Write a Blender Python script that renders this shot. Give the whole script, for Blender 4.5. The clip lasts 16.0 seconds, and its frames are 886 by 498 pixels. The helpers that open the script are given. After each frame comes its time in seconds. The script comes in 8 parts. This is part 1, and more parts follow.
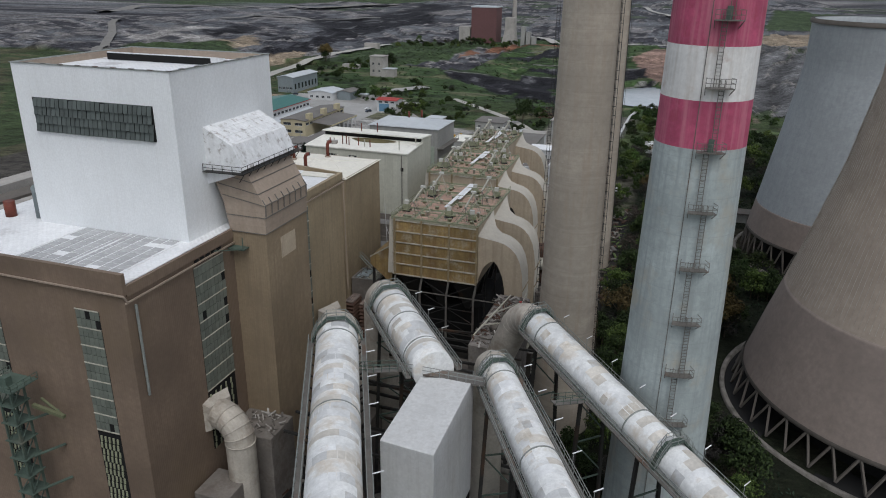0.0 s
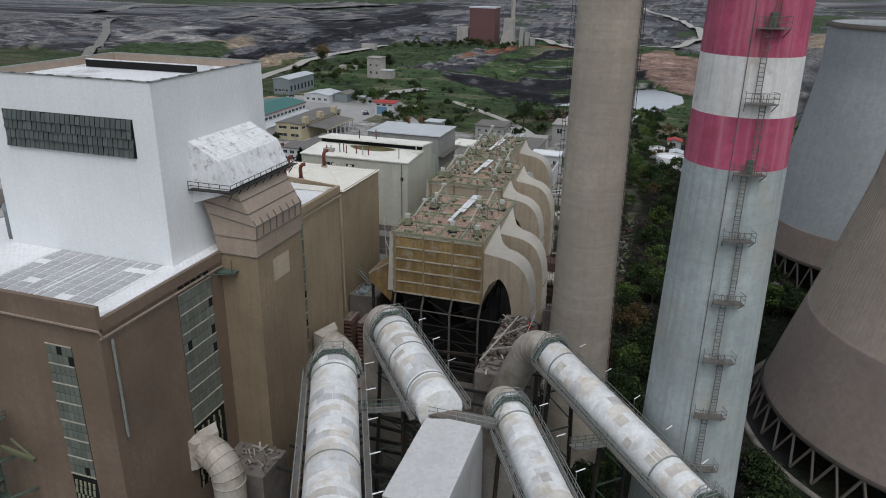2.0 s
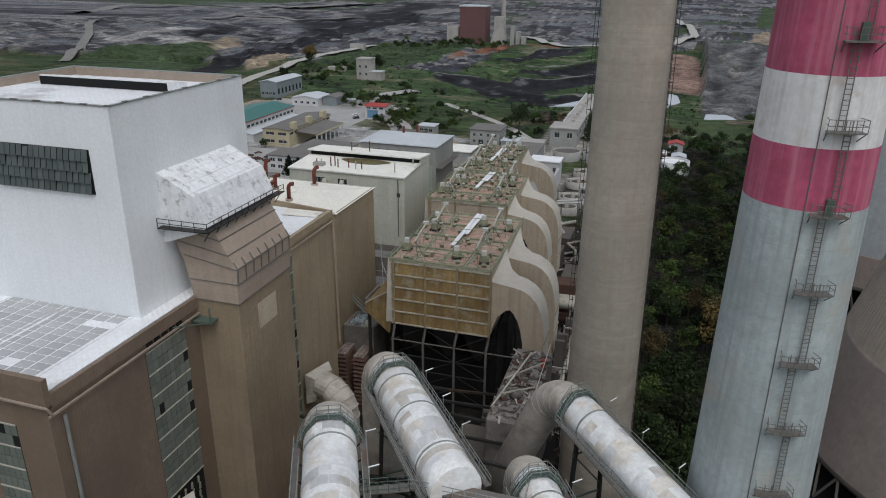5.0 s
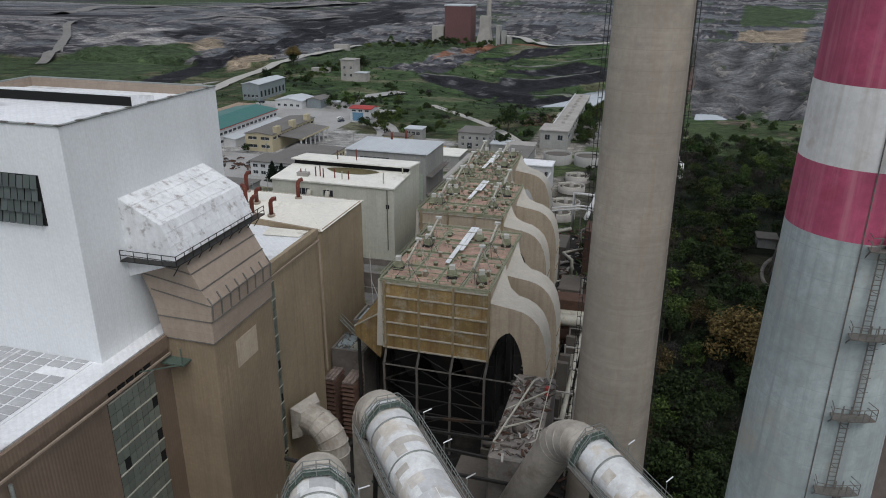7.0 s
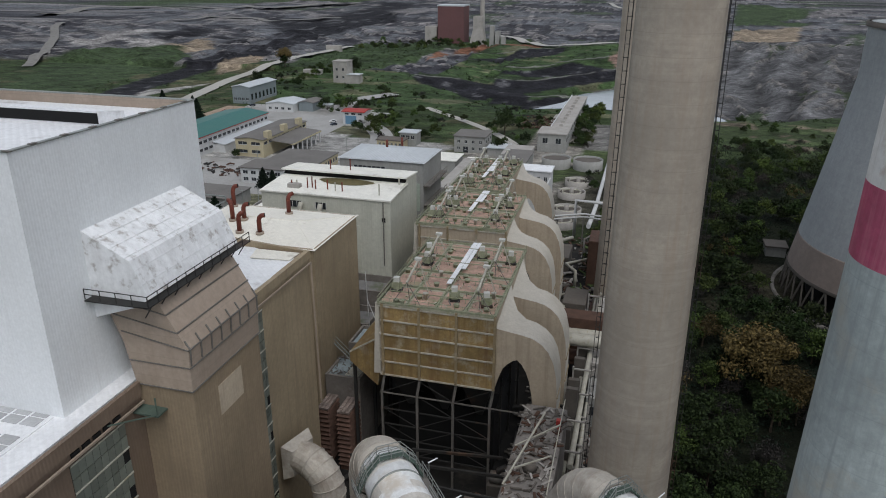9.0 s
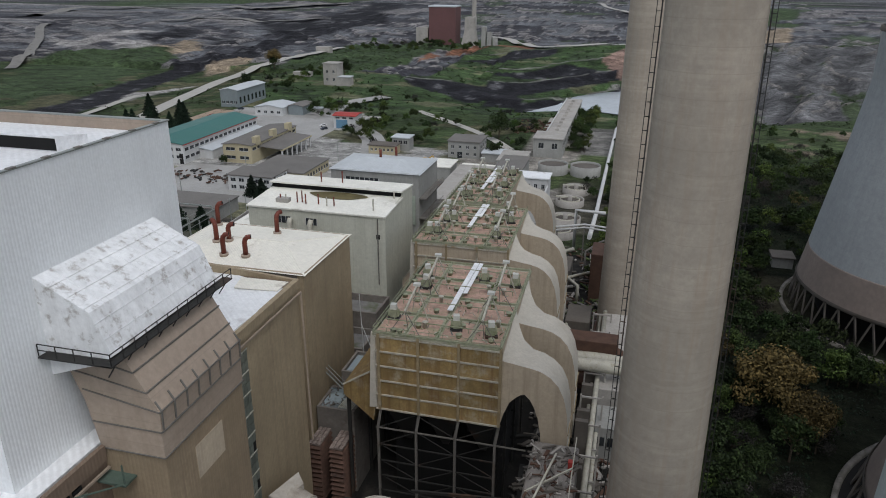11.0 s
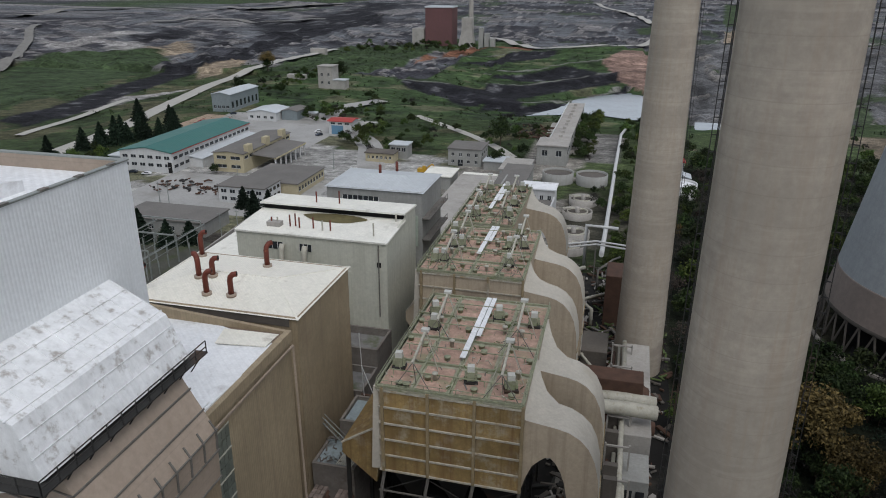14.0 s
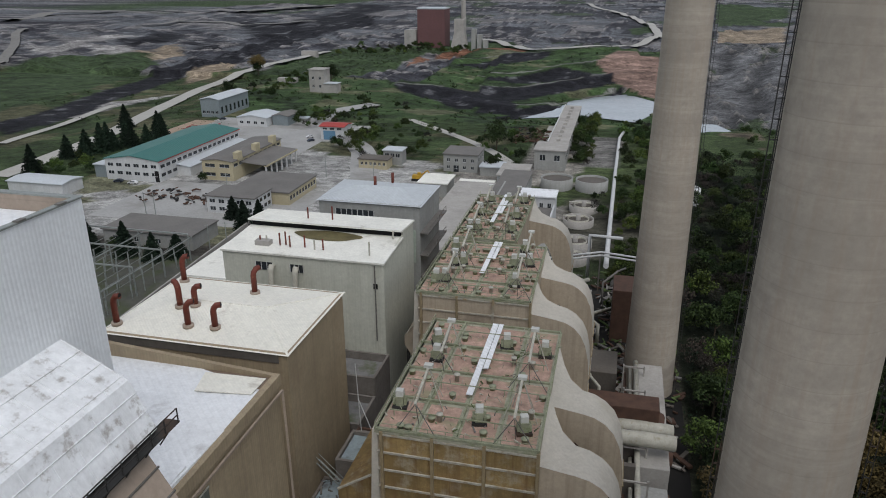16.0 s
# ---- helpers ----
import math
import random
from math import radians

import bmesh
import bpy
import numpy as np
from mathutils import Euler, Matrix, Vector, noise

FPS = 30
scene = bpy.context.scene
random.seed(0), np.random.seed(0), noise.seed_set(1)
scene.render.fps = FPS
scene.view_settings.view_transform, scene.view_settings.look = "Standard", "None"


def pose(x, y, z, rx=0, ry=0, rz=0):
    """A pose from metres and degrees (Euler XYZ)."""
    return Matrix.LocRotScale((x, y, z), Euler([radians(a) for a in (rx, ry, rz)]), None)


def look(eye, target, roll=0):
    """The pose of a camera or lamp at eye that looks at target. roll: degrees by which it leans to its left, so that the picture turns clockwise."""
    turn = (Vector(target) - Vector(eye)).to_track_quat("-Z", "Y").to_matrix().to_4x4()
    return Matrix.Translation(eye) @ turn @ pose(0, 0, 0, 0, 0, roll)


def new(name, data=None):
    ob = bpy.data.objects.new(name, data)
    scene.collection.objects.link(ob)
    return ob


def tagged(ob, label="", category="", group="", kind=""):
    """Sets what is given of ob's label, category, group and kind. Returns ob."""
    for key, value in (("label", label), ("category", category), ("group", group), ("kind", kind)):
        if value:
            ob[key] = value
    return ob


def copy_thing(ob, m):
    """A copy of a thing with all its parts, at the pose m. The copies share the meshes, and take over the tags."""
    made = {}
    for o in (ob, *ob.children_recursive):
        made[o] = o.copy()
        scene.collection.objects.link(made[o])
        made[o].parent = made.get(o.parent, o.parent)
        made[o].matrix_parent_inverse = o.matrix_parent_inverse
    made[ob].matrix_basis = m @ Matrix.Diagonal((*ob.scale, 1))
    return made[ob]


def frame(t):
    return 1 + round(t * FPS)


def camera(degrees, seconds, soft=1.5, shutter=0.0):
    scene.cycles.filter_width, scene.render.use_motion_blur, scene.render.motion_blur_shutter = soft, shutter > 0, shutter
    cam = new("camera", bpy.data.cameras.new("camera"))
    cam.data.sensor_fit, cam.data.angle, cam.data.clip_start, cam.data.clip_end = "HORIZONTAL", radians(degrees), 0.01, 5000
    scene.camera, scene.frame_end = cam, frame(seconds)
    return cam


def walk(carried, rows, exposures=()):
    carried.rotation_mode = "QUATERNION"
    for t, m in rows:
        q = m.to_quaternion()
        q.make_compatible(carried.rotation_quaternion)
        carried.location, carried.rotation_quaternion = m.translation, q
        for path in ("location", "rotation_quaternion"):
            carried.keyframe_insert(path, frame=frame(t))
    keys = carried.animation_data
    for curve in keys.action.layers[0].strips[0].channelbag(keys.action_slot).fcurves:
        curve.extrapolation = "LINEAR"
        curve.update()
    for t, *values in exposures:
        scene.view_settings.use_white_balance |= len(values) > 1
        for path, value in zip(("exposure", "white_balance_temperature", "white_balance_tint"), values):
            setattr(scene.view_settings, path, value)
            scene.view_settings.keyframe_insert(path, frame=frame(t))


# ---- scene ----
cam = camera(63.08, 16.0, soft=1.0)
PATH = [
    (0, (48.85, -30.82, 86.00), (31.27, 22.35, 64.47), 0.76),
    (0.5, (47.83, -28.93, 86.07), (30.37, 24.28, 64.54), 0.81),
    (1, (46.79, -26.69, 86.08), (29.37, 26.54, 64.56), 0.83),
    (1.5, (45.74, -24.61, 86.13), (28.37, 28.64, 64.62), 0.84),
    (2, (44.55, -22.30, 86.12), (27.23, 30.96, 64.60), 0.88),
    (2.5, (43.42, -20.15, 86.14), (26.12, 33.12, 64.62), 0.86),
    (3, (42.22, -17.88, 86.27), (24.93, 35.38, 64.71), 0.82),
    (3.5, (41.07, -15.74, 86.36), (23.92, 37.54, 64.76), 0.75),
    (4, (39.83, -13.47, 86.45), (22.85, 39.86, 64.82), 0.69),
    (6.5, (34.35, -2.36, 86.50), (18.67, 51.34, 64.80), 0.38),
    (7, (33.25, -0.03, 86.43), (17.83, 53.73, 64.72), 0.35),
    (7.5, (32.22, 2.11, 86.38), (16.97, 55.92, 64.66), 0.27),
    (8, (31.17, 4.38, 86.32), (16.07, 58.25, 64.62), 0.28),
    (8.5, (30.18, 6.54, 86.26), (15.17, 60.43, 64.56), 0.17),
    (9, (29.29, 8.80, 86.40), (14.40, 62.71, 64.68), 0.19),
    (11.5, (24.20, 19.93, 86.92), (10.13, 74.06, 65.21), 0.22),
    (12, (23.16, 22.20, 87.05), (9.12, 76.34, 65.33), 0.19),
    (12.5, (22.22, 24.42, 87.09), (8.23, 78.57, 65.36), 0.19),
    (13, (21.27, 26.76, 87.16), (7.38, 80.93, 65.43), 0.26),
    (13.5, (20.39, 28.86, 87.17), (6.57, 83.06, 65.46), 0.24),
    (14, (19.35, 31.25, 87.14), (5.56, 85.45, 65.41), 0.21),
    (14.5, (18.47, 33.53, 87.02), (4.68, 87.74, 65.33), 0.25),
    (15, (17.54, 35.74, 87.06), (3.83, 89.98, 65.38), 0.15),
    (15.5, (16.67, 37.84, 87.12), (3.13, 92.13, 65.46), 0.10),
    (16, (15.73, 40.13, 87.08), (2.47, 94.49, 65.42), -0.15),
]
walk(cam, [(t, look(eye, target, roll)) for t, eye, target, roll in PATH])

# ---- light ----
SUN_EL, SUN_AZ = 60.0, 148.0          # degrees; azimuth clockwise from +y
world = bpy.data.worlds.new("overcast_sky")
world.use_nodes = True
scene.world = world
wn = world.node_tree.nodes
sky = wn.new("ShaderNodeTexSky")
sky.sky_type = 'NISHITA'
sky.sun_disc = False
sky.sun_elevation = radians(SUN_EL)
sky.sun_rotation = radians(SUN_AZ)
sky.air_density, sky.dust_density, sky.ozone_density = 1.0, 1.5, 1.5
hsv = wn.new("ShaderNodeHueSaturation")
hsv.inputs["Saturation"].default_value = 0.42      # a closed cloud cover is nearly grey
world.node_tree.links.new(sky.outputs[0], hsv.inputs["Color"])
world.node_tree.links.new(hsv.outputs[0], wn["Background"].inputs[0])
wn["Background"].inputs[1].default_value = 0.143
sun_data = bpy.data.lights.new("sun", 'SUN')
sun_data.energy, sun_data.angle, sun_data.color = 1.25, radians(40), (0.98, 0.99, 1.0)
sun = new("sun", sun_data)
sun_dir = Vector((math.sin(radians(SUN_AZ)) * math.cos(radians(SUN_EL)),
                  math.cos(radians(SUN_AZ)) * math.cos(radians(SUN_EL)), math.sin(radians(SUN_EL))))
sun.matrix_world = look(sun_dir * 300, (0, 0, 0))
scene.view_settings.exposure = 0.0


# ---- materials ----
def mat(name, color, rough=0.75, var=0.25, scale=0.35, fine=6.0, bump=0.15, metal=0.0, streak=0.0,
        streak_color=(0.12, 0.07, 0.04), stain=0.0, stain_color=(0.1, 0.09, 0.07), stain_scale=0.12, ribs=0.0,
        rib_depth=0.02, rnd=0.0, spec=0.35, seams=0.0, grit=0.22, lifts=0.0):
    """A surface with two scales of tint, optional vertical runs, blotches, and corrugation ribs a given pitch apart."""
    m = bpy.data.materials.new(name)
    m.use_nodes = True
    nt = m.node_tree
    N, L = nt.nodes, nt.links
    bs = N["Principled BSDF"]
    bs.inputs["Roughness"].default_value = rough
    bs.inputs["Metallic"].default_value = metal
    bs.inputs["Specular IOR Level"].default_value = spec
    tc = N.new("ShaderNodeTexCoord")
    co = tc.outputs["Object"]

    def noise_tex(sc, detail=5.0, vec=None, rg=0.6):
        n = N.new("ShaderNodeTexNoise")
        n.inputs["Scale"].default_value, n.inputs["Detail"].default_value, n.inputs["Roughness"].default_value = sc, detail, rg
        L.new(vec or co, n.inputs["Vector"])
        return n.outputs["Fac"]

    def ramp(fac, lo, hi, a=0.0, b=1.0):
        r = N.new("ShaderNodeMapRange")
        r.inputs["From Min"].default_value, r.inputs["From Max"].default_value = lo, hi
        r.inputs["To Min"].default_value, r.inputs["To Max"].default_value = a, b
        L.new(fac, r.inputs["Value"])
        return r.outputs["Result"]

    def mixc(fac, a, b, mode='MIX'):
        x = N.new("ShaderNodeMix")
        x.data_type, x.blend_type = 'RGBA', mode
        if isinstance(fac, float):
            x.inputs[0].default_value = fac
        else:
            L.new(fac, x.inputs[0])
        for s, v in ((x.inputs[6], a), (x.inputs[7], b)):
            if isinstance(v, tuple):
                s.default_value = (*v, 1.0)
            else:
                L.new(v, s)
        return x.outputs[2]

    lo = tuple(c * (1 - var) for c in color)
    hi = tuple(min(1.0, c * (1 + var * 0.8)) for c in color)
    big = noise_tex(scale)
    small = noise_tex(fine, 6.0)
    col = mixc(ramp(big, 0.3, 0.7), lo, hi)
    col = mixc(ramp(small, 0.3, 0.7, 0.0, 0.4), col, tuple(c * (1 - var) * 0.75 for c in color))
    if grit:
        col = mixc(ramp(noise_tex(fine * 0.45, 9.0, None, 0.78), 0.44, 0.62, 0.0, grit), col, tuple(c * 0.5 for c in color))
    if stain:
        col = mixc(ramp(noise_tex(stain_scale, 8.0, None, 0.65), 0.66 - stain * 0.25, 0.72 - stain * 0.1, 0.0, 0.8), col, stain_color)
    if streak:
        mp = N.new("ShaderNodeMapping")
        mp.inputs["Scale"].default_value = (1.3, 1.3, 0.06)
        L.new(co, mp.inputs["Vector"])
        col = mixc(ramp(noise_tex(1.0, 5.0, mp.outputs[0]), 0.48, 0.7, 0.0, streak), col, streak_color)
        col = mixc(ramp(noise_tex(0.35, 7.0, mp.outputs[0], 0.7), 0.5, 0.66, 0.0, streak * 0.7), col, tuple(0.5 * (a + b) for a, b in zip(streak_color, color)))
    height = small
    if lifts:
        # casting lifts: wide, uneven bands, each poured in a slightly different mix
        mp3 = N.new("ShaderNodeMapping")
        mp3.inputs["Scale"].default_value = (0.035, 0.035, 1.0 / lifts)
        L.new(co, mp3.inputs["Vector"])
        col = mixc(ramp(noise_tex(0.55, 3.0, mp3.outputs[0], 0.75), 0.4, 0.62, 0.0, 0.32), col, tuple(c * 0.66 for c in color))
        col = mixc(ramp(noise_tex(1.7, 4.0, mp3.outputs[0], 0.7), 0.5, 0.62, 0.0, 0.18), col, tuple(min(1.0, c * 1.3) for c in color))
    if seams:
        mp2 = N.new("ShaderNodeVectorMath")
        mp2.operation = 'DOT_PRODUCT'
        mp2.inputs[1].default_value = (0.0, 0.0, 1.0 / seams)
        L.new(co, mp2.inputs[0])
        fr = N.new("ShaderNodeMath")
        fr.operation = 'FRACT'
        L.new(mp2.outputs["Value"], fr.inputs[0])
        col = mixc(ramp(fr.outputs[0], 0.0, 0.05, 0.35, 0.0), col, tuple(c * 0.55 for c in color))
    if ribs:
        d = N.new("ShaderNodeVectorMath")
        d.operation = 'DOT_PRODUCT'
        d.inputs[1].default_value = (6.283 / ribs, 6.283 / ribs, 0.0)
        L.new(co, d.inputs[0])
        sn = N.new("ShaderNodeMath")
        sn.operation = 'SINE'
        L.new(d.outputs["Value"], sn.inputs[0])
        b1 = N.new("ShaderNodeBump")
        b1.inputs["Strength"].default_value, b1.inputs["Distance"].default_value = 0.6, rib_depth
        L.new(sn.outputs[0], b1.inputs["Height"])
        # Groove bottoms get a darker tint, drawing the ribs' shade in colour.
        col = mixc(ramp(sn.outputs[0], -1.0, -0.6, 0.1 if color[0] > 0.5 else 0.22, 0.0), col, tuple(c * 0.6 for c in color))
    if rnd:
        oi = N.new("ShaderNodeObjectInfo")
        col = mixc(1.0, col, ramp_grey(N, L, oi.outputs["Random"], 1 - rnd, 1 + rnd * 0.4), 'MULTIPLY')
    L.new(col, bs.inputs["Base Color"])
    bp = N.new("ShaderNodeBump")
    bp.inputs["Strength"].default_value, bp.inputs["Distance"].default_value = bump, 0.05
    L.new(height, bp.inputs["Height"])
    if ribs:
        L.new(b1.outputs[0], bp.inputs["Normal"])
    L.new(bp.outputs[0], bs.inputs["Normal"])
    rr = N.new("ShaderNodeMapRange")
    rr.inputs["To Min"].default_value, rr.inputs["To Max"].default_value = max(0.05, rough - 0.12), min(1.0, rough + 0.12)
    L.new(big, rr.inputs["Value"])
    L.new(rr.outputs[0], bs.inputs["Roughness"])
    return m


def ramp_grey(N, L, fac, a, b):
    r = N.new("ShaderNodeMapRange")
    r.inputs["To Min"].default_value, r.inputs["To Max"].default_value = a, b
    L.new(fac, r.inputs["Value"])
    c = N.new("ShaderNodeCombineColor")
    for i in range(3):
        L.new(r.outputs[0], c.inputs[i])
    return c.outputs[0]


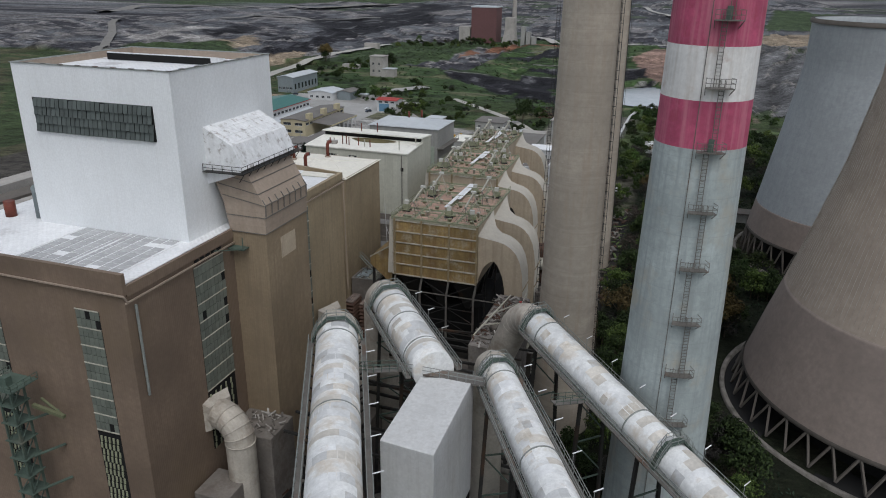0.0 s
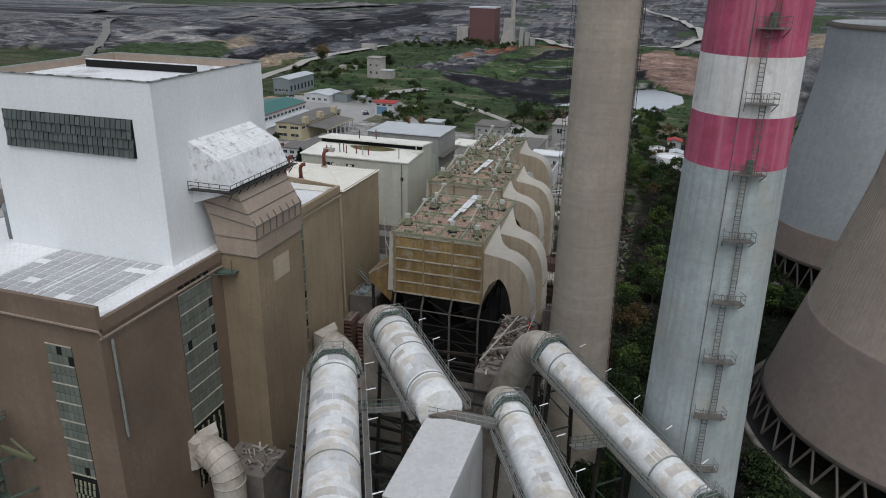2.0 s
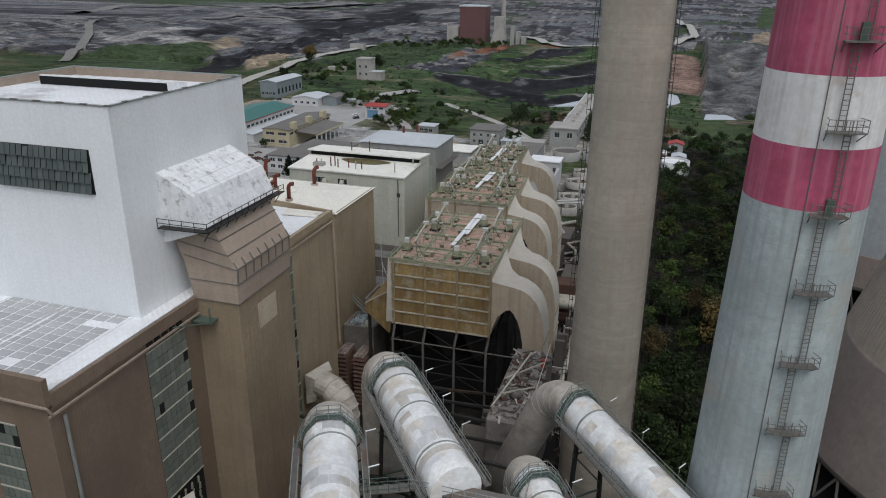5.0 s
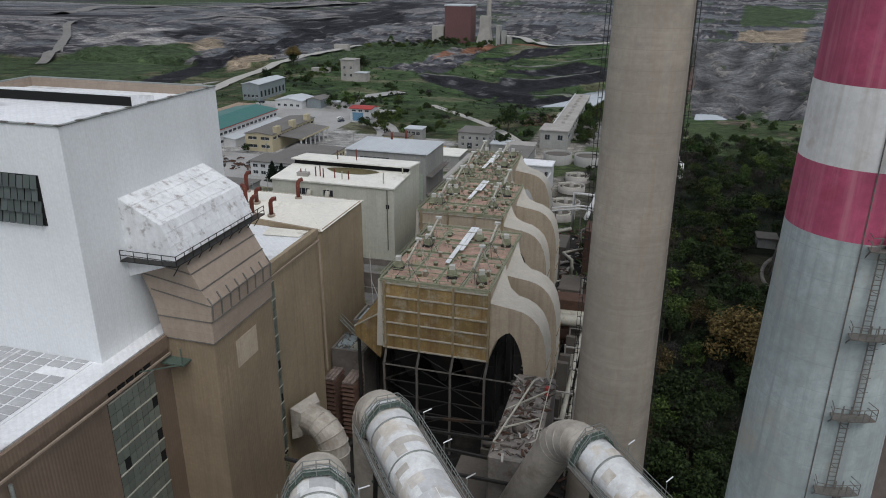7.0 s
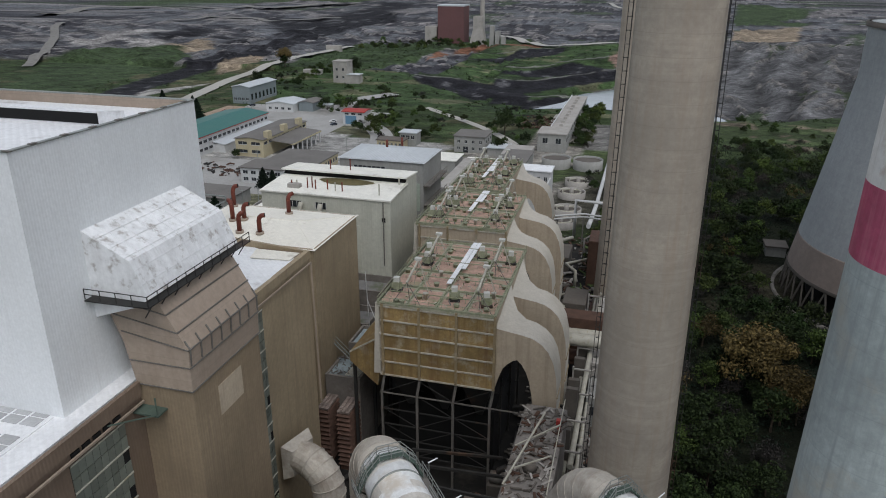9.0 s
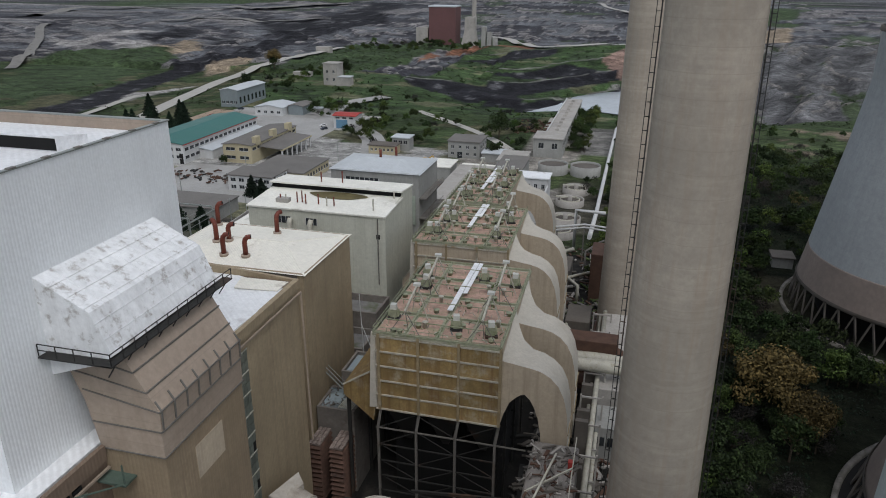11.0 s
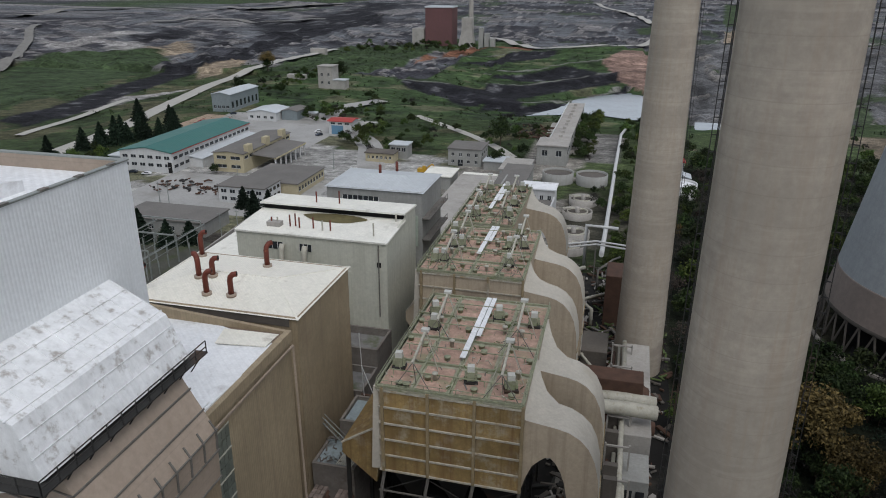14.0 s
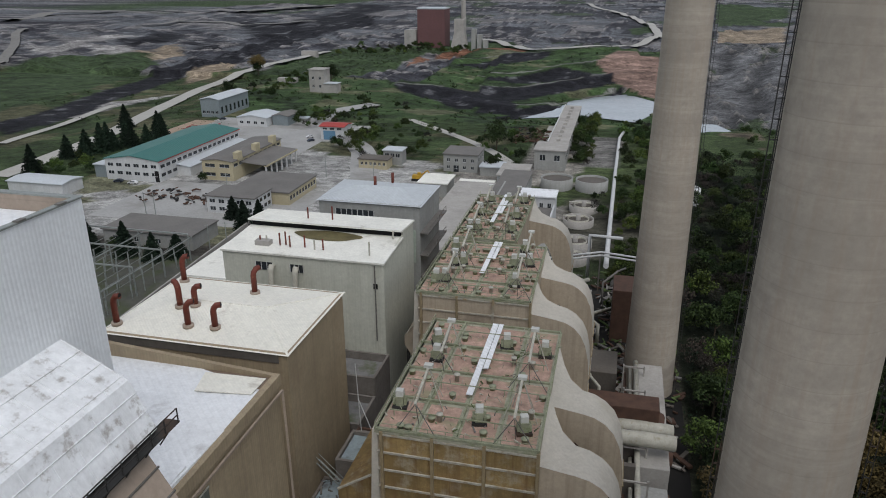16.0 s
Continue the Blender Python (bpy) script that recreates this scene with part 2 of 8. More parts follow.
M = {
    "white_clad": mat("white_cladding", (0.80, 0.82, 0.83), 0.6, 0.05, 0.12, 3.0, 0.06, grit=0.04, streak=0.1, streak_color=(0.45, 0.44, 0.42), ribs=0.33, rib_depth=0.008),
    "white_roof": mat("white_sheet_roof", (0.83, 0.84, 0.85), 0.6, 0.1, 0.15, 2.5, 0.1, stain=0.4, stain_color=(0.36, 0.34, 0.33), ribs=0.9, rib_depth=0.03),
    "tan_roof": mat("pale_tan_sheet_roof", (0.83, 0.80, 0.71), 0.6, 0.07, 0.15, 2.5, 0.06, stain=0.2, stain_color=(0.42, 0.38, 0.31), ribs=0.5, rib_depth=0.02),
    "cream_roof": mat("cream_roof", (0.80, 0.785, 0.71), 0.7, 0.1, 0.2, 2.5, 0.1, stain=0.3, stain_color=(0.4, 0.38, 0.32)),
    "hood": mat("weathered_white_hood", (0.80, 0.81, 0.82), 0.6, 0.1, 0.4, 2.0, 0.2, stain=0.42, stain_color=(0.3, 0.27, 0.24), stain_scale=0.9, streak=0.2, streak_color=(0.25, 0.25, 0.24)),
    "brown_clad": mat("brown_cladding", (0.205, 0.150, 0.110), 0.72, 0.3, 0.1, 2.0, 0.1, streak=0.35, streak_color=(0.14, 0.1, 0.072), stain=0.5, stain_color=(0.17, 0.125, 0.082), stain_scale=0.06, ribs=0.4, rib_depth=0.012),
    "tan_clad": mat("tan_cladding", (0.36, 0.288, 0.188), 0.7, 0.22, 0.1, 2.0, 0.08, streak=0.4, streak_color=(0.19, 0.14, 0.1), stain=0.4, stain_color=(0.25, 0.185, 0.12), stain_scale=0.07, ribs=0.4, rib_depth=0.012),
    "cream_clad": mat("cream_cladding", (0.54, 0.54, 0.46), 0.7, 0.08, 0.1, 2.0, 0.08, streak=0.22, streak_color=(0.27, 0.26, 0.2), ribs=0.5, rib_depth=0.015),
    "flue_clad": mat("brown_flue_sheet", (0.36, 0.29, 0.23), 0.6, 0.16, 0.15, 2.5, 0.12, streak=0.35, streak_color=(0.24, 0.185, 0.14), stain=0.35, stain_color=(0.28, 0.215, 0.165), seams=2.4),
    "concrete": mat("chimney_concrete", (0.425, 0.375, 0.31), 0.85, 0.2, 0.09, 1.5, 0.3, lifts=2.5, streak=0.4, streak_color=(0.33, 0.245, 0.175), stain=0.35, stain_color=(0.27, 0.235, 0.2), seams=2.5),
    "grey_conc": mat("grey_painted_concrete", (0.40, 0.45, 0.445), 0.75, 0.25, 0.12, 1.5, 0.2, streak=0.75, streak_color=(0.25, 0.28, 0.28), stain=0.55, stain_color=(0.37, 0.35, 0.29), stain_scale=0.15, seams=2.5, grit=0.35),
    "red_paint": mat("faded_red_paint", (0.46, 0.085, 0.16), 0.7, 0.35, 0.25, 1.5, 0.2, streak=0.65, streak_color=(0.52, 0.2, 0.25), stain=0.45, stain_color=(0.32, 0.05, 0.085), stain_scale=0.3, grit=0.3),
    "white_paint": mat("faded_white_paint", (0.74, 0.73, 0.71), 0.7, 0.12, 0.2, 1.5, 0.2, streak=0.55, streak_color=(0.45, 0.40, 0.35), stain=0.3, stain_color=(0.5, 0.42, 0.38), stain_scale=0.3),
    "ct_grey": mat("cooling_tower_grey_coat", (0.36, 0.385, 0.395), 0.8, 0.1, 0.05, 1.0, 0.2, streak=0.3, streak_color=(0.24, 0.25, 0.255), seams=1.6),
    "ct_tan": mat("cooling_tower_raw_concrete", (0.265, 0.218, 0.19), 0.88, 0.2, 0.07, 1.0, 0.3, streak=0.4, streak_color=(0.22, 0.18, 0.155), stain=0.35, stain_color=(0.22, 0.17, 0.14), stain_scale=0.08),
    "duct": mat("pale_duct_sheet", (0.80, 0.81, 0.80), 0.5, 0.2, 0.35, 2.5, 0.1, stain=0.6, stain_color=(0.52, 0.45, 0.36), stain_scale=0.22, grit=0.3),
    "duct_patch": mat("patched_duct_sheet", (0.74, 0.75, 0.75), 0.5, 0.14, 0.5, 2.5, 0.08, rnd=0.3, stain=0.5, stain_color=(0.5, 0.45, 0.38), stain_scale=0.4),
    "duct_warm": mat("dusty_brown_duct_sheet", (0.67, 0.635, 0.575), 0.55, 0.18, 0.5, 2.5, 0.1, rnd=0.22, stain=0.5, stain_color=(0.42, 0.36, 0.28), stain_scale=0.4),
    "duct_head": mat("dusty_duct_sheet", (0.48, 0.44, 0.38), 0.6, 0.2, 0.35, 2.5, 0.25, stain=0.6, stain_color=(0.25, 0.21, 0.17), stain_scale=0.25),
    "esp_panel": mat("rusty_ochre_panel", (0.36, 0.25, 0.105), 0.7, 0.4, 0.35, 3.0, 0.2, streak=0.75, streak_color=(0.16, 0.085, 0.04), stain=0.6, stain_color=(0.42, 0.37, 0.27), stain_scale=0.45, rnd=0.3, grit=0.4),
    "esp_rib": mat("weathered_rib", (0.30, 0.235, 0.14), 0.7, 0.25, 0.5, 3.0, 0.2, stain=0.4, stain_color=(0.42, 0.4, 0.35)),
    "esp_side": mat("beige_casing_sheet", (0.48, 0.40, 0.30), 0.65, 0.12, 0.2, 2.5, 0.15, streak=0.4, streak_color=(0.2, 0.155, 0.11), stain=0.3, stain_color=(0.27, 0.22, 0.17)),
    "esp_ribbon": mat("pale_outlet_sheet", (0.50, 0.465, 0.40), 0.65, 0.1, 0.25, 2.5, 0.12, stain=0.3, stain_color=(0.38, 0.34, 0.28)),
    "deck": mat("mossy_pink_deck", (0.48, 0.32, 0.25), 0.85, 0.4, 0.6, 3.5, 0.3, stain=0.55, stain_color=(0.26, 0.25, 0.15), stain_scale=0.4, grit=0.45),
    "deck_grey": mat("lichen_grey_deck", (0.38, 0.37, 0.28), 0.85, 0.3, 0.4, 3.5, 0.3, stain=0.6, stain_color=(0.15, 0.18, 0.08), stain_scale=0.35),
    "moss_steel": mat("mossy_steel", (0.31, 0.325, 0.22), 0.75, 0.3, 1.0, 5.0, 0.2, stain=0.5, stain_color=(0.14, 0.17, 0.07), stain_scale=0.6),
    "pale_steel": mat("pale_painted_steel", (0.46, 0.44, 0.37), 0.6, 0.2, 0.8, 5.0, 0.15, stain=0.4, stain_color=(0.27, 0.24, 0.16), stain_scale=0.7),
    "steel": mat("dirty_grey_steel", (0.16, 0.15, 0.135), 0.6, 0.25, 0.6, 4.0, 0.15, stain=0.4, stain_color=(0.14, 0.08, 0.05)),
    # Dark steel, lowered further so parts under casings and ducts hold their shade.
    "dark_steel": mat("dark_and_shaded_steel", (0.03, 0.029, 0.027), 0.7, 0.3, 0.6, 4.0, 0.15, stain=0.4, stain_color=(0.09, 0.05, 0.03)),
    "green_steel": mat("green_painted_steel", (0.085, 0.12, 0.098), 0.6, 0.25, 0.6, 4.0, 0.1, stain=0.3, stain_color=(0.13, 0.12, 0.09)),
    "rail": mat("galvanised_rail", (0.30, 0.32, 0.30), 0.5, 0.2, 1.0, 5.0, 0.1, metal=0.3),
    "rust": mat("rusty_steel", (0.10, 0.055, 0.038), 0.85, 0.35, 0.5, 4.0, 0.3),
    "red_stack": mat("rust_red_pipe", (0.16, 0.04, 0.025), 0.6, 0.3, 0.6, 4.0, 0.15, stain=0.3, stain_color=(0.3, 0.13, 0.07), stain_scale=0.7),
    # Near-black colour that stands in for the shade inside openings and voids.
    "dark": mat("void_shade_black", (0.009, 0.009, 0.009), 0.95, 0.3, 0.4, 3.0, 0.1),
    "glass_green": mat("dusty_green_glazing", (0.175, 0.195, 0.165), 0.35, 0.25, 0.5, 4.0, 0.1, stain=0.5, stain_color=(0.17, 0.16, 0.12), stain_scale=0.4, rnd=0.22, spec=0.5),
    "louver": mat("grey_green_louver", (0.10, 0.118, 0.112), 0.5, 0.2, 0.5, 4.0, 0.1, rnd=0.25),
    "skylight": mat("dusty_skylight", (0.46, 0.465, 0.47), 0.45, 0.2, 0.3, 3.0, 0.1, rnd=0.12),
    "pane": mat("dark_window_glass", (0.03, 0.035, 0.04), 0.2, 0.3, 0.5, 4.0, 0.02, spec=0.6),
    "yard": mat("pale_yard_concrete", (0.36, 0.355, 0.34), 0.9, 0.16, 0.05, 1.2, 0.2, stain=0.5, stain_color=(0.22, 0.21, 0.19), stain_scale=0.04),
    "road": mat("pale_gravel_road", (0.41, 0.395, 0.36), 0.92, 0.12, 0.05, 1.0, 0.2),
    # Sooty soil, darkened further: shade under the ducts is put into the colour.
    "soil_dark": mat("sooty_shaded_ground", (0.013, 0.012, 0.011), 0.95, 0.35, 0.1, 1.0, 0.4, stain=0.5, stain_color=(0.05, 0.045, 0.036), stain_scale=0.12),
    "wall_grey": mat("grey_render", (0.33, 0.33, 0.31), 0.85, 0.15, 0.15, 2.0, 0.15, streak=0.3, streak_color=(0.2, 0.19, 0.17)),
    "wall_white": mat("white_render", (0.58, 0.585, 0.58), 0.8, 0.1, 0.15, 2.0, 0.1, streak=0.25, streak_color=(0.36, 0.34, 0.31)),
    "wall_yellow": mat("pale_yellow_render", (0.48, 0.42, 0.28), 0.85, 0.12, 0.15, 2.0, 0.1, streak=0.25, streak_color=(0.32, 0.27, 0.18)),
    "wall_blue": mat("blue_door_paint", (0.13, 0.26, 0.38), 0.6, 0.15, 0.3, 3.0, 0.1),
    "conc_dark": mat("dirty_concrete", (0.13, 0.115, 0.10), 0.9, 0.25, 0.15, 2.0, 0.3, stain=0.5, stain_color=(0.1, 0.085, 0.07), stain_scale=0.12, streak=0.3, streak_color=(0.09, 0.08, 0.07)),
    "conc_pale": mat("pale_dusty_concrete", (0.38, 0.36, 0.33), 0.9, 0.18, 0.15, 2.0, 0.25, stain=0.4, stain_color=(0.24, 0.22, 0.2), stain_scale=0.1),
    "conc_mid": mat("dusty_stained_concrete", (0.2, 0.18, 0.16), 0.9, 0.25, 0.3, 2.0, 0.3, stain=0.6, stain_color=(0.12, 0.1, 0.085), stain_scale=0.25),
    "rib_white": mat("whitened_rib_steel", (0.46, 0.43, 0.36), 0.7, 0.3, 0.6, 3.0, 0.2, stain=0.6, stain_color=(0.28, 0.2, 0.1), stain_scale=0.5),
    "weed": mat("weed_green", (0.1, 0.14, 0.05), 0.9, 0.4, 0.8, 5.0, 0.2),
    "coal": mat("black_coal", (0.022, 0.022, 0.024), 0.85, 0.4, 0.15, 0.8, 0.4, stain=0.4, stain_color=(0.07, 0.068, 0.065), stain_scale=0.1),
    "spoil": mat("pale_spoil", (0.22, 0.21, 0.195), 0.95, 0.3, 0.1, 0.8, 0.4, stain=0.5, stain_color=(0.08, 0.09, 0.05), stain_scale=0.1),
    "roof_dark": mat("dark_felt_roof", (0.17, 0.16, 0.148), 0.9, 0.2, 0.1, 2.0, 0.2, stain=0.4, stain_color=(0.16, 0.15, 0.135), stain_scale=0.08),
    "roof_teal": mat("teal_sheet_roof", (0.035, 0.15, 0.13), 0.5, 0.1, 0.1, 2.0, 0.08, ribs=1.0, rib_depth=0.03),
    "roof_red": mat("red_sheet_roof", (0.38, 0.05, 0.04), 0.6, 0.12, 0.2, 2.0, 0.08),
    "roof_pale": mat("pale_grey_sheet_roof", (0.52, 0.55, 0.57), 0.55, 0.1, 0.1, 2.0, 0.08, ribs=1.0, rib_depth=0.03),
    "brick_red": mat("dark_red_clad_block", (0.145, 0.072, 0.072), 0.8, 0.15, 0.05, 1.0, 0.1, streak=0.3, streak_color=(0.13, 0.06, 0.05)),
    "grey_shed": mat("blue_grey_sheet", (0.22, 0.255, 0.265), 0.6, 0.1, 0.1, 2.0, 0.08, ribs=1.0, rib_depth=0.03),
    "bark": mat("tree_bark", (0.09, 0.07, 0.05), 0.95, 0.3, 1.0, 6.0, 0.4),
    "car_white": mat("white_car_paint", (0.7, 0.7, 0.7), 0.3, 0.03, 0.3, 3.0, 0.0, spec=0.6),
    "car_dark": mat("dark_blue_car_paint", (0.03, 0.04, 0.06), 0.3, 0.05, 0.3, 3.0, 0.0, spec=0.6),
    "car_red": mat("red_vehicle_paint", (0.3, 0.03, 0.03), 0.4, 0.1, 0.3, 3.0, 0.0, spec=0.5),
    "yellow": mat("yellow_machine_paint", (0.5, 0.3, 0.03), 0.5, 0.15, 0.5, 3.0, 0.05),
    "rubber": mat("black_rubber", (0.02, 0.02, 0.02), 0.9, 0.1, 1.0, 4.0, 0.05),
}


# ---- mesh helpers ----
def box(bm, x0, x1, y0, y1, z0, z1):
    v = [bm.verts.new(p) for p in ((x0, y0, z0), (x1, y0, z0), (x1, y1, z0), (x0, y1, z0), (x0, y0, z1), (x1, y0, z1), (x1, y1, z1), (x0, y1, z1))]
    for f in ((3, 2, 1, 0), (4, 5, 6, 7), (0, 1, 5, 4), (1, 2, 6, 5), (2, 3, 7, 6), (3, 0, 4, 7)):
        bm.faces.new([v[i] for i in f])
    return bm


def bar(bm, a, b, w, h=None):
    """A square bar from a to b."""
    a, b = Vector(a), Vector(b)
    h = h or w
    d = (b - a).normalized()
    s = d.cross(Vector((0, 0, 1)))
    if s.length < 1e-3:
        s = Vector((1, 0, 0))
    s.normalize()
    u = s.cross(d)
    ring = [(-w / 2, -h / 2), (w / 2, -h / 2), (w / 2, h / 2), (-w / 2, h / 2)]
    v = [[bm.verts.new(p + s * i + u * j) for i, j in ring] for p in (a, b)]
    bm.faces.new(v[0])
    bm.faces.new(v[1][::-1])
    for i in range(4):
        j = (i + 1) % 4
        bm.faces.new((v[0][j], v[0][i], v[1][i], v[1][j]))
    return bm


def tube(bm, pts, radii, seg=16, caps=True, arc=None):
    """A round tube through pts; radii one number or one a point."""
    pts = [Vector(p) for p in pts]
    if not isinstance(radii, (list, tuple)):
        radii = [radii] * len(pts)
    rings = []
    ref = None
    for i, p in enumerate(pts):
        d = (pts[min(i + 1, len(pts) - 1)] - pts[max(i - 1, 0)]).normalized()
        if ref is None:
            ref = Vector((0, 0, 1)) if abs(d.z) < 0.95 else Vector((1, 0, 0))
        s = d.cross(ref).normalized()
        u = s.cross(d).normalized()
        ref = u
        rings.append([bm.verts.new(p + (s * math.cos(k * math.tau / seg) + u * math.sin(k * math.tau / seg)) * radii[i]) for k in range(seg)])
    for a, b in zip(rings, rings[1:]):
        for k in range(seg):
            f = bm.faces.new((a[k], b[k], b[(k + 1) % seg], a[(k + 1) % seg]))
            f.smooth = seg > 8
    if caps:
        bm.faces.new(rings[0])
        bm.faces.new(rings[-1][::-1])
    return bm


def lathe(bm, cx, cy, prof, seg=64, close=False):
    rings = [[bm.verts.new((cx + r * math.cos(k * math.tau / seg), cy + r * math.sin(k * math.tau / seg), z)) for k in range(seg)] for r, z in prof]
    for a, b in zip(rings, rings[1:]):
        for k in range(seg):
            f = bm.faces.new((a[k], a[(k + 1) % seg], b[(k + 1) % seg], b[k]))
            f.smooth = True
    if close:
        bm.faces.new(rings[-1])
        bm.faces.new(rings[0][::-1])
    return bm


def loft(bm, loops, closed=True):
    """Skins equal-length loops of points and closes the ends."""
    vs = [[bm.verts.new(p) for p in lp] for lp in loops]
    n = len(vs[0])
    for a, b in zip(vs, vs[1:]):
        for k in range(n):
            bm.faces.new((a[k], b[k], b[(k + 1) % n], a[(k + 1) % n]))
    if closed:
        bm.faces.new(vs[0][::-1])
        bm.faces.new(vs[-1])
    return bm


def slab(bm, corners, t):
    """A plate through four corners, t thick along its normal, downwards."""
    c = [Vector(p) for p in corners]
    n = (c[1] - c[0]).cross(c[-1] - c[0]).normalized()
    if n.z < 0:
        n = -n
    return loft(bm, [[p - n * t for p in c], c])


def thing(name, loc, label, category, group="", kind=""):
    ob = new(name)
    ob.empty_display_size = 0.5
    ob.location = loc
    return tagged(ob, label, category, group, kind)


def mesh_of(name, bm, material, recalc=True):
    if recalc:
        bmesh.ops.recalc_face_normals(bm, faces=bm.faces)
    me = bpy.data.meshes.new(name)
    bm.to_mesh(me)
    bm.free()
    me.materials.append(material)
    return me


def base_inverse(ob):
    top = ob
    while top.parent:
        top = top.parent
    return Matrix.Translation(-top.location)


def part(name, bm, material, parent, label="", recalc=True):
    """One mesh object under a thing (or a part of one); the bmesh is in world metres."""
    ob = new(name, mesh_of(name, bm, material, recalc))
    ob.parent = parent
    if parent.type == 'EMPTY':
        ob.matrix_parent_inverse = base_inverse(parent)
    return tagged(ob, label)


def solid(name, bm, material, label, category="", group="", kind=""):
    """A top-level thing or piece of the setting that is one mesh."""
    return tagged(new(name, mesh_of(name, bm, material)), label, category, group, kind)


def share(name, me, parent, at, turn=(0, 0, 0)):
    """A piece on shared mesh data, at a world place."""
    ob = new(name, me)
    ob.parent = parent
    if parent.type == 'EMPTY':
        ob.matrix_parent_inverse = base_inverse(parent)
    ob.location = at
    ob.rotation_euler = turn
    return ob


B = bmesh.new


# ---- ground ----
ROAD_A = [(-255, 300), (-255, 318), (-262, 355), (-263, 388), (-282, 445), (-299, 508), (-327, 599), (-318, 645), (-320, 732), (-322, 857)]
ROAD_B = [(-322, 372), (-329, 424), (-343, 498)]
ROAD_C = [(-180, 1023), (-147, 1013), (-88, 847), (-44, 832), (13, 905), (50, 1031), (63, 1147), (55, 1380), (16, 1605), (-89, 2098)]
POND = [(-48, 560), (-30, 594), (-23, 635), (-2, 662), (19, 679), (41, 644), (43, 611), (26, 562), (-6, 577)]
POND_B = [(64, 531), (77, 532), (86, 508), (80, 489), (60, 484)]
# benches of the flooded pit: each lifts the land behind it
STRIPS = [[(-165, 598), (-130, 600), (-95, 575), (-53, 586), (-26, 616), (7, 665), (60, 690)], [(-102, 620), (-54, 665), (6, 715), (60, 730)],
          [(-112, 660), (-64, 703), (-38, 745), (30, 765)], [(-160, 720), (-102, 808), (-40, 840), (10, 850)]]
# bare coal: the long haul trench, the working face and the seams in the benches
COAL_FAR = [[(-372, 405), (-378, 474), (-385, 531), (-396, 599), (-420, 703), (-420, 795), (-440, 907), (-480, 1110), (-545, 1458), (-721, 2092), (-640, 2092), (-423, 1176), (-396, 960), (-380, 799), (-370, 696), (-373, 624), (-350, 514), (-343, 448), (-340, 398)],
            [(-709, 1333), (-560, 1284), (-589, 1613), (-762, 2205), (-421, 1312), (-416, 1046), (-462, 962)], [(-654, 939), (-650, 1070), (-564, 941), (-579, 857)], [(-526, 907), (-510, 935), (-450, 850), (-472, 824)]]
COAL_PIT = [[(-162, 607), (-134, 610), (-98, 618), (-86, 579), (-103, 556), (-158, 594)], [(-88, 560), (-100, 636), (-54, 674), (6, 730), (11, 701), (-38, 652), (-69, 608), (-52, 575)],
            [(-80, 541), (-53, 590), (-26, 622), (7, 673), (18, 690), (14, 652), (-25, 602), (-46, 560)], [(-147, 722), (-102, 815), (-56, 838), (-60, 794), (-106, 735)], [(-103, 668), (-64, 706), (-38, 748), (-2, 723), (-56, 680)]]
GREEN_FAR = [[(-574, 638), (-609, 722), (-536, 738), (-499, 775), (-425, 685), (-408, 571), (-405, 460), (-470, 470)], [(-300, 640), (-330, 870), (-240, 960), (-130, 1010), (-90, 880), (-190, 800), (-200, 690)],
             [(20, 1300), (60, 1380), (52, 1200), (25, 1180)], [(228, 2156), (384, 1974), (313, 1590), (159, 1430)], [(172, 1500), (304, 1480), (268, 1344), (152, 1340)], [(-1400, 1500), (-1200, 2400), (-700, 2300), (-900, 1900)]]
PALE_FAR = [[(-749, 860), (-670, 838), (-706, 985), (-662, 1014), (-666, 919), (-608, 782), (-644, 761)], [(-597, 818), (-610, 889), (-492, 776), (-519, 725)], [(-360, 480), (-330, 545), (-322, 560), (-345, 430)]]
TAN_FAR = [[(-530, 799), (-538, 881), (-461, 783), (-471, 725)], [(144, 1236), (259, 1318), (218, 1091), (125, 1047)], [(-395, 690), (-365, 735), (-340, 660), (-352, 610)]]
RUST_FAR = [[(-184, 708), (-192, 786), (-154, 779), (-143, 871), (-90, 836), (-90, 868), (-115, 922), (-175, 850)]]
PINK_FAR = [[(-6, 762), (9, 833), (52, 800), (60, 651), (36, 662), (6, 707)]]


def strip_at(x, y, line):
    """How far y lies behind a bench line at x, or None beside it."""
    if not line[0][0] < x < line[-1][0]:
        return None
    for (ax, ay), (bx, by) in zip(line, line[1:]):
        if ax <= x <= bx:
            return y - (ay + (by - ay) * (x - ax) / (bx - ax))
    return None


def seg_dist(x, y, line):
    best = 1e9
    for (ax, ay), (bx, by) in zip(line, line[1:]):
        dx, dy = bx - ax, by - ay
        k = max(0.0, min(1.0, ((x - ax) * dx + (y - ay) * dy) / (dx * dx + dy * dy)))
        best = min(best, math.hypot(x - ax - k * dx, y - ay - k * dy))
    return best


def fbm(x, y, s, o=4, seed=0.0):
    return noise.fractal(Vector((x / s + seed, y / s - seed, seed)), 0.9, 2.1, o)


def smooth(a, b, v):
    t = max(0.0, min(1.0, (v - a) / (b - a)))
    return t * t * (3 - 2 * t)


BOXES = {}


def within(x, y, polys):
    """Whether x, y lies in one of the outlines."""
    for poly in polys:
        key = id(poly)
        if key not in BOXES:
            BOXES[key] = (min(p[0] for p in poly), max(p[0] for p in poly), min(p[1] for p in poly), max(p[1] for p in poly))
        b = BOXES[key]
        if b[0] < x < b[1] and b[2] < y < b[3] and inside(x, y, poly):
            return True
    return False


def tinted(c, k):
    return (c[0] * k, c[1] * k, c[2] * k)


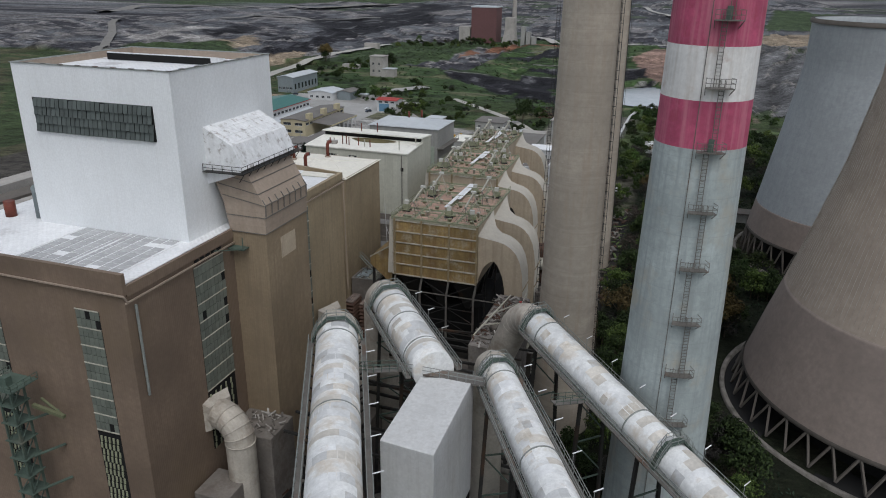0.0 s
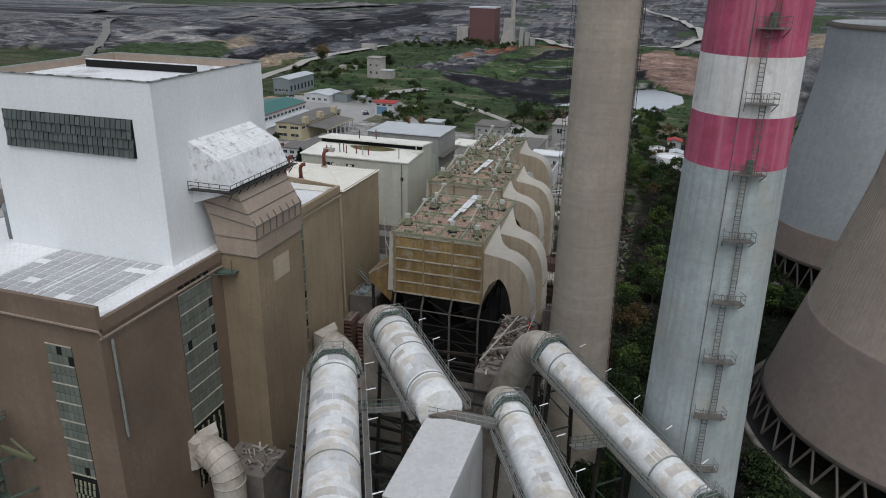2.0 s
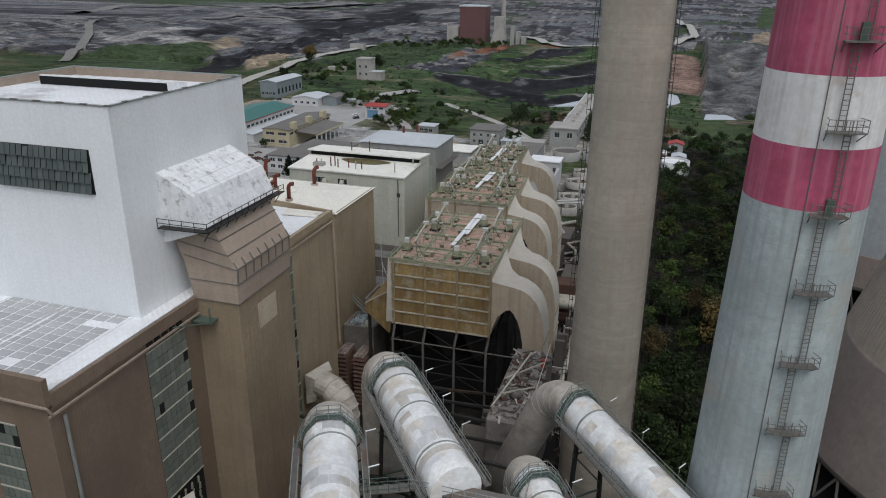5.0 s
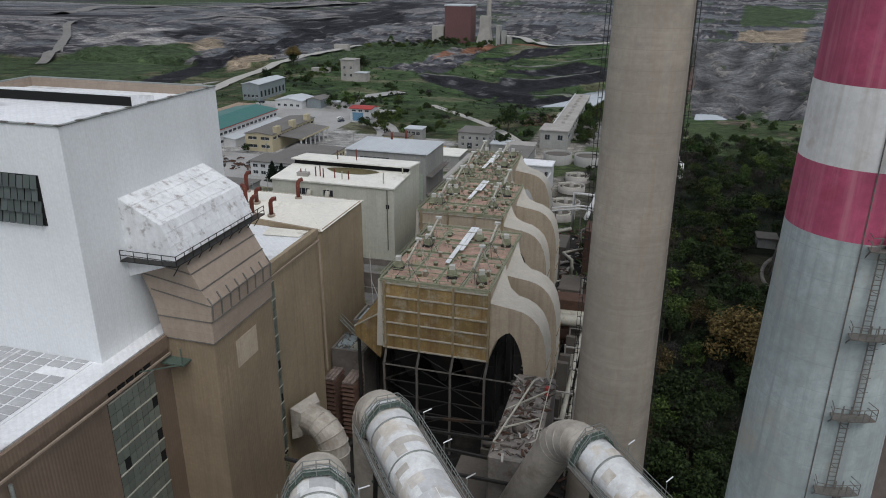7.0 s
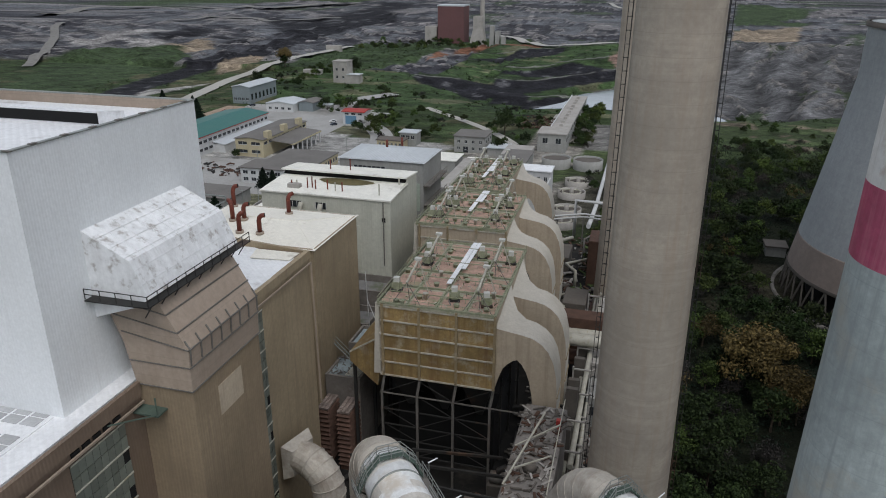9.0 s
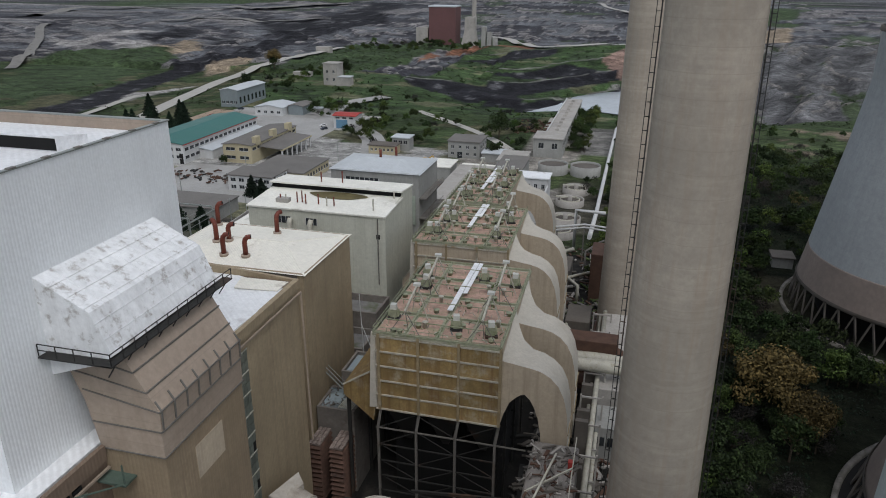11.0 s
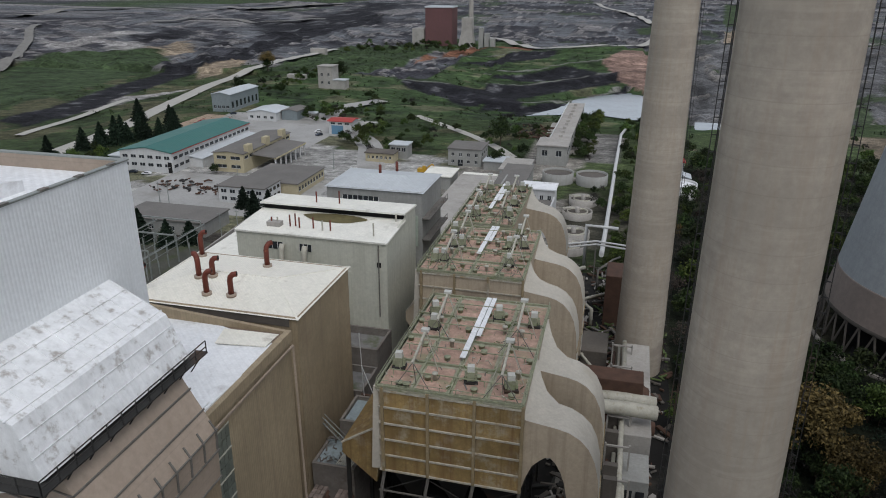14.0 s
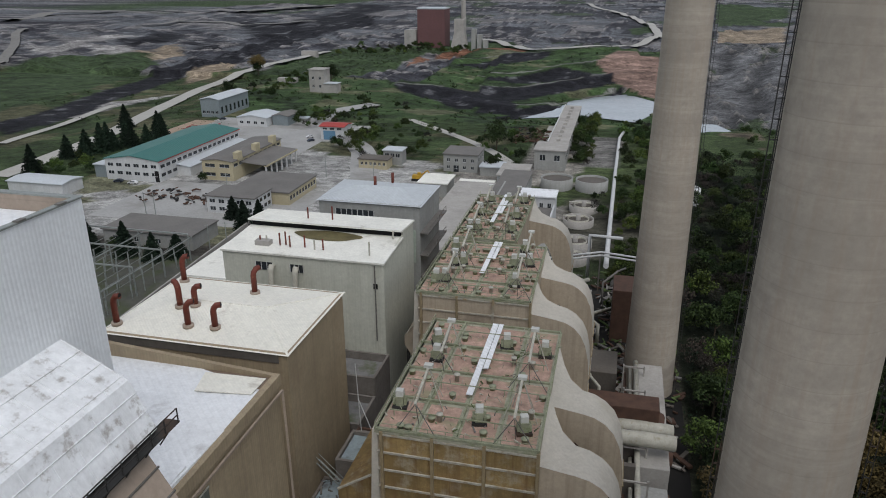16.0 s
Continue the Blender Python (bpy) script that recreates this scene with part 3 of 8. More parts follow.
def ground_zone(x, y):
    """Height and colour of the land at x, y."""
    sc = max(1.0, y / 500)
    wx = x + 9 * sc * fbm(x, y, 60 * sc, 3, 1.0)
    wy = y + 10 * sc * fbm(x, y, 70 * sc, 3, 5.0)
    n1, n2 = fbm(x, y, 45, 4, 2.0), fbm(x, y, 14, 3, 7.0)
    green = tinted((0.042, 0.062, 0.026), 1 + 0.45 * n2 + 0.35 * n1)
    olive = tinted((0.088, 0.088, 0.050), 1 + 0.3 * n2)
    dry = tinted((0.17, 0.15, 0.10), 1 + 0.25 * n2)
    coal = tinted((0.017, 0.017, 0.020), 1 + 0.5 * n2)
    z, c = 0.0, green if n1 < 0.3 else olive
    z += 0.5 * smooth(10, 60, max(x - 34, -x - 250, y - 440)) * (n1 * 2.0 + n2)
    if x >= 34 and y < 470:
        # Dark woodland soil, taken near-black so its colour holds the shade under crowns.
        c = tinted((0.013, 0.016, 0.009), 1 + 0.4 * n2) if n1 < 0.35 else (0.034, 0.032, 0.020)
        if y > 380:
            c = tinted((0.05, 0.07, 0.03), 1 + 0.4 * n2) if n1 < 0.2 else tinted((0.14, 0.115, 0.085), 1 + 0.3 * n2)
    elif y < 445 and -262 < x < 34:
        c = dry if n1 > 0.3 else (0.11 + 0.03 * n2, 0.105 + 0.03 * n2, 0.085)
        if -225 < x < -60 and y > 235:
            c = tinted((0.30, 0.295, 0.28), 1 + 0.2 * n2) if n1 < 0.3 else (0.13, 0.13, 0.085)
        if y < 245:
            c = tinted((0.06, 0.055, 0.048), 1 + 0.25 * n2)
        if x > -60 and y > 245:
            c = tinted((0.24, 0.225, 0.20), 1 + 0.25 * n2) if n1 < 0.1 else tinted((0.06, 0.08, 0.035), 1 + 0.4 * n2)
        if x > -3 and y < 335:
            c = tinted((0.075, 0.072, 0.055), 1 + 0.4 * n2) if n1 < 0.1 else tinted((0.04, 0.052, 0.024), 1 + 0.4 * n2)
        if x < -212 and y > 270 or y > 372 and -128 < x < -28 or -262 < x < -226 and y > 240:
            c = green if n1 < 0.25 else olive
        if 2 < x < 16 and 380 < y < 445:
            c = tinted((0.15, 0.145, 0.135), 1 + 0.3 * n2)
    elif y < 640 and x < -250:
        c = tinted(green, 0.9) if n1 < 0.15 else tinted(olive, 0.8)
        z -= 5 * smooth(255, 330, -x)
    # the flooded pit
    pit = smooth(470, 560, wy) * smooth(-190, -60, wx)
    pit_z = -13 * pit
    if wx > 95:
        pit_z *= 1 - 0.75 * smooth(95, 190, wx)
    z += pit_z * (1 - smooth(640, 860, wy))
    if 470 < wy < 900 and -260 < wx < 70:
        c = tinted((0.040, 0.066, 0.026), 1 + 0.4 * n2 + 0.3 * n1) if n1 < 0.32 else tinted((0.10, 0.105, 0.06), 1 + 0.3 * n2)
        if n1 < -0.25 and n2 < 0.2:
            c = tinted((0.026, 0.04, 0.019), 1 + 0.4 * n2)
    for line in STRIPS:
        dv = strip_at(wx, wy, line)
        if dv is not None:
            z += 3.5 * smooth(-7, 7, dv) * (1 - smooth(120, 200, dv))
            if 10 < dv < 15:
                c = tinted((0.15, 0.148, 0.135), 1 + 0.4 * n2)
    # the open-cast mine and its tips
    far = smooth(640, 760, y + 0.25 * x + 110) if x < -150 else smooth(850, 900, wy)
    if wx > 58:
        far = max(far, smooth(510, 560, y))
    if x < -372 and y > 640:
        far = 1.0
    if far > 0.5:
        u, v = x / (y + 60) * 9.0, math.log(y) * 16.0
        m = noise.fractal(Vector((u * 1.3, v * 0.36, 3.0)), 0.9, 2.1, 5)
        st = noise.fractal(Vector((u * 4.0, v * 1.0, 9.0)), 0.8, 2.2, 5)
        gr = noise.fractal(Vector((u * 1.5 + 4.0, v * 0.45, 15.0)), 0.9, 2.1, 4)
        line = (v * 0.26 + 1.5 * m + 0.4 * u) % 1.0
        z += 5.0 * m + 3.0 * smooth(0.6, 1.0, line) - 2
        # Blue-grey spoil tones also hold the distance haze in their colour.
        c = tinted((0.100, 0.104, 0.112), 1 + 0.5 * st + 0.35 * m)
        if m > 0.3:
            c = tinted((0.140, 0.134, 0.134), 1 + 0.35 * st)
        if m < -0.18:
            c = tinted((0.045, 0.045, 0.051), 1 + 0.5 * st)
        if gr > 0.4 and (x > -350 or y > 1500):
            c = tinted((0.052, 0.068, 0.044), 1 + 0.4 * st)
        if line > 0.9:
            c = tinted((0.20, 0.19, 0.185), 1 + 0.3 * st)
        elif line > 0.72:
            c = tinted((0.036, 0.036, 0.042), 1 + 0.4 * st)
        if 60 < x < 330 and y < 900:
            # gullied spoil slope beside the pond
            g = math.sin((x * 0.9 - y * 0.22) / 5.0 + 2.5 * n1)
            c = tinted((0.092, 0.092, 0.094), 1 + 0.35 * g + 0.35 * st)
            z += 1.2 * g + 20 * smooth(540, 760, y) * (1 - smooth(800, 980, y))
            if gr > 0.25:
                c = tinted((0.045, 0.06, 0.034), 1 + 0.25 * g)
            if line > 0.92:
                c = tinted((0.16, 0.15, 0.14), 1 + 0.2 * st)
    for polys, col in ((PALE_FAR, (0.25, 0.24, 0.23)), (TAN_FAR, (0.23, 0.185, 0.135)), (GREEN_FAR, (0.040, 0.060, 0.028)), (RUST_FAR, (0.18, 0.088, 0.055)), (PINK_FAR, (0.20, 0.135, 0.11))):
        if y > 380 and within(wx, wy, polys):
            c = tinted(col, 1 + 0.4 * n2 + 0.25 * n1)
    if y > 380 and (within(wx, wy, COAL_FAR) or within(wx, wy, COAL_PIT)):
        c = coal if n2 < 0.5 else (0.09, 0.09, 0.095)
    for line, zl in ((POND, -12.6), (POND_B, -7.0)):
        if min(abs(x - p[0]) for p in line) < 40 and inside(x, y, line):
            z = min(z, zl - 1.6)
            c = coal
        elif seg_dist(x, y, line + line[:1]) < 9:
            z = min(z, zl + 0.6)
    return z, c


def inside(x, y, poly):
    hit = False
    for (ax, ay), (bx, by) in zip(poly, poly[1:] + poly[:1]):
        if (ay > y) != (by > y) and x < (bx - ax) * (y - ay) / (by - ay) + ax:
            hit = not hit
    return hit


def axis_steps(parts):
    out = []
    for a, b, step in parts:
        k = a
        while k < b - 1e-6:
            out.append(k)
            k += step
    out.append(parts[-1][1])
    return out


xs = axis_steps([(-4000, -1000, 250), (-1000, -480, 14), (-480, 190, 3.2), (190, 460, 9), (460, 4000, 236)])
ys = axis_steps([(-1500, -100, 200), (-100, 230, 15), (230, 700, 3.2), (700, 1100, 5), (1100, 2600, 25), (2600, 4700, 300)])
verts, cols = [], []
for yy in ys:
    for xx in xs:
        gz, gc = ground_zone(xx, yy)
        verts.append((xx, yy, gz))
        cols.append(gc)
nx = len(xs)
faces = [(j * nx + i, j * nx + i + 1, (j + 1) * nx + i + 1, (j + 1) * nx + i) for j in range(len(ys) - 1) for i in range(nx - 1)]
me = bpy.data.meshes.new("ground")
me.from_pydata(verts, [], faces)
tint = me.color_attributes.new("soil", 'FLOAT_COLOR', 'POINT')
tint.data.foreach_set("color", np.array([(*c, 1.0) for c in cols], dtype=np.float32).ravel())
me.polygons.foreach_set("use_smooth", [True] * len(me.polygons))


def ground_material():
    m = bpy.data.materials.new("land")
    m.use_nodes = True
    N, L = m.node_tree.nodes, m.node_tree.links
    bs = N["Principled BSDF"]
    bs.inputs["Roughness"].default_value = 0.95
    bs.inputs["Specular IOR Level"].default_value = 0.15
    at = N.new("ShaderNodeVertexColor")
    at.layer_name = "soil"
    tc = N.new("ShaderNodeTexCoord")
    prev = at.outputs[0]
    for sc, lo, hi, sx in ((0.02, 0.8, 1.2, 0.35), (0.09, 0.65, 1.35, 0.4), (0.3, 0.55, 1.5, 0.6), (1.2, 0.65, 1.4, 1.0)):
        mp = N.new("ShaderNodeMapping")
        mp.inputs["Scale"].default_value = (sx, 1.0, 1.0)
        L.new(tc.outputs["Object"], mp.inputs["Vector"])
        n = N.new("ShaderNodeTexNoise")
        n.inputs["Scale"].default_value, n.inputs["Detail"].default_value, n.inputs["Roughness"].default_value = sc, 10.0, 0.7
        n.inputs["Distortion"].default_value = 0.6
        L.new(mp.outputs[0], n.inputs["Vector"])
        r = N.new("ShaderNodeMapRange")
        r.inputs["From Min"].default_value, r.inputs["From Max"].default_value = 0.36, 0.64
        r.inputs["To Min"].default_value, r.inputs["To Max"].default_value = lo, hi
        L.new(n.outputs["Fac"], r.inputs["Value"])
        x = N.new("ShaderNodeVectorMath")
        x.operation = 'SCALE'
        L.new(prev, x.inputs[0])
        L.new(r.outputs[0], x.inputs["Scale"])
        prev = x.outputs[0]
    L.new(prev, bs.inputs["Base Color"])
    bp = N.new("ShaderNodeBump")
    bp.inputs["Strength"].default_value, bp.inputs["Distance"].default_value = 0.7, 1.2
    L.new(n.outputs["Fac"], bp.inputs["Height"])
    L.new(bp.outputs[0], bs.inputs["Normal"])
    return m


me.materials.append(ground_material())
tagged(new("ground", me), "patchy ground of soot, grass, bare earth and coal round the plant", "ground", kind="structure")


def ribbon(name, line, width, material, label, lift=0.35, category="road"):
    bm = B()
    prev = None
    pts = []
    for (ax, ay), (bx, by) in zip(line, line[1:]):
        n = max(1, int(math.hypot(bx - ax, by - ay) / 12))
        pts += [(ax + (bx - ax) * k / n, ay + (by - ay) * k / n) for k in range(n)]
    pts.append(line[-1])
    for _ in range(6):
        pts = [pts[0]] + [((a[0] + 2 * b[0] + c[0]) / 4, (a[1] + 2 * b[1] + c[1]) / 4) for a, b, c in zip(pts, pts[1:], pts[2:])] + [pts[-1]]
    side = width / 2 + 4
    crest = [max(ground_zone(x + ox, y + oy)[0] for ox, oy in ((0, 0), (side, 0), (-side, 0), (0, side), (0, -side), (side * 0.6, side * 0.6), (-side * 0.6, side * 0.6))) for x, y in pts]
    for _ in range(3):
        crest = [max(c, (a + 2 * c + b) / 4) for a, c, b in zip(crest[:1] + crest, crest, crest[1:] + crest[-1:])]
    for i, (x, y) in enumerate(pts):
        a, b = pts[max(0, i - 1)], pts[min(len(pts) - 1, i + 1)]
        d = Vector((b[0] - a[0], b[1] - a[1], 0)).normalized()
        s = Vector((-d.y, d.x, 0)) * (width / 2) * (1 + 0.12 * fbm(x, y, 25, 2, 3.0))
        row = []
        for k in (-1, -0.5, 0, 0.5, 1):
            px, py = x + s.x * k, y + s.y * k
            row.append(bm.verts.new((px, py, crest[i] + lift * (1 - 0.3 * abs(k)))))
        if prev:
            for k in range(4):
                bm.faces.new((prev[k], prev[k + 1], row[k + 1], row[k]))
        prev = row
    return solid(name, bm, material, label, category, kind="structure")


ribbon("road", ROAD_A, 11, M["road"], "pale unpaved road running past the yard towards the mine")
ribbon("road", ROAD_B, 6, M["road"], "narrow pale dirt track across the green slope")
ribbon("road", ROAD_C, 12, M["road"], "pale haul road curving up the mine benches", 1.2)
ribbon("road", [(-1110, 1203), (-1179, 1431), (-1068, 1568), (-810, 1617), (-755, 1846), (-760, 1975)], 34, M["spoil"], "broad pale haul road along the far rim", 2.5)
ribbon("road", [(-786, 1166), (-730, 1249), (-596, 1205), (-509, 1265)], 18, M["spoil"], "pale haul road on a mine bench", 2.0)
ribbon("road", [(-560, 600), (-596, 662), (-640, 712), (-702, 795), (-861, 972), (-934, 1070)], 11, M["spoil"], "dirt road winding up to the mine", 0.8)
ribbon("road", [(-60, 240), (-75, 300), (-98, 345), (-110, 395), (-150, 425), (-175, 470), (-150, 520)], 13, M["yard"], "pale dusty concrete yard road")
ribbon("road", [(-110, 470), (-70, 430), (-40, 395), (-30, 372)], 5, M["road"], "narrow dirt track sloping through the grass")

for nm, line, zl, lb in (("water", POND, -12.6, "pale grey pond at the bottom of the pit"), ("water", POND_B, -7.0, "small pale grey pond under the spoil slope")):
    bm = B()
    cx, cy = sum(p[0] for p in line) / len(line), sum(p[1] for p in line) / len(line)
    bm.faces.new([bm.verts.new((cx + (p[0] - cx) * 1.08, cy + (p[1] - cy) * 1.08, zl)) for p in line])
    # The sky's reflection is put into the water's pale base colour.
    w = solid(nm, bm, M.setdefault("water", mat("still_sky_grey_water", (0.32, 0.35, 0.375), 0.15, 0.08, 0.03, 0.5, 0.02, spec=0.6)), lb, "water", kind="structure")

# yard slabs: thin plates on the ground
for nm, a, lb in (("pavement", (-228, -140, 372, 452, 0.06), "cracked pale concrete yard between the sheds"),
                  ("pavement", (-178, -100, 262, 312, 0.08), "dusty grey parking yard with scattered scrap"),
                  # This slab's near-black tone also paints the shade beneath ducts and casings.
                  ("pavement", (-25, 34, 30, 240, 0.05), "sooty floor blackened further for the shade under the ducts")):
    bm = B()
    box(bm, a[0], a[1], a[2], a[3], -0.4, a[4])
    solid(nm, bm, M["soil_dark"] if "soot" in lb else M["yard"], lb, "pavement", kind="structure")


# ---- main building ----
def railing(parent, a, b, height=1.1, step=1.6, material=None, name="railing", rails=(1.0, 0.5)):
    """Posts, handrail and mid-rail from a to b under a thing; each post is a piece on shared mesh."""
    material = material or M["rail"]
    a, b = Vector(a), Vector(b)
    n = max(1, round((b - a).length / step))
    bm = B()
    for k in rails:
        up = Vector((0, 0, height * k))
        bar(bm, a + up, b + up, 0.07)
    rail = part("handrail", bm, material, parent)
    key = ("post", height, material.name)
    if key not in POSTS:
        q = B()
        box(q, -0.035, 0.035, -0.035, 0.035, 0, height)
        POSTS[key] = mesh_of("post", q, material)
    for k in range(n + 1):
        share("post", POSTS[key], parent, a + (b - a) * k / n)
    return rail


POSTS = {}

boiler = thing("boiler_house", (-33, 70, 0), "brown clad boiler house with a tall white upper block", "building")
bm = B()
box(bm, -60, -17.6, 37.4, 101.5, 0, 46.2)
part("lower_wall", bm, M["brown_clad"], boiler, "brown corrugated cladding, rain-streaked")
bm = B()
box(bm, -40, -17.585, 75.2, 101.52, 0, 45.1)
part("rear_wall", bm, M["tan_clad"], boiler, "tan clad rear bay")
bm = B()
box(bm, -60, -18.2, 38.0, 85.0, 46.2, 47.0)
part("lower_roof", bm, M["white_roof"], boiler, "white sheet roof with worn grey patches")
bm = B()
box(bm, -60, -17.3, 37.1, 37.75, 46.0, 49.0)
box(bm, -17.75, -17.3, 37.75, 61.8, 45.6, 47.15)
part("parapet", bm, M["brown_clad"], boiler)
bm = B()
slab(bm, [(-60, 80.9, 47.4), (-18.0, 80.9, 46.9), (-18.0, 101.2, 46.1), (-60, 101.2, 46.6)], 0.5)
part("rear_roof", bm, M["white_roof"], boiler, "white corrugated roof with a yellowed corner patch")
bm = B()
slab(bm, [(-24.5, 96.5, 46.62), (-18.6, 97.5, 46.42), (-18.6, 100.8, 46.3), (-25.5, 100.3, 46.45)], 0.1)
part("roof_patch", bm, M["tan_roof"], boiler, "yellowed roof sheets")
bm = B()
loft(bm, [[(-60, 101.2, 44), (-18, 101.2, 44), (-18, 101.2, 46.5), (-60, 101.2, 49.5)], [(-60, 101.7, 44), (-18, 101.7, 44), (-18, 101.7, 46.5), (-60, 101.7, 49.5)]])
box(bm, -18.1, -17.35, 76.5, 101.7, 45.2, 46.5)
part("rear_parapet", bm, M["tan_clad"], boiler)
bm = B()
bar(bm, (-17.2, 37.1, 44.9), (-17.2, 61.8, 44.9), 0.22)
bar(bm, (-60, 36.95, 46.4), (-17.2, 36.95, 46.0), 0.22)
bar(bm, (-17.2, 36.95, 46.0), (-17.2, 37.5, 44.9), 0.22)
part("roof_pipe", bm, M["flue_clad"], boiler, "brown pipe clipped round the wall top")
bm = B()
bar(bm, (-17.2, 76.5, 44.6), (-17.2, 101.5, 44.6), 0.22)
bar(bm, (-17.2, 101.5, 44.6), (-17.0, 101.6, 20), 0.25)
part("roof_pipe", bm, M["flue_clad"], boiler, "brown pipe clipped round the wall top")
bm = B()
tube(bm, [(-17.3, 39.0, 44), (-17.3, 39.0, 30)], 0.2, 8)
part("downpipe", bm, M["rail"], boiler, "grey downpipe on the corner")
bm = B()
box(bm, -48.8, -20.1, 54.6, 80.9, 46.6, 71.1)
block = part("upper_block", bm, M["white_clad"], boiler, "white corrugated upper block")
bm = B()
for a in ((-48.8, -20.1, 54.6, 54.9), (-48.8, -20.1, 80.5, 80.9), (-48.8, -48.4, 54.9, 80.5), (-20.4, -20.1, 54.9, 80.5)):
    box(bm, *a, 71.1, 72.38)
part("upper_parapet", bm, M["white_clad"], boiler, "white sheet parapet")
bm = B()
for a in ((-48.92, -19.98, 54.48, 54.96), (-48.92, -19.98, 80.44, 81.02), (-48.92, -48.34, 54.96, 80.44), (-20.46, -19.98, 54.96, 80.44)):
    box(bm, *a, 72.38, 72.5)
part("parapet_cap", bm, M["rail"], boiler, "thin grey parapet flashing")
bm = B()
for a in ((-48.3, -20.5, 80.4, 80.48), (-48.38, -48.3, 55, 80.4), (-20.48, -20.42, 55, 80.4), (-48.3, -20.5, 54.92, 54.98)):
    box(bm, *a, 71.1, 72.37)
part("parapet_lining", bm, M["flue_clad"], boiler, "brown inner face of the parapet")
bm = B()
slab(bm, [(-48.28, 55.0, 71.3), (-20.5, 55.0, 71.3), (-20.5, 80.38, 71.25), (-48.28, 80.38, 71.25)], 0.15)
part("upper_roof", bm, M["white_roof"], boiler, "white roof with grey worn sheets")
bm = B()
loft(bm, [[(-45, 70.5, 71.2), (-45, 74.5, 71.2), (-45, 74.5, 72.1), (-45, 70.5, 72.7)], [(-24.5, 70.5, 71.2), (-24.5, 74.5, 71.2), (-24.5, 74.5, 72.1), (-24.5, 70.5, 72.7)]])
part("roof_ridge_vent", bm, M["white_roof"], boiler)
# Black panel: the gap's shade is drawn as colour on the solid vent.
bm = B()
box(bm, -45, -24.5, 70.42, 70.49, 71.4, 72.5)
part("vent_gap", bm, M["dark"], boiler, "black gap under the ridge vent")
for k in range(9):
    bm = B()
    box(bm, -46 + k * 3.2, -45.1 + k * 3.2, 54.4, 54.65, 72.5, 72.6)
    part("roof_bracket", bm, M["steel"], boiler)
for k in range(7):
    bm = B()
    box(bm, -20.3, -19.9, 57 + k * 3.6, 57.7 + k * 3.6, 72.5, 72.6)
    part("roof_bracket", bm, M["steel"], boiler)
# louvred band
bm = B()
box(bm, -45.7, -23.6, 54.5, 54.7, 62.2, 67.4)
lou = part("louver_band", bm, M["dark"], boiler, "dark louvred window band")
q = B()
loft(q, [[(-0.36, -0.02, 0), (0.36, -0.02, 0), (0.36, 0.05, 0), (-0.36, 0.05, 0)], [(-0.36, 0.28, 1.28), (0.36, 0.28, 1.28), (0.36, 0.33, 1.28), (-0.36, 0.33, 1.28)]])
slat_me = mesh_of("louver_slat", q, M["louver"])
for r in range(4):
    for k in range(26):
        share("louver_slat", slat_me, lou, (-45.2 + k * 0.84 + 0.1 * (r % 2), 54.2, 62.25 + r * 1.28), (random.uniform(-0.05, 0.06), 0, random.uniform(-0.04, 0.04)))
# skylight panes on the lower roof
q = B()
box(q, -0.85, 0.85, -0.62, 0.62, 0, 0.05)
sky_me = mesh_of("skylight_pane", q, M["skylight"])
for k in range(9):
    for r in range(11):
        if random.random() < 0.97:
            share("skylight_pane", sky_me, boiler, (-38.6 + k * 2.0, 40.2 + r * 1.42 + max(0, k - 5) * 0.1, 47.01))
for k in range(3):
    bm = B()
    bar(bm, (-39.9 + k * 9.3, 39.3, 47.06), (-39.9 + k * 9.3, 54.4, 47.06), 0.35, 0.12)
    part("roof_batten", bm, M["white_roof"], boiler)


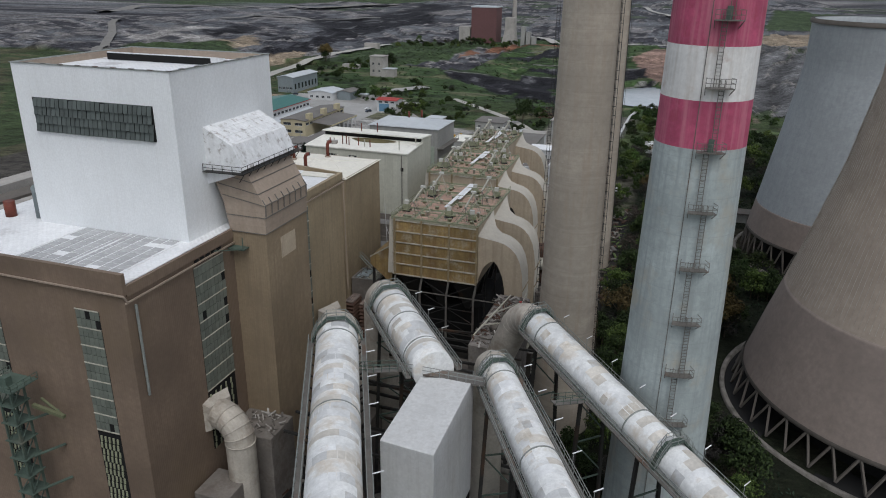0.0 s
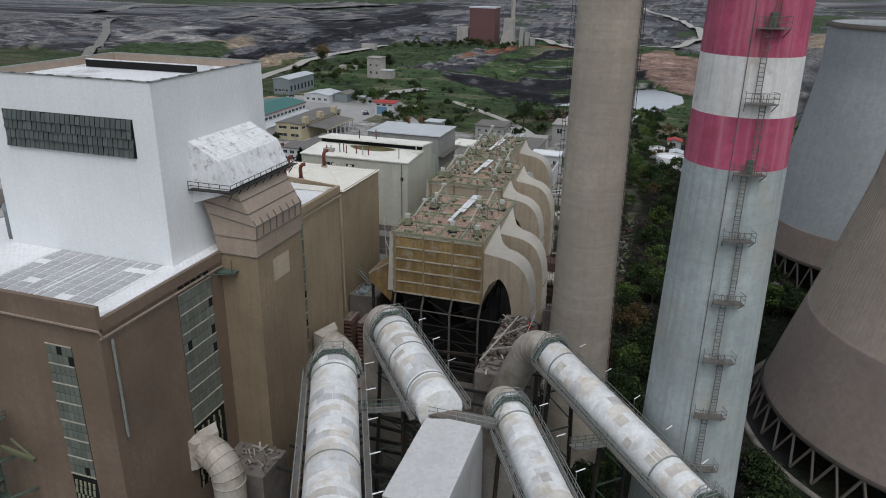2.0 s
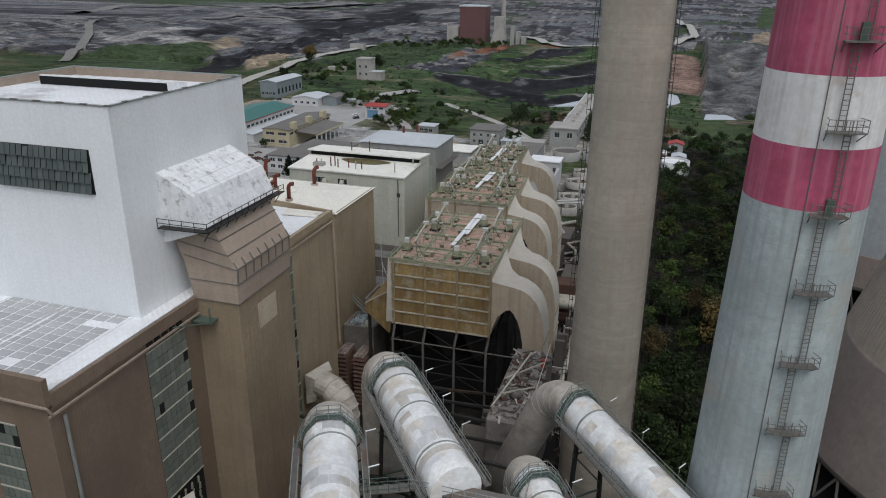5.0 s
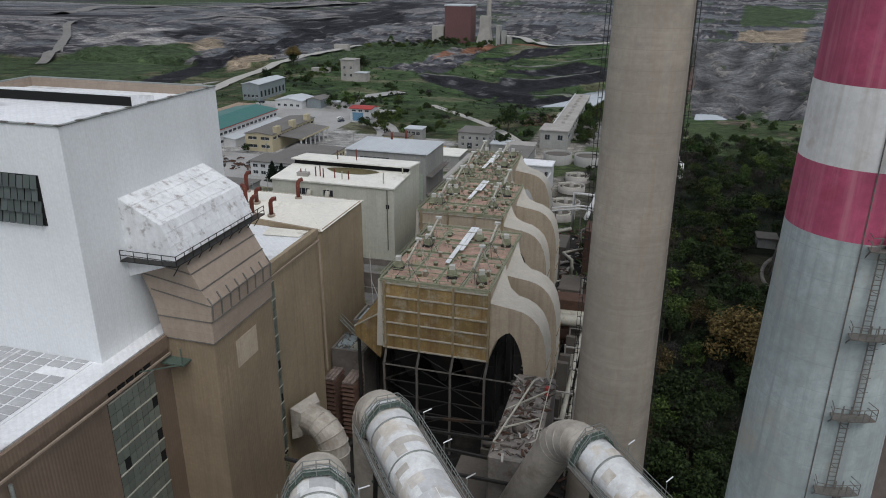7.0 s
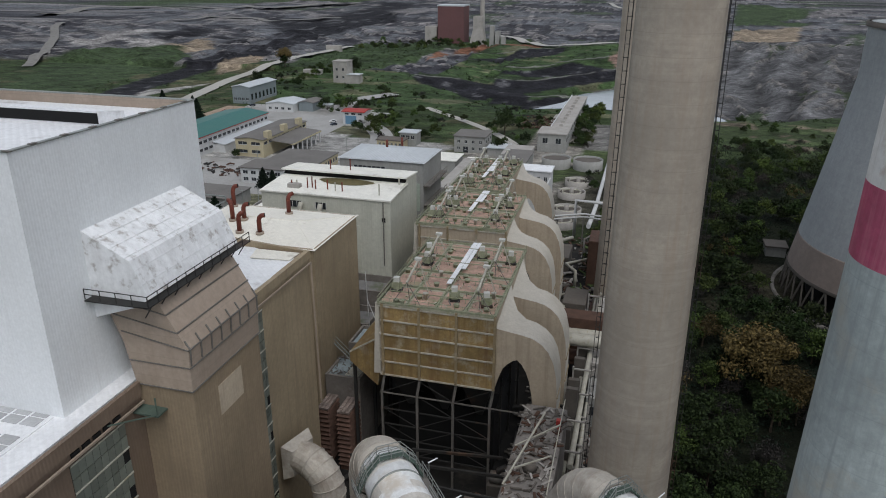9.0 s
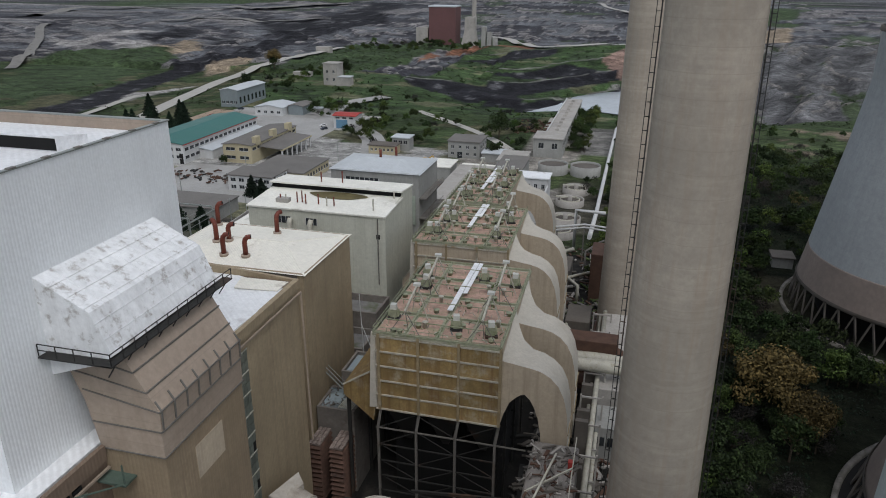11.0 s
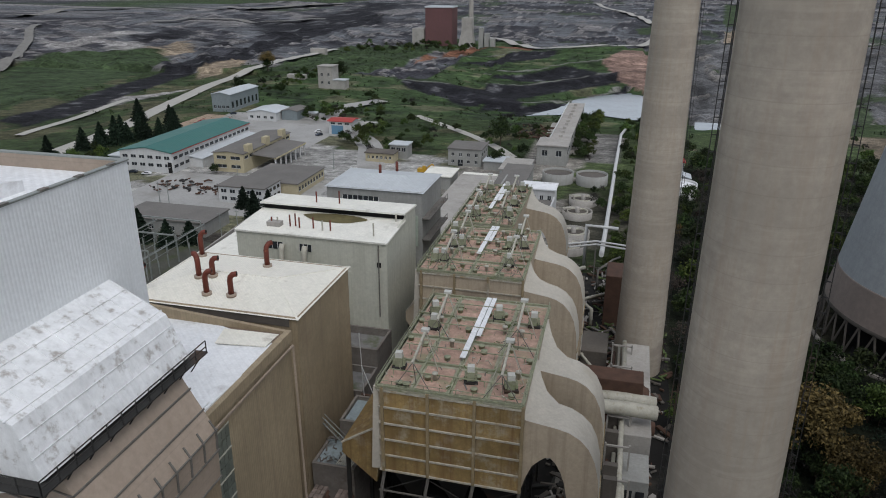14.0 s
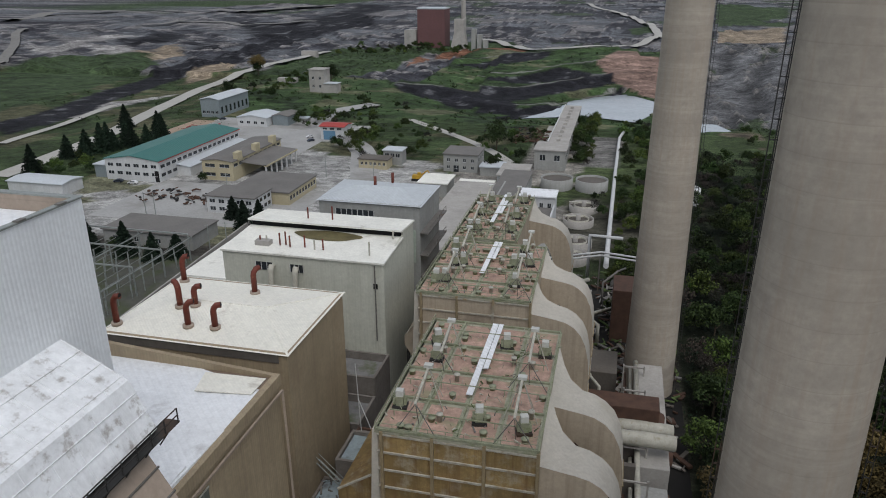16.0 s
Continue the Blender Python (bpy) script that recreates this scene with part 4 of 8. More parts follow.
def window_strip(origin, along, w, z0, z1, cols, rows, grate_z):
    """A tall strip of small dusty panes with an openwork grating below it."""
    o, d = Vector(origin), Vector(along)
    nrm = Vector((d.y, -d.x, 0))
    bm = B()
    c = [o + nrm * 0.03, o + d * w + nrm * 0.03]
    loft(bm, [[Vector((p.x, p.y, z)) - nrm * s for p, s in ((c[0], 0), (c[1], 0), (c[1], 0.25), (c[0], 0.25))] for z in (z0, z1)])
    strip = part("window_strip", bm, M["dark"], boiler, "tall strip of dusty green panes, some missing")
    pw, ph = w / cols, (z1 - z0) / rows
    q = B()
    box(q, 0.03, pw - 0.03, -0.05, 0.02, 0.04, ph - 0.04)
    me1 = mesh_of("window_pane", q, M["glass_green"])
    ang = math.atan2(d.y, d.x)
    for r in range(rows):
        for k in range(cols):
            if random.random() < (0.12 if k == cols - 1 else 0.02):
                continue
            p = o + d * (k * pw) + nrm * 0.05
            share("window_pane", me1, strip, (p.x, p.y, z0 + r * ph), (0, 0, ang))
    for r in range(0, rows + 1, 2):
        bm = B()
        z = z0 + r * ph
        bar(bm, tuple(o + nrm * 0.14) [:2] + (z,), tuple(o + d * w + nrm * 0.14)[:2] + (z,), 0.1, 0.16)
        part("transom", bm, M["pale_steel"], strip)
    # grating
    q = B()
    box(q, 0, 0.3, -0.12, 0.0, 0, 0.95)
    me2 = mesh_of("grating_slat", q, M["moss_steel"])
    bm = B()
    loft(bm, [[Vector((p.x, p.y, z)) - nrm * s for p, s in ((c[0], 0), (c[1], 0), (c[1], 0.2), (c[0], 0.2))] for z in (grate_z, z0 - 0.3)])
    grate = part("grating", bm, M["dark"], boiler, "openwork ventilation grating")
    for r in range(int((z0 - 0.3 - grate_z) / 1.15)):
        for k in range(5):
            p = o + d * (0.25 + k * (w - 0.4) / 5 + 0.15 * (r % 2)) + nrm * 0.08
            share("grating_slat", me2, grate, (p.x, p.y, grate_z + 0.1 + r * 1.15), (0, 0.06, ang))


window_strip((-26.2, 37.4, 0), (1, 0, 0), 4.0, 23.4, 42.8, 5, 14, 11.0)
window_strip((-44.5, 37.4, 0), (1, 0, 0), 4.0, 23.4, 42.8, 5, 14, 11.0)
window_strip((-17.6, 51.6, 0), (0, 1, 0), 7.4, 23.0, 44.2, 8, 14, 12.0)
window_strip((-17.6, 83.7, 0), (0, 1, 0), 3.0, 14.0, 43.6, 4, 20, 10.0)
for k in range(5):
    bm = B()
    box(bm, -17.62, -17.45, 52.0 + k * 1.4, 53.0 + k * 1.4, 44.5, 45.3)
    part("vent_opening", bm, M["dark"], boiler)

# ---- hooded flue ----
flue = thing("flue_hood", (-15, 69, 0), "sloping white duct hood turning down into a brown flue tower", "flue duct")
bm = B()
prof = [(-20.2, 63.6), (-15.3, 61.0), (-13.7, 57.3), (-15.2, 56.3), (-20.2, 54.6)]
loft(bm, [[(x, 60.7, z) for x, z in prof], [(x, 76.6, z) for x, z in prof]])
hood = part("hood", bm, M["hood"], flue, "white hood of panelled sheet, flaking and stained")
bm = B()
lo_prof = [(-14.2, 57.2), (-11.1, 51.6), (-11.25, 46.8), (-17.7, 46.8), (-18.5, 51.6), (-19.8, 55.4)]
loft(bm, [[(x, 61.9, z) for x, z in lo_prof], [(x, 75.2, z) for x, z in lo_prof]])
part("transition", bm, M["flue_clad"], flue, "brown sheet transition with seams")
bm = B()
box(bm, -17.7, -11.3, 62.0, 75.1, 0, 46.85)
part("tower", bm, mat("stained_tower_cladding", (0.29, 0.224, 0.148), 0.7, 0.24, 0.1, 2.0, 0.1, streak=0.5, streak_color=(0.17, 0.125, 0.09), stain=0.5, stain_color=(0.2, 0.15, 0.1), stain_scale=0.06, ribs=0.4, rib_depth=0.012), flue, "brown clad flue tower, rain-streaked")
bm = B()
box(bm, -11.34, -11.24, 66.2, 70.8, 41.4, 45.0)
part("patch_panel", bm, M["esp_side"], flue, "paler repair panel")
# seams of the hood sheets
for k in range(1, 6):
    f = k / 6
    bm = B()
    if f < 0.55:
        g = f / 0.55
        xx, zz = -20.2 + 4.9 * g, 63.6 - 2.6 * g
    else:
        g = (f - 0.55) / 0.45
        xx, zz = -15.3 + 1.6 * g, 61.0 - 3.7 * g
    bar(bm, (xx, 60.6, zz + 0.02), (xx, 76.7, zz + 0.02), 0.08, 0.06)
    part("seam", bm, M["hood"], flue)
for k in range(9):
    yy = 60.75 + k * 1.97
    bm = B()
    bar(bm, (-20.2, yy, 63.62), (-15.3, yy, 61.02), 0.05, 0.05)
    bar(bm, (-15.3, yy, 61.02), (-13.7, yy, 57.32), 0.05, 0.05)
    part("seam", bm, M["hood"], flue)
for k in range(8):
    bm = B()
    bar(bm, (-11.55, 62.1 + k * 1.85, 52.5), (-11.0, 62.1 + k * 1.85, 51.6), 0.14, 0.12)
    bar(bm, (-11.0, 62.1 + k * 1.85, 51.6), (-11.1, 62.1 + k * 1.85, 49.8), 0.14, 0.12)
    part("stiffener", bm, M["steel"], flue)
for zz, xx, xl in ((55.2, -13.05, -19.8), (53.4, -12.05, -19.2), (51.6, -11.05, -18.5), (49.6, -11.1, -18.1), (46.9, -11.2, -17.7)):
    bm = B()
    bar(bm, (xx, 61.9, zz), (xx, 75.3, zz), 0.12)
    bar(bm, (xx, 61.84, zz), (xl, 61.84, zz + (1.2 if zz > 51 else 0)), 0.1)
    part("seam", bm, M["steel"], flue)
bm = B()
slab(bm, [(-20.1, 59.6, 56.9), (-13.2, 59.6, 57.0), (-13.2, 60.7, 57.0), (-20.1, 60.7, 56.9)], 0.12)
slab(bm, [(-14.1, 59.6, 57.02), (-13.0, 59.6, 57.02), (-13.0, 78.2, 57.02), (-14.1, 78.2, 57.02)], 0.12)
for k in range(9):
    bar(bm, (-13.1, 60.2 + k * 2.1, 56.9), (-14.0, 60.2 + k * 2.1, 55.6), 0.09)
part("catwalk", bm, M["dark_steel"], flue, "dark steel catwalk round the hood")
railing(flue, (-20.0, 59.65, 57.0), (-13.05, 59.65, 57.0), material=M["dark_steel"])
railing(flue, (-13.05, 59.65, 57.0), (-13.05, 78.1, 57.0), material=M["dark_steel"])
bm = B()
box(bm, -17.5, -14.6, 60.4, 62.4, 44.2, 44.4)
bar(bm, (-14.8, 60.6, 44.4), (-14.8, 60.6, 46.4), 0.12)
bar(bm, (-14.8, 60.6, 44.4), (-17.6, 56.6, 45.2), 0.12)
part("bracket", bm, M["green_steel"], flue, "green steel bracket at the wall")

# ---- rear halls ----
hall = thing("turbine_hall", (-36, 123, 0), "tan clad hall with a pale hipped roof and rusty vent stacks", "building")
bm = B()
box(bm, -50, -22.8, 114, 133.4, 0, 41.4)
part("wall", bm, M["tan_clad"], hall)
bm = B()
v = [bm.verts.new(p) for p in ((-50.4, 113.7, 41.3), (-22.5, 113.7, 41.3), (-22.5, 133.8, 41.3), (-50.4, 133.8, 41.3), (-30.5, 123.7, 42.7), (-44, 123.7, 42.7))]
for f in ((0, 1, 4, 5), (1, 2, 4), (2, 3, 5, 4), (3, 0, 5), (3, 2, 1, 0)):
    bm.faces.new([v[i] for i in f])
part("roof", bm, M["tan_roof"], hall, "pale tan hipped sheet roof")
for a, b in (((-30.5, 123.7, 42.72), (-22.5, 113.7, 41.32)), ((-30.5, 123.7, 42.72), (-22.5, 133.8, 41.32)), ((-44, 123.7, 42.72), (-30.5, 123.7, 42.72))):
    bm = B()
    bar(bm, a, b, 0.3, 0.12)
    part("ridge_cap", bm, M["tan_roof"], hall)
# Dark strip on the wall draws the eaves' shadow as colour.
bm = B()
box(bm, -50, -24, 113.85, 114.0, 40.0, 41.2)
part("eaves_shadow_gap", bm, M["conc_dark"], hall, "dark strip painted as the shade under the eaves")


def bent_stack(x, y, z, h, turn, tall=1.0):
    st = thing("vent_stack", (x, y, z), "rust-red vent pipe with a bent top on the tan roof", "vent pipe", "vent stacks")
    d = Vector((math.cos(turn), math.sin(turn), 0))
    bm = B()
    p = Vector((x, y, z))
    tube(bm, [p, p + Vector((0, 0, h * 0.75)), p + Vector((0, 0, h * 0.88)) + d * 0.12, p + Vector((0, 0, h)) + d * 0.5, p + Vector((0, 0, h * 1.02)) + d * 1.1], 0.42, 14)
    part("pipe", bm, M["red_stack"], st)
    bm = B()
    tube(bm, [p + Vector((0, 0, -0.1)), p + Vector((0, 0, 0.35))], 0.75, 14)
    part("flashing", bm, M["flue_clad"], st)
    bm = B()
    e = p + Vector((0, 0, h * 1.02)) + d * 1.1
    tube(bm, [e, e + d * 0.02], 0.36, 12)
    part("mouth", bm, M["dark"], st)


for x, y, h, tn in ((-49.0, 116.0, 4.2, 0.1), (-48.0, 131.0, 4.2, 0.2), (-42.6, 121.5, 3.6, 2.6), (-38.8, 117.3, 3.6, 0.4), (-40.6, 122.2, 3.0, 0.2), (-34.9, 117.6, 3.4, 0.3), (-34.9, 129.0, 3.8, 1.0)):
    bent_stack(x, y, 41.4 + 1.3 * max(0, 1 - abs(y - 123.7) / 10), h, tn)

cream = thing("cream_hall", (-38, 162, 0), "cream clad hall with a long slotted roof lantern", "building")
bm = B()
box(bm, -54.2, -22.6, 152.6, 172, 0, 38.4)
loft(bm, [[(-22.9, 158, 38.3), (-22.9, 172, 38.3), (-22.9, 172, 40.0), (-22.9, 165, 40.4), (-22.9, 164.8, 39.6), (-22.9, 158, 38.8)], [(-22.6, 158, 38.3), (-22.6, 172, 38.3), (-22.6, 172, 40.0), (-22.6, 165, 40.4), (-22.6, 164.8, 39.6), (-22.6, 158, 38.8)]])
part("wall", bm, M["cream_clad"], cream)
bm = B()
slab(bm, [(-54.5, 152.3, 38.6), (-22.4, 152.3, 38.6), (-22.4, 164.6, 39.3), (-54.5, 164.6, 39.3)], 0.35)
part("front_roof", bm, M["cream_roof"], cream, "flat cream roof with a rusty pool stain")
bm = B()
slab(bm, [(-54.5, 163.6, 40.9), (-22.4, 163.6, 40.9), (-22.4, 172.3, 40.2), (-54.5, 172.3, 40.2)], 0.35)
part("raised_roof", bm, M["cream_roof"], cream)
# Black bar paints the shade in the slot below the raised roof.
bm = B()
box(bm, -54, -22.9, 164.6, 165.2, 39.2, 40.7)
part("clerestory_gap", bm, M["dark"], cream, "black slot under the raised roof")
bm = B()
lp = [(-37 + 6.8 * math.cos(a) * (1 + 0.12 * math.sin(3 * a)), 161.9 + 2.4 * math.sin(a) + (0.2 if a > 3 else 0), 0) for a in [k * math.tau / 24 for k in range(24)]]
bm.faces.new([bm.verts.new((x, y, 39.02 + (y - 159) * 0.057 + 0.03)) for x, y, _ in lp])
part("pool_stain", bm, mat("rusty_moss_puddle", (0.13, 0.11, 0.05), 0.8, 0.4, 0.4, 3.0, 0.2), cream, "moss and rust stained puddle")
bm = B()
box(bm, -24.6, -23.8, 152.5, 152.7, 33.4, 34.4)
part("dark_hatch", bm, M["dark"], cream)
for x0, w in ((-47.5, 3.4), (-40.6, 2.6)):
    bm = B()
    box(bm, x0, x0 + w, 152.48, 152.7, 35.2, 36.7)
    wp = part("window", bm, M["pane"], cream, "dark ribbon window")
    for k in range(4):
        q = B()
        box(q, x0 + k * w / 3 - 0.05, x0 + k * w / 3 + 0.05, 152.4, 152.5, 35.2, 36.7)
        part("mullion", q, M["wall_white"], wp)
for x0, h in ((-44, 7), (-39.2, 6)):
    bm = B()
    tube(bm, [(x0, 152.0, 36.5), (x0, 151.4, 35.6), (x0 - 0.2, 151.3, 35.6 - h * 0.7), (x0 - 0.2, 152, 35 - h)], 0.55, 12)
    part("wall_duct", bm, M["pale_steel"], cream)
bm = B()
tube(bm, [(-24.2, 152.35, 38), (-24.2, 152.35, 23)], 0.12, 8)
part("downpipe", bm, M["steel"], cream)
for x, y, h in ((-48, 156, 1.6), (-46.8, 156.2, 1.6), (-44, 156, 2.4), (-43, 156.4, 2.6), (-41.8, 155.6, 2.2), (-39, 156, 2.3), (-36.8, 155.4, 2.0), (-35.2, 155.6, 2.1), (-26, 155, 2.6), (-43, 167, 2.4), (-38, 167.5, 2.8), (-24, 163, 1.6)):
    bm = B()
    z = 38.7 + (y - 152.3) * 0.057 if y < 164 else 40.6
    tube(bm, [(x, y, z), (x, y, z + h)], 0.16, 8)
    solid("roof_pipe", bm, M["red_stack"] if random.random() < 0.6 else M["pale_steel"], "thin vent pipe standing on the cream roof", "vent pipe", "cream roof vents")
bm = B()
box(bm, -48.8, -45.9, 155.2, 156.8, 38.7, 39.7)
solid("roof_curb", bm, M["conc_pale"], "low concrete curb box on the cream roof", "roof curb")
bm = B()
box(bm, -54, -30, 152.45, 152.6, 21, 32)
part("front_recess", bm, M["cream_clad"], cream)

hip = thing("grey_hall", (-36, 192, 0), "grey hall with a pale hipped roof and a rust-holed wall panel", "building")
bm = B()
box(bm, -48, -24.5, 184, 201, 0, 39.2)
part("wall", bm, M["wall_grey"], hip)
bm = B()
v = [bm.verts.new(p) for p in ((-48.5, 183.6, 39.1), (-24.1, 183.6, 39.1), (-24.1, 201.4, 39.1), (-48.5, 201.4, 39.1), (-31, 192.5, 40.6), (-42, 192.5, 40.6))]
for f in ((0, 1, 4, 5), (1, 2, 4), (2, 3, 5, 4), (3, 0, 5), (3, 2, 1, 0)):
    bm.faces.new([v[i] for i in f])
part("roof", bm, M["roof_pale"], hip, "pale grey hipped roof")
bm = B()
box(bm, -44, -35, 183.85, 184.0, 35.6, 37.4)
wp = part("window_band", bm, M["pane"], hip)
for k in range(8):
    q = B()
    box(q, -44 + k * 1.28 - 0.06, -44 + k * 1.28 + 0.06, 183.75, 183.86, 35.6, 37.4)
    part("mullion", q, M["wall_white"], wp)
bm = B()
box(bm, -43.8, -25.5, 183.8, 184.0, 26, 33.6)
part("wall_panel", bm, mat("pale_green_panel", (0.38, 0.43, 0.36), 0.8, 0.12, 0.1, 2, 0.1), hip, "pale green panel")
bm = B()
box(bm, -32.5, -28.0, 183.72, 183.82, 30.6, 32.4)
part("rust_hole", bm, M["rust"], hip, "rusted-through patch")
for k in range(5):
    bm = B()
    box(bm, -24.6, -22.6, 184, 201, 12 + k * 5.2, 12.3 + k * 5.2)
    part("gallery_floor", bm, M["steel"], hip)
    bm = B()
    bar(bm, (-22.7, 184, 13.4 + k * 5.2), (-22.7, 201, 13.4 + k * 5.2), 0.1)
    for j in range(9):
        bar(bm, (-22.7, 184 + j * 2.1, 12.3 + k * 5.2), (-22.7, 184 + j * 2.1, 13.4 + k * 5.2), 0.08)
    part("gallery_rail", bm, M["steel"], hip)
bm = B()
tube(bm, [(-37.5, 183.4, 35.5), (-37.5, 182.7, 34.5), (-38, 182.6, 30), (-39.5, 182.9, 29)], 0.5, 10)
part("wall_duct", bm, M["pale_steel"], hip)
for x, y in ((-38, 194), (-35, 198)):
    bm = B()
    tube(bm, [(x, y, 40), (x, y, 42.4)], 0.35, 10)
    solid("roof_pipe", bm, M["red_stack"], "rusty vent pipe on the grey hipped roof", "vent pipe")


# ---- chimneys and cooling towers ----
def chimney(name, cx, cy, prof, label, bands):
    c = thing(name, (cx, cy, 0), label, "chimney")
    for nm, z0, z1, m in bands:
        zs = [z0 + (z1 - z0) * k / max(1, round((z1 - z0) / 4)) for k in range(max(1, round((z1 - z0) / 4)) + 1)]
        rr = [np.interp(z, [p[1] for p in prof], [p[0] for p in prof]) for z in zs]
        bm = B()
        lathe(bm, cx, cy, list(zip(rr, zs)), 72)
        part(nm, bm, m, c)
    return c


def r_at(prof, z):
    return float(np.interp(z, [p[1] for p in prof], [p[0] for p in prof]))


P_STR = [(7.4, 0), (6.35, 33), (5.65, 65), (5.35, 83), (4.6, 130)]
striped = chimney("striped_chimney", 51.2, 66.3, P_STR, "grey concrete chimney with faded red and white bands near the top",
                  [("grey_shaft", 0, 66.2, M["grey_conc"]), ("red_band", 66.2, 72.0, M["red_paint"]), ("white_band", 72.0, 78.3, M["white_paint"]),
                   ("red_band", 78.3, 90, M["red_paint"]), ("white_band", 90, 110, M["white_paint"]), ("red_band", 110, 130, M["red_paint"])])
P_NEAR = [(5.95, 0), (5.45, 30), (4.9, 83), (4.3, 140)]
near_ch = chimney("grey_chimney", 32.24, 96.9, P_NEAR, "tall tan-grey concrete chimney with ladder cables", [("shaft", 0, 140, M["concrete"])])
P_FAR = [(5.5, 0), (5.14, 20), (4.32, 82), (3.56, 140)]
far_ch = chimney("grey_chimney", 26.8, 186.2, P_FAR, "slimmer tan-grey concrete chimney beside the precipitators", [("shaft", 0, 140, M["concrete"])])
ang0 = math.atan2(-6.0, 1.2)
for k in range(8):
    z = 28.1 + 7.6 * k
    r = r_at(P_STR, z)
    bm = B()
    inner, outer = [], []
    for j in range(7):
        a = ang0 + (j - 3) * 0.085
        inner.append((51.2 + (r - 0.05) * math.cos(a), 66.3 + (r - 0.05) * math.sin(a), z))
        outer.append((51.2 + (r + 1.15) * math.cos(a), 66.3 + (r + 1.15) * math.sin(a), z))
    loop = inner + outer[::-1]
    loft(bm, [[(x, y, zz - 0.12) for x, y, zz in loop], loop])
    for j in (0, 6):
        bar(bm, inner[j][:2] + (z - 1.0,), outer[j], 0.08)
    pf = part("platform", bm, M["steel"], striped, "grey steel service platform")
    for hgt in (0.55, 1.1):
        bm = B()
        tube(bm, [(p[0], p[1], z + hgt) for p in [inner[0]] + outer + [inner[-1]]], 0.035, 6)
        part("guard_rail", bm, M["steel"], pf)
    for p in outer:
        bm = B()
        bar(bm, p, p[:2] + (z + 1.1,), 0.06)
        part("rail_post", bm, M["steel"], pf)
    a1 = ang0 + (0.06 if k % 2 else -0.06)
    z2 = z + 7.6
    r2 = r_at(P_STR, z2)
    bm = B()
    for s in (-0.05, 0.05):
        bar(bm, (51.2 + (r + 0.3) * math.cos(a1 + s), 66.3 + (r + 0.3) * math.sin(a1 + s), z), (51.2 + (r2 + 0.3) * math.cos(a1 + s), 66.3 + (r2 + 0.3) * math.sin(a1 + s), z2 + 0.9), 0.08)
    for j in range(18):
        zz = z + j * 0.45
        rr = r_at(P_STR, zz) + 0.3
        bar(bm, (51.2 + rr * math.cos(a1 - 0.05), 66.3 + rr * math.sin(a1 - 0.05), zz), (51.2 + rr * math.cos(a1 + 0.05), 66.3 + rr * math.sin(a1 + 0.05), zz), 0.05)
        if j % 3 == 0 and j > 4:
            rc = rr + 0.6
            bar(bm, (51.2 + rr * math.cos(a1 - 0.06), 66.3 + rr * math.sin(a1 - 0.06), zz), (51.2 + rc * math.cos(a1 - 0.03), 66.3 + rc * math.sin(a1 - 0.03), zz), 0.04)
            bar(bm, (51.2 + rc * math.cos(a1 - 0.03), 66.3 + rc * math.sin(a1 - 0.03), zz), (51.2 + rc * math.cos(a1 + 0.03), 66.3 + rc * math.sin(a1 + 0.03), zz), 0.04)
    part("ladder", bm, M["steel"], striped, "caged steel ladder")
    if k in (5, 7):
        bm = B()
        aa = ang0
        cxx, cyy = 51.2 + (r + 0.5) * math.cos(aa), 66.3 + (r + 0.5) * math.sin(aa)
        box(bm, cxx - 0.32, cxx + 0.32, cyy - 0.22, cyy + 0.4, z, z + 1.5)
        part("lamp_box", bm, M["green_steel"], striped, "green warning-light box")
bm = B()
for s in (-0.33,):
    pts = [(51.2 + (r_at(P_STR, z) + 0.06) * math.cos(ang0 + s), 66.3 + (r_at(P_STR, z) + 0.06) * math.sin(ang0 + s), z) for z in range(2, 128, 6)]
    tube(bm, pts, 0.05, 6)
part("cable", bm, M["steel"], striped, "dark cable down the shaft")
for ch, P0, cx, cy, angs in ((near_ch, P_NEAR, 32.24, 96.9, (-0.35, math.pi + 0.15)), (far_ch, P_FAR, 26.8, 186.2, (-0.25,))):
    for a in angs:
        bm = B()
        for s, off in ((-0.035, 0.25), (0.035, 0.25), (0.0, 0.75)):
            bar(bm, (cx + (r_at(P0, 1) + off) * math.cos(a + s), cy + (r_at(P0, 1) + off) * math.sin(a + s), 1), (cx + (r_at(P0, 138) + off) * math.cos(a + s), cy + (r_at(P0, 138) + off) * math.sin(a + s), 138), 0.07)
        for j in range(90):
            z = 2 + j * 1.5
            r = r_at(P0, z)
            bar(bm, (cx + (r + 0.25) * math.cos(a - 0.035), cy + (r + 0.25) * math.sin(a - 0.035), z), (cx + (r + 0.8) * math.cos(a), cy + (r + 0.8) * math.sin(a), z), 0.06)
            bar(bm, (cx + (r + 0.25) * math.cos(a + 0.035), cy + (r + 0.25) * math.sin(a + 0.035), z), (cx + (r + 0.8) * math.cos(a), cy + (r + 0.8) * math.sin(a), z), 0.06)
        part("ladder", bm, M["dark_steel"], ch, "dark caged ladder")


mat_curb = mat("broken_curb_concrete", (0.2, 0.185, 0.165), 0.9, 0.4, 0.4, 2.5, 0.5, stain=0.7, stain_color=(0.05, 0.05, 0.035), stain_scale=0.3)


